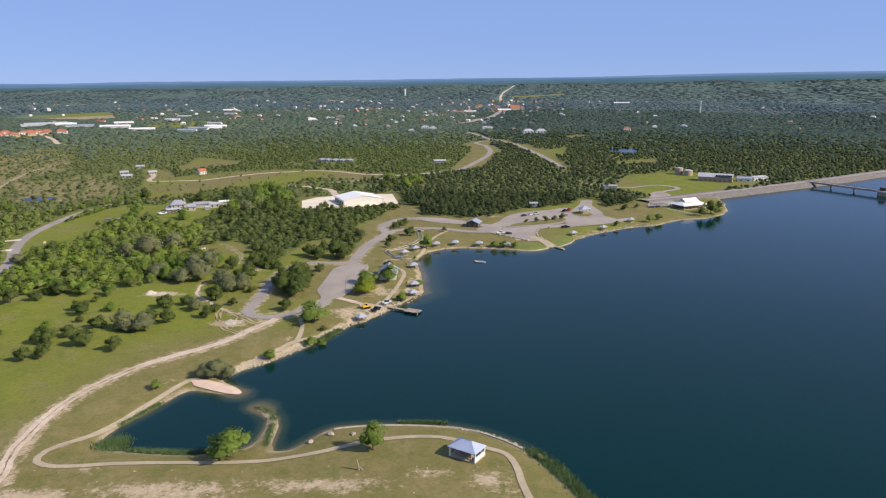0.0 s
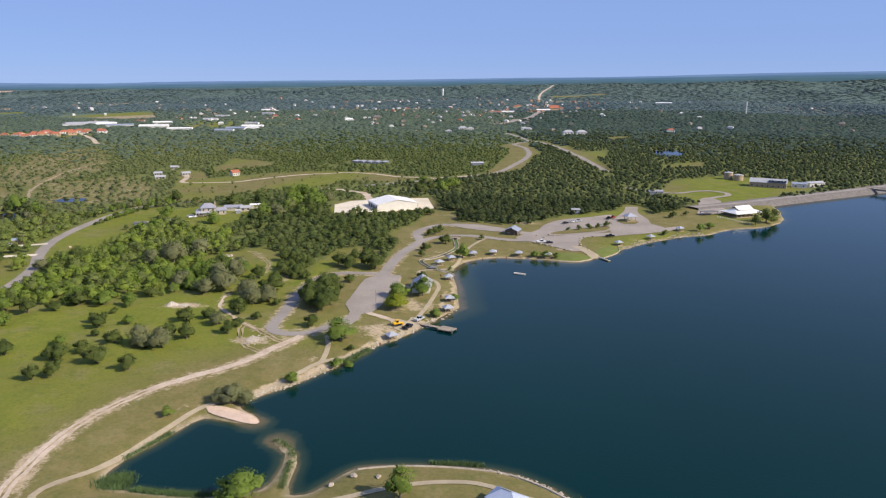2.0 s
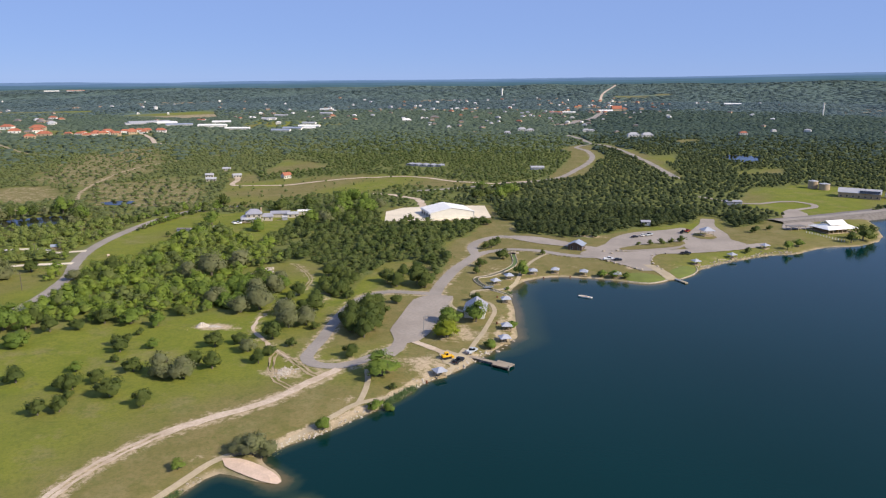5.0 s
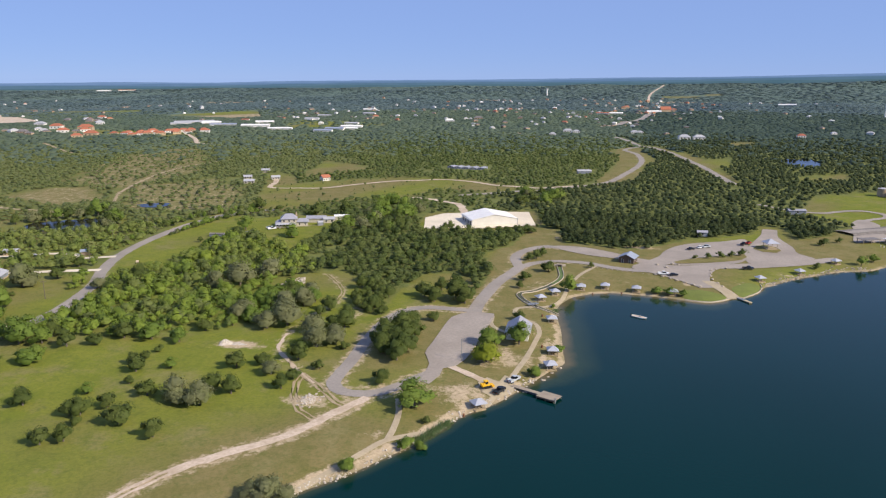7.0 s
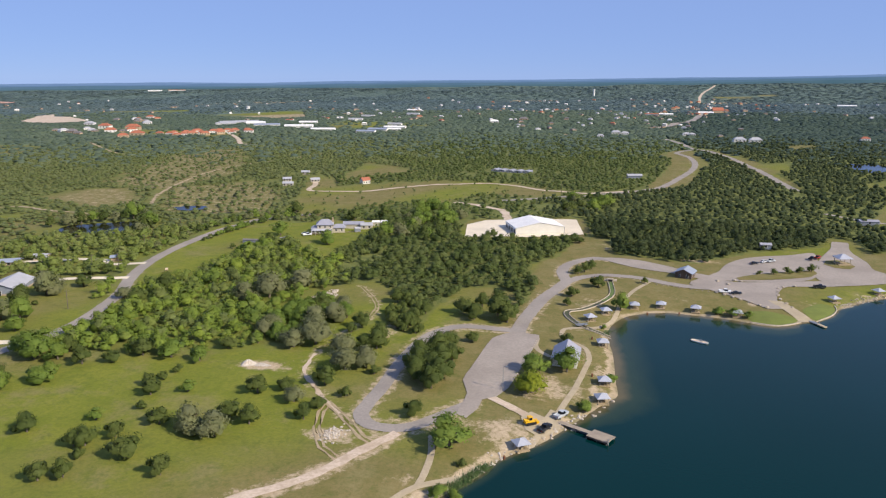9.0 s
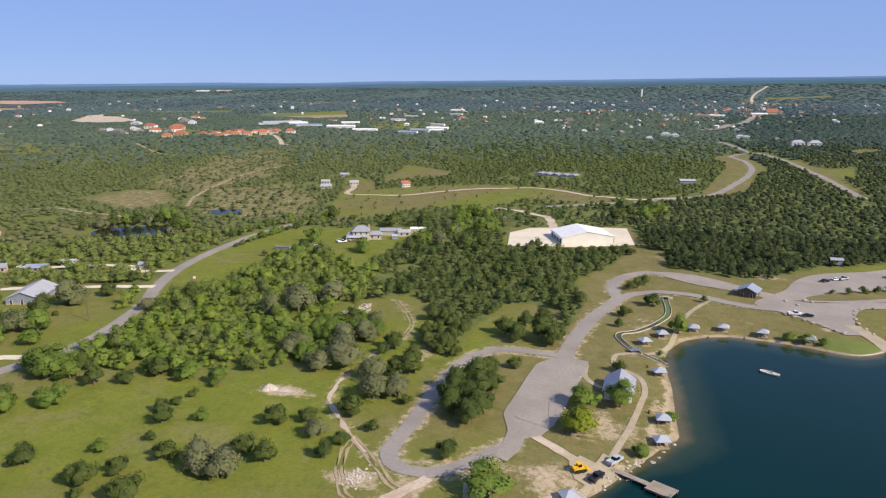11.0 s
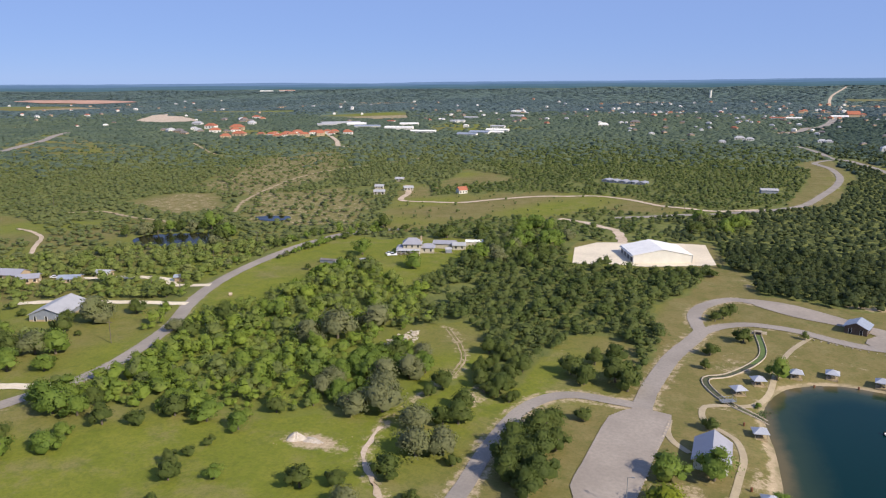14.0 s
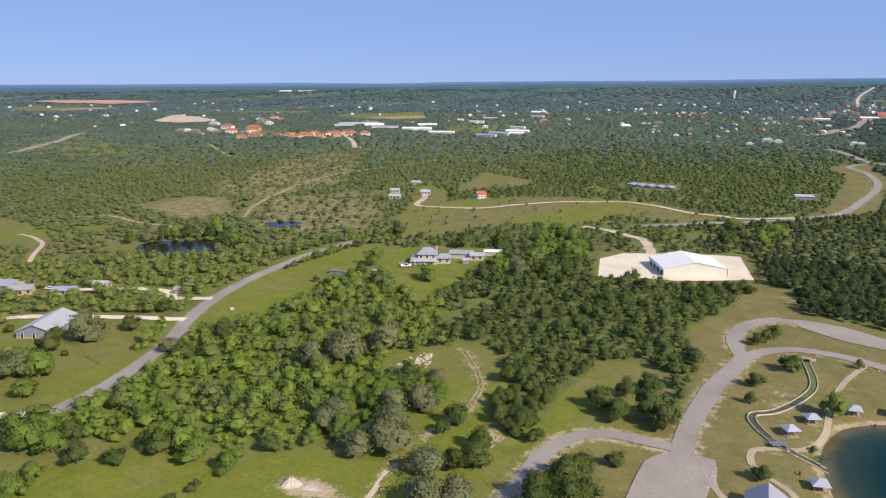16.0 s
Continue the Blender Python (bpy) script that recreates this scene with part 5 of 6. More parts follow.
def gabled(name, label, category, m, length, width, eave, peak, wall, roof, over=0.5, windows=0, doors=0, group="", big_doors=0):
    """A building with a pitched roof, ridge along its length."""
    b = thing(name, label, category, group, m)
    l, w = length / 2, width / 2
    body = Shape().box(-l, l, -w, w, -0.4, eave - 0.06)
    part("wall", body, wall, b)
    for x in (-l + 0.11, l - 0.11):
        part("gable_wall", Shape().ends(x, -w + 0.02, w - 0.02, eave - 0.06, peak - 0.2), wall, b)
    slope = (peak - eave) / w
    part("roof", Shape().gable(-l - over, l + over, -w - over, w + over, eave - slope * over + 0.16, peak + 0.16), roof, b)
    for k in range(windows):
        x = -l + length * (k + 0.5) / windows
        for side in (-1, 1):
            opening("window", b, x, side * (w + 0.03), 0.9, min(1.4, length / windows * 0.5), 1.2, 0)
    for k in range(doors):
        opening("door", b, l + 0.03, -w + width * (k + 0.5) / doors, 0.0, 1.0, 2.1, 90)
        opening("door", b, -l - 0.03, -w + width * (k + 0.5) / doors, 0.0, 1.0, 2.1, 90)
    for k in range(big_doors):
        opening("roll_door", b, -l + length * (k + 0.5) / big_doors, w + 0.03, 0.0, length / big_doors * 0.6, eave * 0.72, 0)
    return b


gabled("restroom", "small dark stone building with a grey metal gable roof", "building", put(20.9, 484.5, 72), 8.2, 8.0, 2.9, 4.7, DARK_STONE, ROOF_BLUE, 0.7, 2, 2)
gabled("park_building", "cream park building with a pale blue-grey gable roof", "building", put(-27.8, 357, 90), 12, 8.5, 3.2, 5.9, WHITE_WALL, ROOF_LAVENDER, 0.7, 3, 1)
ware = gabled("metal_building", "large cream metal building with a white gable roof", "warehouse", put(-68, 581, 114), 25.5, 32.3, 4.3, 7.5, CREAM, ROOF_WHITE, 0.4, 0, 0, "", 4)
part("awning", Shape().box(-12.6, 12.6, 16.25, 17.2, 3.7, 3.85), ROOF_WHITE, ware)
for x in (-12.75, 12.75):
    part("corner_trim", Shape().box(x - 0.15, x + 0.15, -16.3, -16.0, 0, 4.1), GREY_WALL, ware)
barn = gabled("barn", "grey metal barn with a pale grey gable roof", "barn", put(-291.5, 380.5, 112), 21, 14, 2.9, 5.6, GREY_WALL, ROOF_GREY, 0.6, 0, 3)
part("skirt", Shape().box(-10.56, 10.56, -7.06, 7.06, -0.3, 0.7), TAN_WALL, barn, "tan stone base course")

# lakeside pavilion below the dam
hall = thing("lakeside_pavilion", "large open pavilion with a white two-tier hipped roof", "pavilion", at=put(191, 560, 25))
part("roof", Shape().hip(-12.5, 12.5, -9, 9, 3.0, 5.6, 13), ROOF_WHITE, hall)
part("upper_roof", Shape().gable(-7, 7, -4.5, 4.5, 5.0, 7.4), ROOF_WHITE, hall)
part("slab", Shape().box(-11.5, 11.5, -8, 8, -0.4, 0.25), CONCRETE, hall)
part("back_wall", Shape().box(-10.5, 4, 6.6, 6.9, 0.2, 3.0), TAN_WALL, hall)
for x in np.linspace(-11, 11, 7):
    for y in (-7.6, 7.6):
        part("post", Shape().box(x - 0.2, x + 0.2, y - 0.2, y + 0.2, 0.2, 3.1), TAN_WALL, hall)
canopy = thing("canopy", "low dark flat-roofed open shed", "shed", at=put(168, 561, 20))
part("roof", Shape().box(-6, 6, -3, 3, 2.5, 2.75), ROOF_DARK, canopy)
for x in (-5.5, 0, 5.5):
    for y in (-2.6, 2.6):
        part("post", Shape().box(x - 0.12, x + 0.12, y - 0.12, y + 0.12, -0.2, 2.5), WOOD, canopy)
kiosk = copy_thing(first_shelter, put(104.7, 531.5, 15, 0.3, 1.75))

# water plant behind the dam
plant_hall = gabled("plant_building", "long tan building with a pale grey metal roof", "building", put(266, 708, -24), 31, 15, 4.6, 7.4, TAN_WALL, ROOF_GREY, 0.6, 7, 2)
for k in range(6):
    x = 0.2 + 2.5 * k
    part("solar_panel", Shape().add([(x, -8.4, 5.1), (x + 2.4, -8.4, 5.1), (x + 2.4, -4.6, 6.5), (x, -4.6, 6.5), (x, -8.4, 5.0), (x + 2.4, -8.4, 5.0), (x + 2.4, -4.6, 6.4), (x, -4.6, 6.4)],
                                    [(0, 1, 2, 3), (7, 6, 5, 4), (0, 4, 5, 1), (1, 5, 6, 2), (2, 6, 7, 3), (3, 7, 4, 0)]), GLASS, plant_hall, "dark solar panel")
gabled("plant_shed", "small white shed with a blue-grey roof", "shed", put(293, 706, -15), 13, 8, 3.4, 4.6, WHITE_WALL, ROOF_BLUE, 0.4, 2, 1)
gabled("plant_shed", "cream block shed with a grey roof", "shed", put(308, 711, 20), 17, 10, 3.8, 4.8, CREAM, ROOF_GREY, 0.4, 3, 1)
for x, y, rad, hgt in ((245.5, 757, 4.2, 6.6), (252.5, 749, 4.6, 5.4)):
    tank = thing("water_tank", "round tan steel water tank", "tank", "water tanks", put(x, y))
    part("shell", Shape().tube(0, 0, -0.3, hgt, rad, rad, 24), TAN_WALL, tank)
    part("lid", Shape().tube(0, 0, hgt, hgt + 0.9, rad + 0.15, 0.3, 24), ROOF_GREY, tank)
    part("ladder", Shape().box(rad + 0.05, rad + 0.15, -0.3, 0.3, 0, hgt + 0.6), STEEL, tank)

# the intake bridge and its tower
intake = thing("intake_bridge", "steel footbridge on concrete piers leading to an intake tower", "bridge", at=pose(350, 690, 0, 0, 0, -60.5))
part("deck", Shape().box(-4, 68, -1.3, 1.3, 3.7, 4.2), CONCRETE, intake)
for y in (-1.25, 1.25):
    part("girder", Shape().box(-2, 68, y - 0.15, y + 0.15, 2.7, 3.75), STEEL, intake)
    part("rail", Shape().box(-2, 68, y - 0.05, y + 0.05, 5.0, 5.15), STEEL, intake)
for x in np.arange(0, 69, 6.0):
    for y in (-1.25, 1.25):
        part("rail_post", Shape().box(x - 0.05, x + 0.05, y - 0.05, y + 0.05, 4.2, 5.0), STEEL, intake)
for x in (21, 43):
    part("pier", Shape().tube(x, 0, -6, 2.2, 0.9, 0.8, 12).box(x - 0.7, x + 0.7, -2, 2, 2.0, 2.75), CONCRETE, intake)
part("abutment", Shape().box(-6, 0, -3, 3, 0.5, 3.7), CONCRETE, intake)
part("tower", Shape().box(66, 78, -4, 4, -6, 3.4), CONCRETE, intake)
part("tower_deck", Shape().box(65, 81, -4.6, 4.6, 3.4, 4.2), WHITE_WALL, intake)
part("control_house", Shape().box(67, 73, -2.5, 2.5, 4.2, 7.0).box(66.7, 73.3, -2.8, 2.8, 7.0, 7.25), DARK_STONE, intake)

# ---- pier, dock, boat ----
pier = thing("pier", "weathered wooden pier with a square swimming platform", "pier", at=pose(-26.6, 311, 0, 0, 0, -26.5))
part("walkway", Shape().box(-1.5, 11.4, -0.9, 0.9, 0.75, 0.92), WOOD, pier)
part("platform", Shape().box(11.42, 18.2, -2.4, 2.4, 0.75, 0.95), WOOD, pier)
for y in (-2.45, 2.45):
    part("fascia", Shape().box(11.4, 18.2, y - 0.05, y + 0.05, 0.45, 0.97), DARK_STONE, pier)
for x, y in ((3, -0.8), (3, 0.8), (7, -0.8), (7, 0.8), (11.6, -2.3), (11.6, 2.3), (17.9, -2.3), (17.9, 2.3), (14.8, -2.3), (14.8, 2.3)):
    part("pile", Shape().tube(x, y, -3, 0.74, 0.12, 0.12, 8), WOOD, pier)
part("ladder", Shape().box(18.2, 18.3, -2.3, -1.7, 0.0, 1.9), STEEL, pier)
dock = thing("boat_dock", "narrow grey floating boat dock beside the ramp", "dock", at=pose(61.6, 441.2, 0, 0, 0, -58))
for k in range(5):
    part("dock_section", Shape().box(k * 4.1, k * 4.1 + 4.0, -0.85, 0.85, 0.15, 0.6), STEEL if k % 2 else CONCRETE, dock)
for x in (8, 16):
    part("dock_pile", Shape().tube(x, 1.0, -3, 1.8, 0.1, 0.1, 8), STEEL, dock)
boat = thing("boat", "long shallow pale boat drifting on the lake", "boat", at=pose(20.8, 394, 0, 0, 0, -25))
rim = [(3.5 * math.copysign(abs(math.cos(t)) ** 0.9, math.cos(t)), 1.2 * math.copysign(abs(math.sin(t)) ** 0.7, math.sin(t))) for t in np.linspace(0, 2 * math.pi, 29)[:-1]]
n = len(rim)
hull = Shape().add([(x * k, y * k, z) for k, z in ((0.9, -0.2), (1.0, 0.45), (0.93, 0.5), (0.9, 0.34)) for x, y in rim],
                   [tuple(range(n))[::-1]] + [(c * n + i, c * n + (i + 1) % n, (c + 1) * n + (i + 1) % n, (c + 1) * n + i) for c in range(3) for i in range(n)])
part("hull", hull, WHITE_WALL, boat)
part("deck", Shape().add([(x * 0.9, y * 0.9, 0.34) for x, y in rim] + [(x * 0.9, y * 0.9, 0.30) for x, y in rim], [tuple(range(n)), tuple(range(n, 2 * n))[::-1]] + [(i, n + i, n + (i + 1) % n, (i + 1) % n) for i in range(n)]), CALICHE, boat, "tan boat deck")
part("seat", Shape().box(0.9, 1.4, -0.7, 0.7, 0.34, 0.6), CALICHE, boat)
part("console", Shape().box(0.1, 0.5, 0.1, 0.6, 0.34, 1.1), STEEL, boat)
part("motor", Shape().box(-3.65, -3.3, -0.18, 0.18, 0.1, 0.9), RUBBER, boat)


# ---- vehicles ----
def vehicle(m, paint, label, kind="pickup"):
    v = thing("pickup_truck" if kind == "pickup" else "car", label, "truck" if kind == "pickup" else "car", "", m)
    P, l = PAINT[paint], 2.75 if kind == "pickup" else 2.25
    if kind == "pickup":
        body = Shape().box(-l, l, -0.95, 0.95, 0.45, 0.98).box(-l, -0.6, -0.95, -0.85, 0.98, 1.32).box(-l, -0.6, 0.85, 0.95, 0.98, 1.32).box(-l, -l + 0.1, -0.84, 0.84, 0.98, 1.32).box(1.35, l, -0.9, 0.9, 0.98, 1.15)
        cab = (-0.6, 1.4, 1.88)
    else:
        body = Shape().box(-l, l, -0.88, 0.88, 0.35, 0.85).box(-l + 0.1, l - 0.1, -0.84, 0.84, 0.85, 0.92)
        cab = (-1.3, 1.0, 1.42)
    part("body", body, P, v)
    a, b, top = cab
    z = 0.98 if kind == "pickup" else 0.92
    part("cabin_glass", Shape().add([(a, -0.84, z), (b, -0.84, z), (b, 0.84, z), (a, 0.84, z), (a + 0.2, -0.7, top - 0.08), (b - 0.55, -0.7, top - 0.08), (b - 0.55, 0.7, top - 0.08), (a + 0.2, 0.7, top - 0.08)],
                                [(3, 2, 1, 0), (4, 5, 6, 7), (0, 1, 5, 4), (1, 2, 6, 5), (2, 3, 7, 6), (3, 0, 4, 7)]), GLASS, v)
    part("cab_roof", Shape().box(a + 0.18, b - 0.53, -0.72, 0.72, top - 0.08, top), P, v)
    for x in (-l * 0.62, l * 0.62):
        for y in (-0.86, 0.86):
            wheel = part("tyre", Shape().limb((x, y - 0.13, 0.36), (x, y + 0.13, 0.36), 0.37, 0.37, 14), RUBBER, v)
            part("rim", Shape().limb((x, y + math.copysign(0.13, y), 0.36), (x, y + math.copysign(0.16, y), 0.36), 0.2, 0.18, 10), STEEL, wheel)
    for y in (-0.65, 0.65):
        part("headlight", Shape().box(l - 0.02, l + 0.03, y - 0.15, y + 0.15, 0.65, 0.82), PAINT["white"], v)
        part("tail_light", Shape().box(-l - 0.03, -l + 0.02, y - 0.1, y + 0.1, 0.65, 0.95), PAINT["red"], v)
    part("bumper", Shape().box(l, l + 0.1, -0.85, 0.85, 0.4, 0.58).box(-l - 0.1, -l, -0.85, 0.85, 0.4, 0.58), STEEL, v)
    return v


vehicle(put(-25.5, 313.5, 60, 0.2), "silver", "silver pickup truck parked on the concrete slab")
vehicle(put(-29.3, 304, 65, 0.2), "black", "black pickup truck parked by the pier")
vehicle(put(37.1, 459.5, 10, 0.25), "white", "white pickup truck parked by the boulders")
vehicle(put(42, 458.5, 15, 0.25), "black", "black car parked by the boulders", "car")
vehicle(put(82.2, 479.8, 10, 0.25), "black", "dark pickup truck parked at the lot's edge")
vehicle(put(58.5, 519.5, 35, 0.2), "black", "dark car in the parking loop", "car")
vehicle(put(64.2, 524.5, 40, 0.2), "white", "white car in the parking loop", "car")
vehicle(put(68, 526.5, 40, 0.2), "silver", "silver pickup truck in the parking loop")
vehicle(put(91, 538, 60, 0.25), "black", "dark pickup truck beside the trees")
vehicle(put(94.5, 541, 60, 0.25), "red", "red pickup truck beside the trees")
vehicle(put(-206, 527.5, 40, 0.1), "white", "white pickup truck by the ranch house")
vehicle(put(-209, 530.5, 20, 0.1), "silver", "silver car by the ranch house", "car")
vehicle(put(-342, 421, 20, 0.1), "white", "white car on a limestone drive", "car")
loader = thing("loader", "small yellow tracked loader with a raised arm", "loader", at=put(-33.9, 305.6, 35, 0.2))
part("chassis", Shape().box(-1.6, 1.4, -0.75, 0.75, 0.5, 1.3), PAINT["yellow"], loader)
part("cab", Shape().box(-0.6, 0.6, -0.6, 0.6, 1.3, 2.3).box(-0.7, 0.7, -0.7, 0.7, 2.3, 2.42), PAINT["yellow"], loader)
part("cab_glass", Shape().box(0.58, 0.64, -0.5, 0.5, 1.4, 2.2).box(-0.5, 0.5, -0.65, -0.58, 1.4, 2.2).box(-0.5, 0.5, 0.58, 0.65, 1.4, 2.2), GLASS, loader)
for y in (-0.95, 0.95):
    part("track", Shape().box(-1.5, 1.4, y - 0.2, y + 0.2, 0.05, 0.75), RUBBER, loader)
    part("arm", Shape().limb((-1.2, y * 0.75, 1.5), (2.0, y * 0.75, 0.8), 0.1, 0.09), PAINT["yellow"], loader)
part("bucket", Shape().box(1.9, 2.7, -1.0, 1.0, 0.2, 0.85), PAINT["yellow"], loader)
part("engine_hood", Shape().box(-1.9, -0.7, -0.6, 0.6, 1.3, 1.7), PAINT["yellow"], loader)

# ---- creek channel and footbridge ----
ribbon("creek", CREEK, 1.9, surface("algae_bed", (0.10, 0.105, 0.04), (0.05, 0.05, 0.028), 0.6), 0.14, "shallow green creek in a stone channel", "creek", record=False)

ribbon("creek", CREEK[:3], 1.8, surface("bright_algae", (0.125, 0.175, 0.035), (0.08, 0.11, 0.03), 0.6), 0.17, "bright green algae in the upper creek", "creek", record=False)


def low_wall(name, points, width, tall, label, offset=0.0, category="wall"):
    """A low stone wall along a line."""
    line = smooth(points, 2.0)
    t = np.gradient(line, axis=0)
    side = np.stack([t[:, 1], -t[:, 0]], 1) / np.linalg.norm(t, axis=1)[:, None]
    a, b = line + side * (offset - width / 2), line + side * (offset + width / 2)
    za, zb = height(a[:, 0], a[:, 1]), height(b[:, 0], b[:, 1])
    n, i = len(line), np.arange(len(line) - 1)
    v = np.concatenate([np.c_[a, za - 0.3], np.c_[a, za + tall], np.c_[b, zb + tall], np.c_[b, zb - 0.3]])
    q = np.concatenate([np.stack([c * n + i, (c + 1) * n + i, (c + 1) * n + i + 1, c * n + i + 1], 1) for c in range(3)])
    return tagged(new(name, raw_mesh(name, v, q, STONE)), label, category, kind="structure")


low_wall("channel_wall", CREEK, 0.32, 0.4, "low limestone wall along the creek", -1.15)
low_wall("channel_wall", CREEK, 0.32, 0.4, "low limestone wall along the creek", 1.15)
bridge = thing("footbridge", "short grey steel footbridge over the creek", "bridge", at=put(-25, 396.4, 31, 0.2))
part("deck", Shape().box(-2.4, 2.4, -1.1, 1.1, 0.75, 0.9), STEEL, bridge)
for y in (-1.08, 1.08):
    part("rail", Shape().box(-2.4, 2.4, y - 0.05, y + 0.05, 1.75, 1.85), STEEL, bridge)
    for x in (-2.3, -0.8, 0.8, 2.3):
        part("rail_post", Shape().box(x - 0.05, x + 0.05, y - 0.05, y + 0.05, 0.9, 1.75), STEEL, bridge)
low_wall("headwall", [(-18.5, 467.2), (-12.5, 467.8)], 0.6, 1.1, "stone headwall where the creek leaves the road culvert")
culvert = thing("culvert", "square stone culvert mouth at the head of the creek", "culvert", at=put(-15.6, 466.6, 4))
part("box", Shape().box(-1.5, 1.5, 0.0, 1.6, -0.4, 1.3), STONE, culvert)
# dark panel in place of a hollow: the mouth's shade is its colour
part("mouth", Shape().box(-1.0, 1.0, -0.06, 0.05, 0.0, 1.0), DARK, culvert, "dark panel coloured as the shaded culvert mouth")
low_wall("lawn_edge", [(43.5, 423.2), (52.2, 421.2), (59.2, 424.4), (64.3, 429)], 0.4, 0.35, "low stone edging along the lawn", category="edging")
low_wall("lawn_edge", [(70.3, 431), (73.6, 434.8), (79.2, 442), (82.9, 450.5), (83, 455)], 0.4, 0.35, "low stone edging along the lawn", category="edging")
low_wall("shore_wall", [(22, 183.2), (14.4, 190), (6, 194.7), (-7.4, 196.9), (-20.8, 196.9), (-31.8, 194.8)], 0.9, 0.28, "broken limestone edging along the shore", category="edging")

# ---- stones ----
ROCKS = []
for k in range(5):
    me = Shape().lump((0, 0, 0.12), 0.5, 0.55, 0.3, random.Random(k)).mesh("boulder")
    me.materials.append(STONE)
    ROCKS.append(me)
rr = random.Random(5)
LOT_EDGE = [(33.5, 459), (36.5, 456.2), (39.8, 453), (42.7, 450.2), (46.6, 446.7), (50, 443.8), (52.5, 441), (62.6, 473), (61.5, 467), (60.6, 461), (60.4, 455), (61.9, 449), (63.5, 444),
            (44, 483), (47, 481.5), (40, 474), (36, 479), (65, 476), (71, 479)]
for line, gap in (([(-40.4, 378), (-41.6, 358), (-42.8, 340), (-44.4, 327)], 2.1), ([(-1, 469.5), (12, 465.3), (22, 461.6), (31.5, 459.5)], 2.7)):
    edge = smooth(line, 0.3)
    run = np.concatenate([[0], np.cumsum(np.linalg.norm(np.diff(edge, axis=0), axis=1))])
    for d in np.arange(0, run[-1], gap):
        x, y = float(np.interp(d, run, edge[:, 0])), float(np.interp(d, run, edge[:, 1]))
        ob = part("boulder", ROCKS[rr.randrange(5)], STONE)
        ob.matrix_basis = put(x, y, rr.uniform(0, 360), 0.1, rr.uniform(0.6, 1.05))
        tagged(ob, "small pale limestone block edging the asphalt", "boulder", "parking lot boulders")
for x, y in LOT_EDGE:
    ob = part("boulder", ROCKS[rr.randrange(5)], STONE)
    ob.matrix_basis = put(x, y, rr.uniform(0, 360), 0.2, rr.uniform(1.4, 2.2))
    tagged(ob, "pale limestone boulder edging the boat ramp lot", "boulder", "parking lot boulders")
for x, y, s in ((-25.6, 189.5, 1.8), (-32, 190.5, 2.0), (-37, 186.5, 1.8), (-24, 300, 2.0), (-22.8, 304, 1.7), (-21.5, 307.8, 1.9), (-16, 319, 2.1), (-14.5, 322, 1.8), (-13.2, 325.5, 1.6), (-10.5, 330.8, 1.7)):
    ob = part("boulder", ROCKS[rr.randrange(5)], STONE)
    ob.matrix_basis = put(x, y, rr.uniform(0, 360), 0.05, s)
    tagged(ob, "pale limestone boulder on the lake shore", "boulder", "shore boulders")


def stones(name, spots, label, category="rocks", material=None):
    """Loose stones joined into one mesh. spots: x, y, size."""
    s = Shape()
    g = random.Random(len(spots))
    for (x, y, r), z in zip(spots, height(np.array([p[0] for p in spots]), np.array([p[1] for p in spots]))):
        s.lump((x, y, z + r * 0.1), r * 0.5, 0.6, 0.35, g)
    return tagged(new(name, (lambda me: (me.materials.append(material or STONE), me)[1])(s.mesh(name))), label, category, kind="stuff")


def along(points, n, spread, lo, hi, seed):
    g, line = random.Random(seed), smooth(points, 1.0)
    out = []
    for _ in range(n):
        p = line[g.randrange(len(line))]
        out.append((p[0] + g.gauss(0, spread), p[1] + g.gauss(0, spread), g.uniform(lo, hi)))
    return out


stones("shore_rocks", along([(-76, 233), (-71.7, 238.2), (-62.3, 248.6), (-54.2, 260), (-49.4, 267)], 170, 1.1, 0.25, 0.9, 1) + along([(-43.5, 278), (-39.6, 286), (-35, 292), (-29.6, 298.4)], 90, 1.0, 0.3, 0.95, 2)
       + along([(-28.5, 299), (-26, 304.5), (-18.6, 319)], 50, 0.8, 0.3, 1.2, 3), "broken limestone along the lake shore", "rocks", FRESH_STONE)
stones("shore_rocks", along([(84.5, 457), (90, 459.5), (102, 471), (112, 478.6), (130.4, 492), (147, 498)], 280, 1.6, 0.35, 1.2, 4) + along([(-88.5, 212.6), (-86.4, 219)], 40, 0.6, 0.2, 0.6, 6), "broken limestone bank along the shore")
stones("shore_rocks", along([(33.4, 161), (28.6, 173), (22.4, 184.6), (14.7, 191), (0, 197)], 110, 0.5, 0.3, 1.1, 8), "broken limestone along the point")
stones("rubble_pile", [(-87 + random.Random(i).gauss(0, 1.6), 284.5 + random.Random(i + 900).gauss(0, 2.0), random.Random(i + 300).uniform(0.3, 1.1)) for i in range(120)], "pile of broken pale limestone rubble", "rocks", FRESH_STONE)
stones("rubble_pile", along([(-144, 400), (-142, 408), (-141.5, 416)], 110, 1.7, 0.5, 1.8, 9), "heaps of pale quarried stone among trees", "rocks", FRESH_STONE)
stones("field_stones", [(random.Random(i).uniform(-110, 20), random.Random(i + 50).uniform(140, 172), random.Random(i + 99).uniform(0.2, 0.6)) for i in range(90)], "scattered flat limestone in the dry grass")

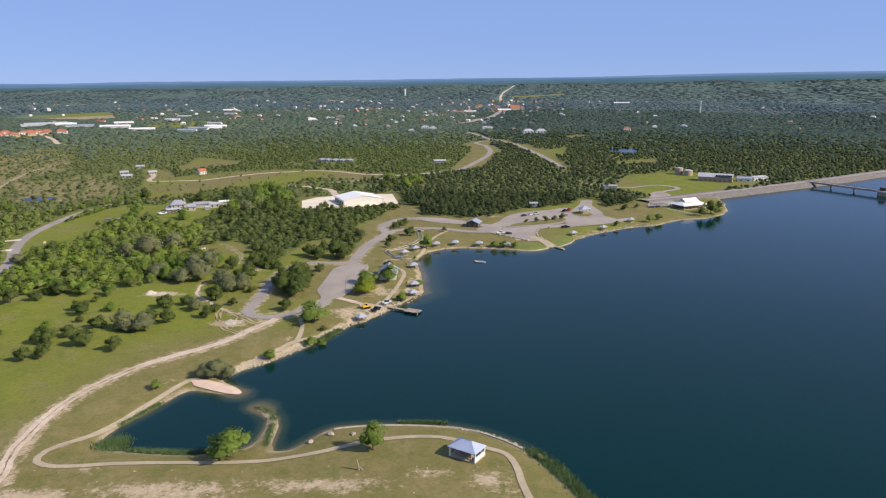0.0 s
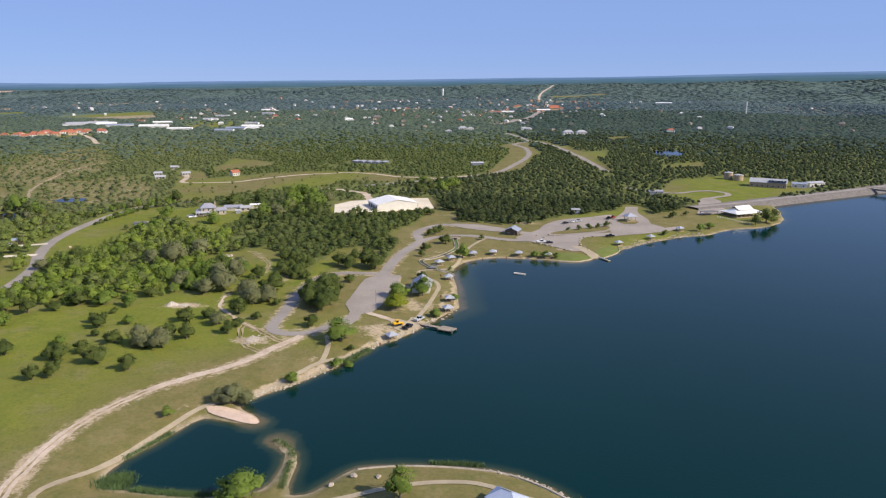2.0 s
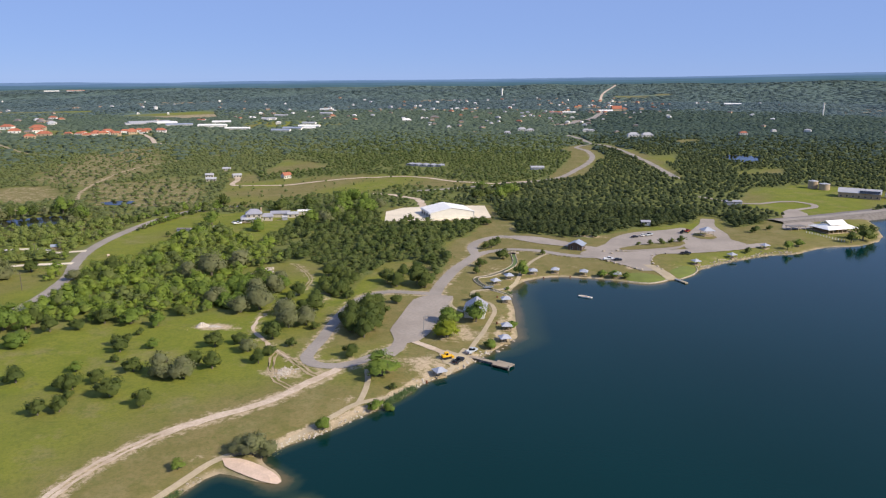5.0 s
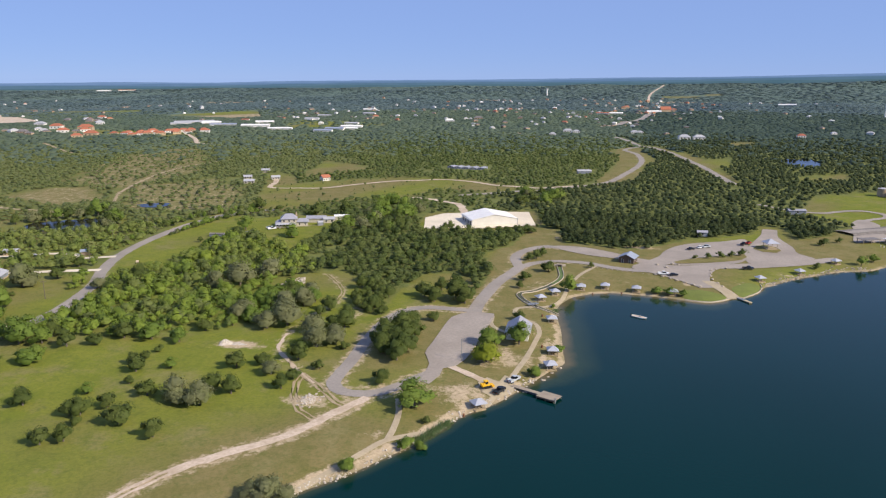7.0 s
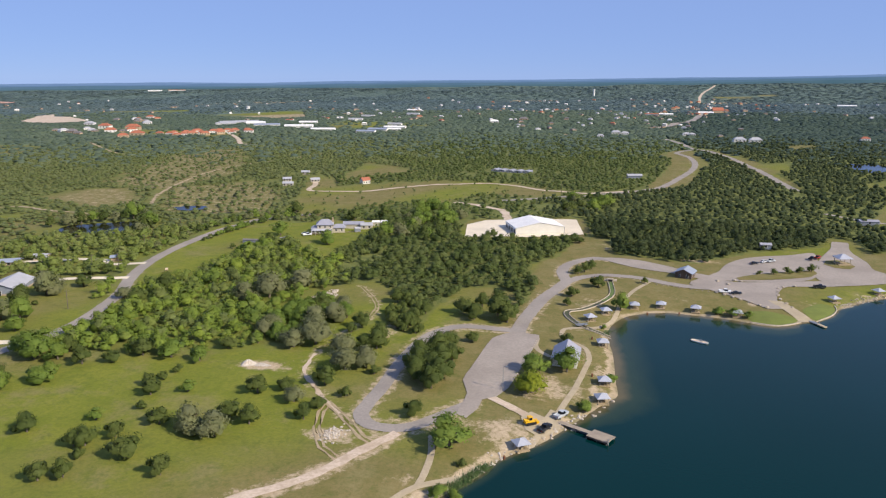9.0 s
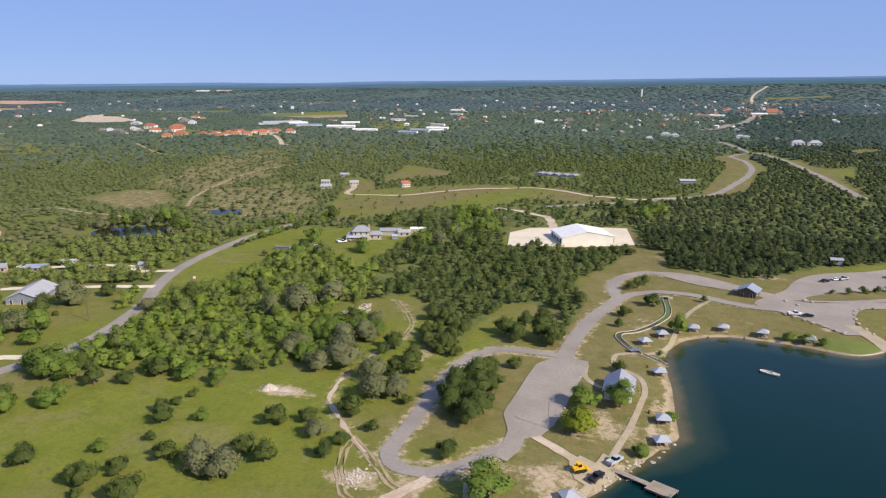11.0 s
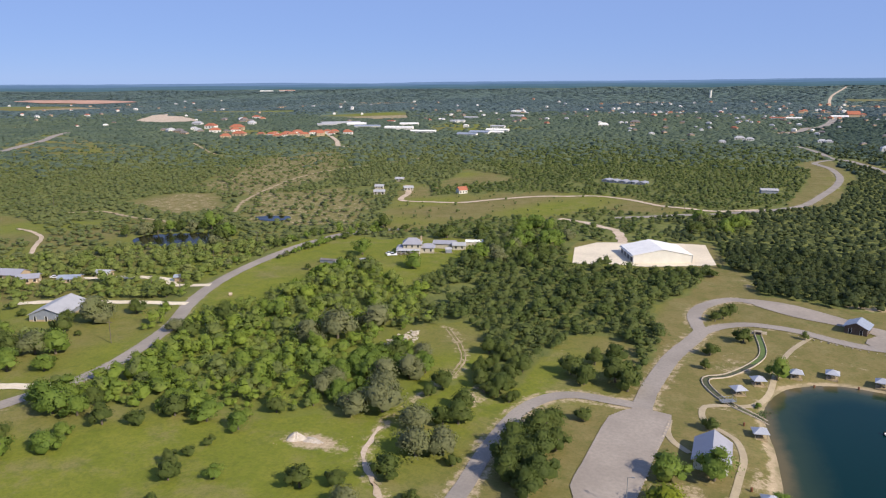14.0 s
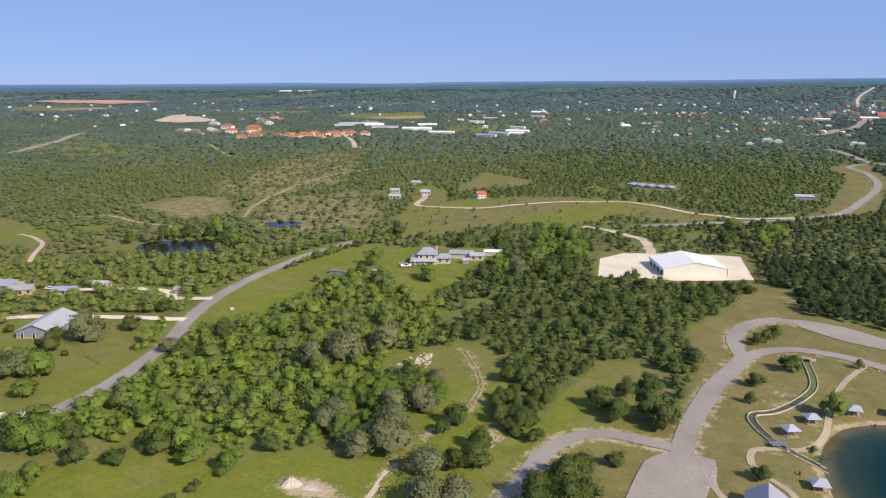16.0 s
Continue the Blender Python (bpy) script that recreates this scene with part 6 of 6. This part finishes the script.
def heap(name, x, y, rx, ry, tall, material, label, seed):
    """An uneven dumped heap."""
    g, s, n = random.Random(seed), Shape(), 22
    z = ground_at(x, y)
    v = []
    for k in range(7):
        t = k / 7
        for i in range(n):
            a = 2 * math.pi * i / n
            d = (1 - t) * (1 + 0.18 * math.sin(3 * a + seed) + g.uniform(-0.09, 0.09))
            v.append((x + rx * d * math.cos(a), y + ry * d * math.sin(a), z - 0.1 + tall * (1 - (1 - t) ** 1.3) * g.uniform(0.86, 1.1)))
    f = [(k * n + i, k * n + (i + 1) % n, (k + 1) * n + (i + 1) % n, (k + 1) * n + i) for k in range(6) for i in range(n)] + [tuple(range(6 * n, 7 * n))]
    me = s.add(v, f).mesh(name)
    me.materials.append(material)
    return tagged(new(name, me), label, "pile")


heap("dumped_soil", -136, 325, 2.9, 2.5, 1.9, FRESH_STONE, "pale heap of dumped limestone soil", 1)
heap("dumped_soil", -131, 325.5, 3.4, 1.8, 0.7, FRESH_STONE, "low spread of pale limestone soil", 2)
stones("soil_clods", along([(-139, 323), (-130, 324.5), (-122, 329)], 60, 1.4, 0.15, 0.45, 11), "clods of pale soil round the heap", "clods", SOIL)

# ---- reeds ----
def reeds(name, points, n, spread, tall, seed, label):
    r, line = np.random.RandomState(seed), smooth(points, 0.7)
    p = line[r.randint(len(line), size=n)] + r.normal(size=(n, 2)) * spread
    z = np.maximum(height(p[:, 0], p[:, 1]), -0.3)
    a, h, w = r.uniform(0, np.pi, n), tall * r.uniform(0.5, 1.2, n), r.uniform(0.05, 0.13, n)
    d = np.stack([np.cos(a) * w, np.sin(a) * w], 1)
    tip = p + r.normal(size=(n, 2)) * 0.25 * tall
    v = np.stack([np.c_[p - d, z], np.c_[p + d, z], np.c_[tip, z + h]], 1).reshape(-1, 3)
    return tagged(new(name, raw_mesh(name, v, np.arange(3 * n).reshape(-1, 3), REED)), label, "reeds", kind="stuff")


reeds("reeds", [(-94, 184.8), (-92, 188), (-90.5, 184.5)], 4200, 1.4, 1.3, 1, "tall green reeds at the pond's end")
reeds("reeds", [(-86, 182.8), (-78, 182), (-70, 181.4), (-61, 182.4)], 5200, 0.7, 1.0, 2, "green reeds along the pond's edge")
reeds("reeds", [(-95.6, 197.5), (-92, 205), (-88.8, 212)], 900, 0.5, 0.7, 3, "low green reeds along the pond's edge")
reeds("reeds", [(24.5, 182), (28.8, 174.5), (33.2, 164), (37, 155)], 6500, 1.1, 1.4, 4, "tall green reeds beside the point")
reeds("reeds", [(-12.5, 199.3), (-6, 199.6), (0.5, 199)], 1500, 0.45, 1.2, 5, "thin reeds standing off the shore")
reeds("reeds", [(-50.5, 200.5), (-52, 205), (-55.5, 208.5), (-58, 209.5)], 420, 0.7, 0.7, 6, "green reeds on the curled spit")
reeds("reeds", [(-49.3, 185), (-50, 192), (-50.2, 198)], 800, 0.5, 0.5, 7, "green reeds on the curled spit")
reeds("reeds", [(-48.5, 268), (-44.5, 275.5), (-41.5, 281)], 1800, 0.8, 1.0, 8, "green reeds along the lake shore")
reeds("reeds", [(-12.5, 399), (-16, 392)], 500, 0.9, 0.6, 9, "low reeds at the creek's mouth")


# ---- ranch houses and the town ----
def hipped(name, label, category, m, wings, wall, roof, group=""):
    """A house of several hip-roofed wings. wings: x0, x1, y0, y1, eave, peak, ridge length."""
    b = thing(name, label, category, group, m)
    for x0, x1, y0, y1, eave, peak, ridge_length in wings:
        w = part("wall", Shape().box(x0, x1, y0, y1, -0.4, eave), wall, b)
        part("roof", Shape().hip(x0 - 0.7, x1 + 0.7, y0 - 0.7, y1 + 0.7, eave + 0.05, peak, ridge_length, 0.16), roof, b)
        n = max(2, int((x1 - x0) / 2.6))
        for level in range(2 if eave > 4.5 else 1):
            for k in range(n):
                px = x0 + (x1 - x0) * (k + 0.5) / n
                for py in (y0 - 0.02, y1 + 0.02):
                    opening("window", w, px, py, 0.9 + 2.8 * level, 1.1, 1.3, 0)
    return b


RANCH_WALL = surface("weathered_cream_siding", (0.50, 0.45, 0.36), (0.42, 0.38, 0.30), 0.8)
ranch = hipped("ranch_house", "two-storey cream ranch house with pale grey hipped metal roofs", "house", put(-199, 540, 22),
               ((-5.0, 5.0, -4.0, 4.5, 5.6, 8.6, 4.5), (-8.5, -5.02, -3.6, 3.0, 3.0, 4.8, 1.0), (5.02, 12.5, -1.8, 4.6, 3.0, 5.0, 4.0)), RANCH_WALL, ROOF_LAVENDER)
part("porch_roof", Shape().hip(-9, 4.6, -8.0, -4.1, 2.7, 3.5, 9), ROOF_GREY, ranch)
part("deck", Shape().box(-9, 4.6, -7.8, -4.1, 0.5, 0.7), WOOD, ranch)
for x in np.linspace(-8.7, 4.3, 6):
    part("porch_post", Shape().box(x - 0.1, x + 0.1, -7.7, -7.5, -0.3, 2.7), WHITE_WALL, ranch)
part("deck_rail", Shape().box(-8.9, 4.5, -7.72, -7.62, 1.5, 1.6), WHITE_WALL, ranch)
part("chimney", Shape().box(4.6, 5.5, 1.6, 2.5, 2.5, 9.2), TAN_WALL, ranch)
gabled("shed", "long shed with a lavender-grey metal roof", "shed", put(-187, 560, 14), 13, 7, 2.9, 4.2, RANCH_WALL, ROOF_LAVENDER, 0.5, 0, 1, "", 3)
gabled("shed", "cream shed with a grey metal roof", "shed", put(-177.5, 559, 20), 7.5, 6, 2.7, 3.9, RANCH_WALL, ROOF_GREY, 0.4, 2, 1)
gabled("shed", "open cream shed behind the ranch yard", "shed", put(-172, 570, 20), 10, 4.5, 2.6, 3.4, RANCH_WALL, ROOF_WHITE, 0.3, 0, 1)
low_yard = thing("yard_fence", "low pale timber fence across the ranch yard", "fence")
for k in range(9):
    x, y = -191 + 1.9 * k, 539 + 0.9 * k
    part("post", Shape().tube(x, y, ground_at(x, y) - 0.2, ground_at(x, y) + 1.15, 0.08, 0.08, 6), WOOD, low_yard)
for h in (0.5, 0.95):
    part("rail", Shape().limb((-191, 539, ground_at(-191, 539) + h), (-175.8, 546.2, ground_at(-175.8, 546.2) + h), 0.05, 0.05), WOOD, low_yard)
gabled("shed", "small grey metal garden shed", "shed", put(-180, 548.5, 30), 3.6, 3, 2.2, 3.0, GREY_WALL, ROOF_GREY, 0.2, 0, 1)
gabled("shed", "small grey shed in the meadow", "shed", put(-213, 508, 60), 6, 3.5, 2.1, 2.7, GREY_WALL, ROOF_LAVENDER, 0.2, 0, 1)
gabled("shed", "low grey shed in the meadow", "shed", put(-231, 500.5, 5), 9, 3, 1.6, 2.1, GREY_WALL, ROOF_DARK, 0.2, 0, 1)
gabled("house", "tan house with a blue-grey metal roof", "house", put(-363, 413, 15), 15, 9, 3.0, 4.9, TAN_WALL, ROOF_LAVENDER, 0.6, 4, 1)
gabled("house", "low house wing with a blue-grey metal roof", "house", put(-348, 411, 40), 10, 7, 2.8, 4.2, TAN_WALL, ROOF_LAVENDER, 0.5, 3, 1)
gabled("house", "low house with a blue-grey metal roof", "house", put(-329, 419, 30), 10, 6.5, 2.4, 3.6, TAN_WALL, ROOF_BLUE, 0.5, 3, 1)
gabled("house", "pale-roofed house among trees", "house", put(-321.5, 433, 20), 7, 5.5, 2.3, 3.4, TAN_WALL, ROOF_GREY, 0.5, 3, 1)
gabled("house", "white farmhouse with a pale roof", "house", put(-331, 755, 20), 7.5, 5.6, 2.7, 4.0, RANCH_WALL, ROOF_GREY, 0.6, 3, 1)
gabled("house", "white farmhouse with a pale roof", "house", put(-316, 726, 20), 9.0, 5.8, 2.7, 4.0, RANCH_WALL, ROOF_GREY, 0.6, 3, 1)
gabled("house", "small white barn with a pale roof", "barn", put(-335, 806, 10), 8.0, 5.0, 2.7, 4.0, RANCH_WALL, ROOF_GREY, 0.5, 2, 1)
gabled("house", "white farmhouse with a pale roof", "house", put(-303, 757, 35), 8.0, 5.6, 2.7, 4.0, RANCH_WALL, ROOF_GREY, 0.6, 3, 1)
gabled("house", "white farmhouse with a terracotta roof", "house", put(-252, 758, 50), 8, 6, 3.6, 5.8, CREAM, ROOF_RED, 0.6, 3, 1)
gabled("shed", "open pale-roofed shed beside the road", "shed", put(-4, 862, 10), 14, 8, 3.0, 4.2, GREY_WALL, ROOF_GREY, 0.5, 0, 1)
gabled("shed", "small roadside kiosk with a blue roof", "shed", put(-280, 441, 30), 5, 3, 2.6, 3.4, TAN_WALL, ROOF_BLUE, 0.6, 0, 1)
for k, (x, y) in enumerate(((-148, 884), (-140, 881), (-131, 879), (-122, 877), (-113, 876))):
    gabled("greenhouse", "long low pale-roofed growing house", "greenhouse", put(x, y, 80), 13, 7, 1.8, 2.5, GREY_WALL, ROOF_LAVENDER, 0.2, 0, 1, "growing houses")
for x, y, w, d in ((70, 545, 6, 3), (150, 640, 12, 6)):
    gabled("shed", "low pale-roofed shed among trees", "shed", put(x, y + 12, 5, 1.0), w, d, 2.4, 3.2, GREY_WALL, ROOF_LAVENDER, 0.4, 1, 1)


def town_house(wall, roof, name, label, m, l, w, h, rise):
    b = thing(name, label, "house", "town houses", m)
    part("wall", Shape().box(-l / 2, l / 2, -w / 2, w / 2, -6, h), wall, b)
    part("roof", Shape().hip(-l / 2 - 0.6, l / 2 + 0.6, -w / 2 - 0.6, w / 2 + 0.6, h, h + rise, l * 0.45), roof, b)
    for k in (-0.3, 0.0, 0.3):
        part("window", Shape().box(l * k - 0.9, l * k + 0.9, -w / 2 - 0.05, -w / 2 + 0.05, h * 0.35, h * 0.75), DARK, b)
    return b


kinds = [town_house(WHITE_WALL, ROOF_RED, "house", "pale house with a terracotta tile roof", put(-1000, 1335, 10), 22, 14, 6, 4.5),
         town_house(TAN_WALL, ROOF_RED, "house", "tan house with a terracotta tile roof", put(-930, 1325, 20), 26, 15, 6.5, 5),
         town_house(WHITE_WALL, ROOF_GREY, "house", "white house with a pale grey roof", put(-1080, 1390, 10), 20, 12, 5, 4),
         town_house(CREAM, ROOF_WHITE, "house", "cream house with a white roof", put(-300, 1700, 10), 20, 12, 5, 3.5),
         town_house(TAN_WALL, ROOF_DARK, "house", "tan house with a dark shingle roof", put(-250, 1800, 10), 20, 13, 5, 4)]
tr = random.Random(12)
RED_HOUSES = [(-921, 1250, 1.15), (-823, 1156, 0.85), (-896, 1276, 1.0), (-821, 1190, 1.05), (-772, 1211, 0.75), (-748, 1195, 0.7), (-745, 1209, 0.75), (-736, 1220, 0.8), (-746, 1254, 0.9), (-714, 1225, 0.75),
              (-719, 1260, 0.85), (-713, 1271, 0.8), (-707, 1287, 0.8), (-694, 1290, 0.75), (-663, 1283, 0.9), (-760, 1240, 0.7), (-730, 1240, 0.7), (-700, 1250, 0.7), (-685, 1262, 0.7), (-675, 1300, 0.7),
              (-730, 1278, 0.65), (-760, 1270, 0.65), (-782, 1236, 0.65), (-800, 1222, 0.6), (-1162, 1700, 1.0), (-1100, 1640, 0.7)]
for k, (x, y, size) in enumerate(RED_HOUSES):
    copy_thing(kinds[k % 2], put(x, y, 36 + tr.uniform(-25, 25), 0.5, size * 0.8))
GREY_HOUSES = [(-1033, 1243), (-1005, 1230), (-996, 1242), (-952, 1204), (-1005, 1292), (-956, 1252), (-980, 1222), (-970, 1262), (-1167, 1585), (-906, 1264), (-1007, 1474), (-1095, 1563), (-1060, 1540), (-1130, 1600),
               (-1150, 1560), (-1050, 1500)]
for k, (x, y) in enumerate(GREY_HOUSES):
    copy_thing(kinds[(4, 2, 4)[k % 3]], put(x, y, 36 + tr.uniform(-40, 40), 0.5, tr.uniform(0.6, 0.85)))
for k in range(190):
    a = radians(tr.choice((-20, -14, -9, -6, -3, 1, 4, 7)) + tr.gauss(0, 2.2))
    d = tr.choice((1650, 1800, 1950, 2150, 2400, 2750, 3200)) + tr.gauss(0, 110)
    copy_thing(kinds[(4, 2, 4, 3, 4, 2, 1)[k % 7]], put(d * math.sin(a), d * math.cos(a) + 60, tr.uniform(0, 180), 2.0, tr.uniform(0.32, 0.56) * (1.0 if d < 2300 else 1.2)))
for k in range(60):
    a, d = radians(tr.uniform(-58, -24)), tr.uniform(1700, 3300)
    copy_thing(kinds[(4, 2, 4, 3, 0)[k % 5]], put(d * math.sin(a), d * math.cos(a) + 60, tr.uniform(0, 180), 2.0, tr.uniform(0.35, 0.6)))
for k in range(22):
    a, d = radians(tr.uniform(8, 32)), tr.uniform(1500, 3200)
    copy_thing(kinds[(4, 3, 4, 2)[k % 4]], put(d * math.sin(a), d * math.cos(a), tr.uniform(0, 180), 2.0, tr.uniform(0.35, 0.6)))
for x, y, size in ((148, 1281, 1.1), (170, 1280, 1.1), (83, 1440, 0.8), (92, 1436, 0.7), (-36, 1491, 1.0), (-20, 1485, 0.8), (-60, 1400, 0.7)):
    copy_thing(kinds[2], put(x, y, 5, 1.5, size * 0.8))
copy_thing(kinds[0], put(340, 1363, 0, 2.0, 0.6))
# long pale sheds and a school on the edge of town
SHEDS = ((-845, 1570, 105, 34, 40, ROOF_GREY), (-766, 1499, 48, 25, 30, ROOF_WHITE), (-827, 1484, 50, 18, 35, ROOF_GREY), (-795, 1717, 22, 14, 10, ROOF_RED), (-700, 1422, 62, 20, 25, ROOF_BLUE), (-627, 1411, 66, 24, 15, ROOF_WHITE),
         (-657, 1520, 46, 20, 20, ROOF_WHITE), (-560, 1371, 56, 14, 12, ROOF_WHITE), (-620, 1694, 40, 18, 10, ROOF_GREY), (-471, 1357, 42, 18, 5, ROOF_BLUE), (-466, 1409, 46, 22, 0, ROOF_BLUE), (-440, 1420, 34, 16, 10, ROOF_WHITE),
         (-452, 1467, 52, 20, 5, ROOF_WHITE), (-483, 1563, 36, 14, 0, ROOF_GREY), (-657, 2290, 52, 22, 5, ROOF_WHITE), (-568, 1980, 40, 18, 0, ROOF_GREY), (-673, 1924, 42, 16, 5, ROOF_GREY), (-790, 1540, 40, 18, 40, ROOF_WHITE),
         (671, 2790, 70, 22, -10, ROOF_WHITE), (77, 2187, 50, 16, 5, ROOF_WHITE), (42, 2166, 44, 14, 0, ROOF_RED), (-2600, 3750, 90, 24, 30, ROOF_WHITE), (-2480, 3780, 110, 26, 30, ROOF_RED))
for x, y, l, w, turn, roof in SHEDS:
    gabled("industrial_shed", "long red-roofed hall at the edge of town" if roof is ROOF_RED else "long pale commercial shed at the edge of town", "warehouse", put(x, y, turn, 0.0), l * 0.8, w * 0.8, 4.2, 5.2 + 0.05 * w, WHITE_WALL, roof, 0.6, 6, 1, "town sheds")
gabled("hall", "large hall with a red roof beside the highway", "building", put(230, 2386, 10), 30, 20, 9, 17, TAN_WALL, ROOF_RED, 1.0, 6, 1)
gabled("hall", "low pale hall beside the highway", "building", put(193, 2330, 5), 40, 14, 5, 7.5, WHITE_WALL, ROOF_WHITE, 1.0, 6, 1)
for x, y, r0, h, label in ((-191, 3753, 4.6, 33, "far pale cylindrical water tower"), (733, 2112, 1.9, 34, "far pale slender water tower")):
    w = thing("water_tower", label, "tower", at=put(x, y))
    part("column", Shape().tube(0, 0, -3, h * 0.8, r0, r0 * 0.9, 16), WHITE_WALL, w)
    part("tank", Shape().tube(0, 0, h * 0.8, h, r0 * 1.15, r0 * 1.15, 16), WHITE_WALL, w)
for outline, mat, lab in (([(-1356, 1500), (-1410, 1590), (-1448, 1649), (-1457, 1715), (-1400, 1650), (-1370, 1668), (-1234, 1569), (-1178, 1490), (-1234, 1454)], CALICHE, "bare pale construction ground"),
                          ([(-2822, 2320), (-2860, 2455), (-2640, 2470), (-2430, 2535), (-2282, 2435), (-2356, 2293), (-2480, 2300), (-2545, 2225)], RED_EARTH, "bare reddish quarry ground")):
    flat_patch("bare_ground", outline, mat, 2.5, lab, "ground", 60)


# ---- poles and small things ----
def utility_pole(m, tall=9.0, label="brown wooden utility pole with a crossarm"):
    p = thing("utility_pole", label, "pole", "utility poles", m)
    part("pole", Shape().tube(0, 0, -0.5, tall, 0.17, 0.11, 8), BARK, p)
    part("crossarm", Shape().box(-1.1, 1.1, -0.06, 0.06, tall - 0.9, tall - 0.75), BARK, p)
    for x in (-1, 0, 1):
        part("insulator", Shape().tube(x, 0, tall - 0.75, tall - 0.55, 0.05, 0.05, 6), STEEL, p)
    return p


first_pole = utility_pole(put(-243, 362, 30))
for x, y, turn in ((-266, 425, 20), (-278, 420, 20), (-518, 569, 10), (-65, 738, 0), (-283, 470, 10), (-292, 520, 10)):
    copy_thing(first_pole, put(x, y, turn))
lamp = thing("street_lamp", "tall grey steel parking-lot lamp post", "lamp", at=put(-45.3, 325.5))
part("pole", Shape().tube(0, 0, -0.2, 8.5, 0.12, 0.07, 10), STEEL, lamp)
part("arm", Shape().limb((0, 0, 8.4), (1.2, 0, 8.6), 0.05, 0.04), STEEL, lamp)
part("lamp_head", Shape().box(0.9, 1.6, -0.15, 0.15, 8.52, 8.68), STEEL, lamp)
post = thing("leaning_post", "broken grey timber post leaning in the grass", "post", at=put(-21.6, 169.2))
part("post", Shape().limb((0, 0, -0.2), (-0.5, 0.2, 2.8), 0.28, 0.2), WOOD, post)
part("brace", Shape().limb((1.0, 0, 0), (-0.1, 0.1, 1.2), 0.14, 0.1), WOOD, post)
bin_first = None
for x, y in ((-38.2, 286.5), (-18, 346), (-20, 383), (1.5, 424.5), (15, 428), (-17.5, 321.5)):
    m = put(x, y, 0, 0.05)
    if bin_first is None:
        bin_first = thing("trash_bin", "rusty brown steel trash barrel", "bin", "trash barrels", m)
        part("barrel", Shape().tube(0, 0, 0, 0.95, 0.32, 0.32, 12), TAN_RUST := surface("rusty_steel", (0.20, 0.08, 0.04), scale=3), bin_first)
        part("lid", Shape().tube(0, 0, 0.95, 1.05, 0.35, 0.3, 12), TAN_RUST, bin_first)
    else:
        copy_thing(bin_first, m)
fence = thing("post_fence", "row of short pale fence posts along the lawn", "fence")
for t in np.linspace(0, 1, 14):
    x, y = 171.5 + 15 * t, 551 - 22 * t
    z = ground_at(x, y)
    part("post", Shape().box(x - 0.2, x + 0.2, y - 0.2, y + 0.2, z - 0.2, z + 1.1), WHITE_WALL, fence)
for x, y, turn in ((-241, 430, 30),):
    bale = thing("hay_bale", "pale round hay bale in the meadow", "bale", at=put(x, y, turn, 0.7))
    part("bale", Shape().limb((-0.7, 0, 0), (0.7, 0, 0), 0.75, 0.75, 14), CALICHE, bale)
flat_patch("mown_lawn", [(44, 424), (52, 421.5), (59, 425), (63, 430), (58, 434), (50, 436), (42, 432)], LAWN := surface("green_lawn", (0.150, 0.178, 0.034), (0.125, 0.145, 0.03), 0.9, scale=0.2, fine=2), 0.08, "bright green mown lawn by the ramp", "lawn", 2)
flat_patch("mown_lawn", [(71, 432), (79, 442.5), (82.5, 451), (78, 455), (70, 447), (67, 440)], LAWN, 0.08, "bright green mown lawn by the ramp", "lawn", 2)
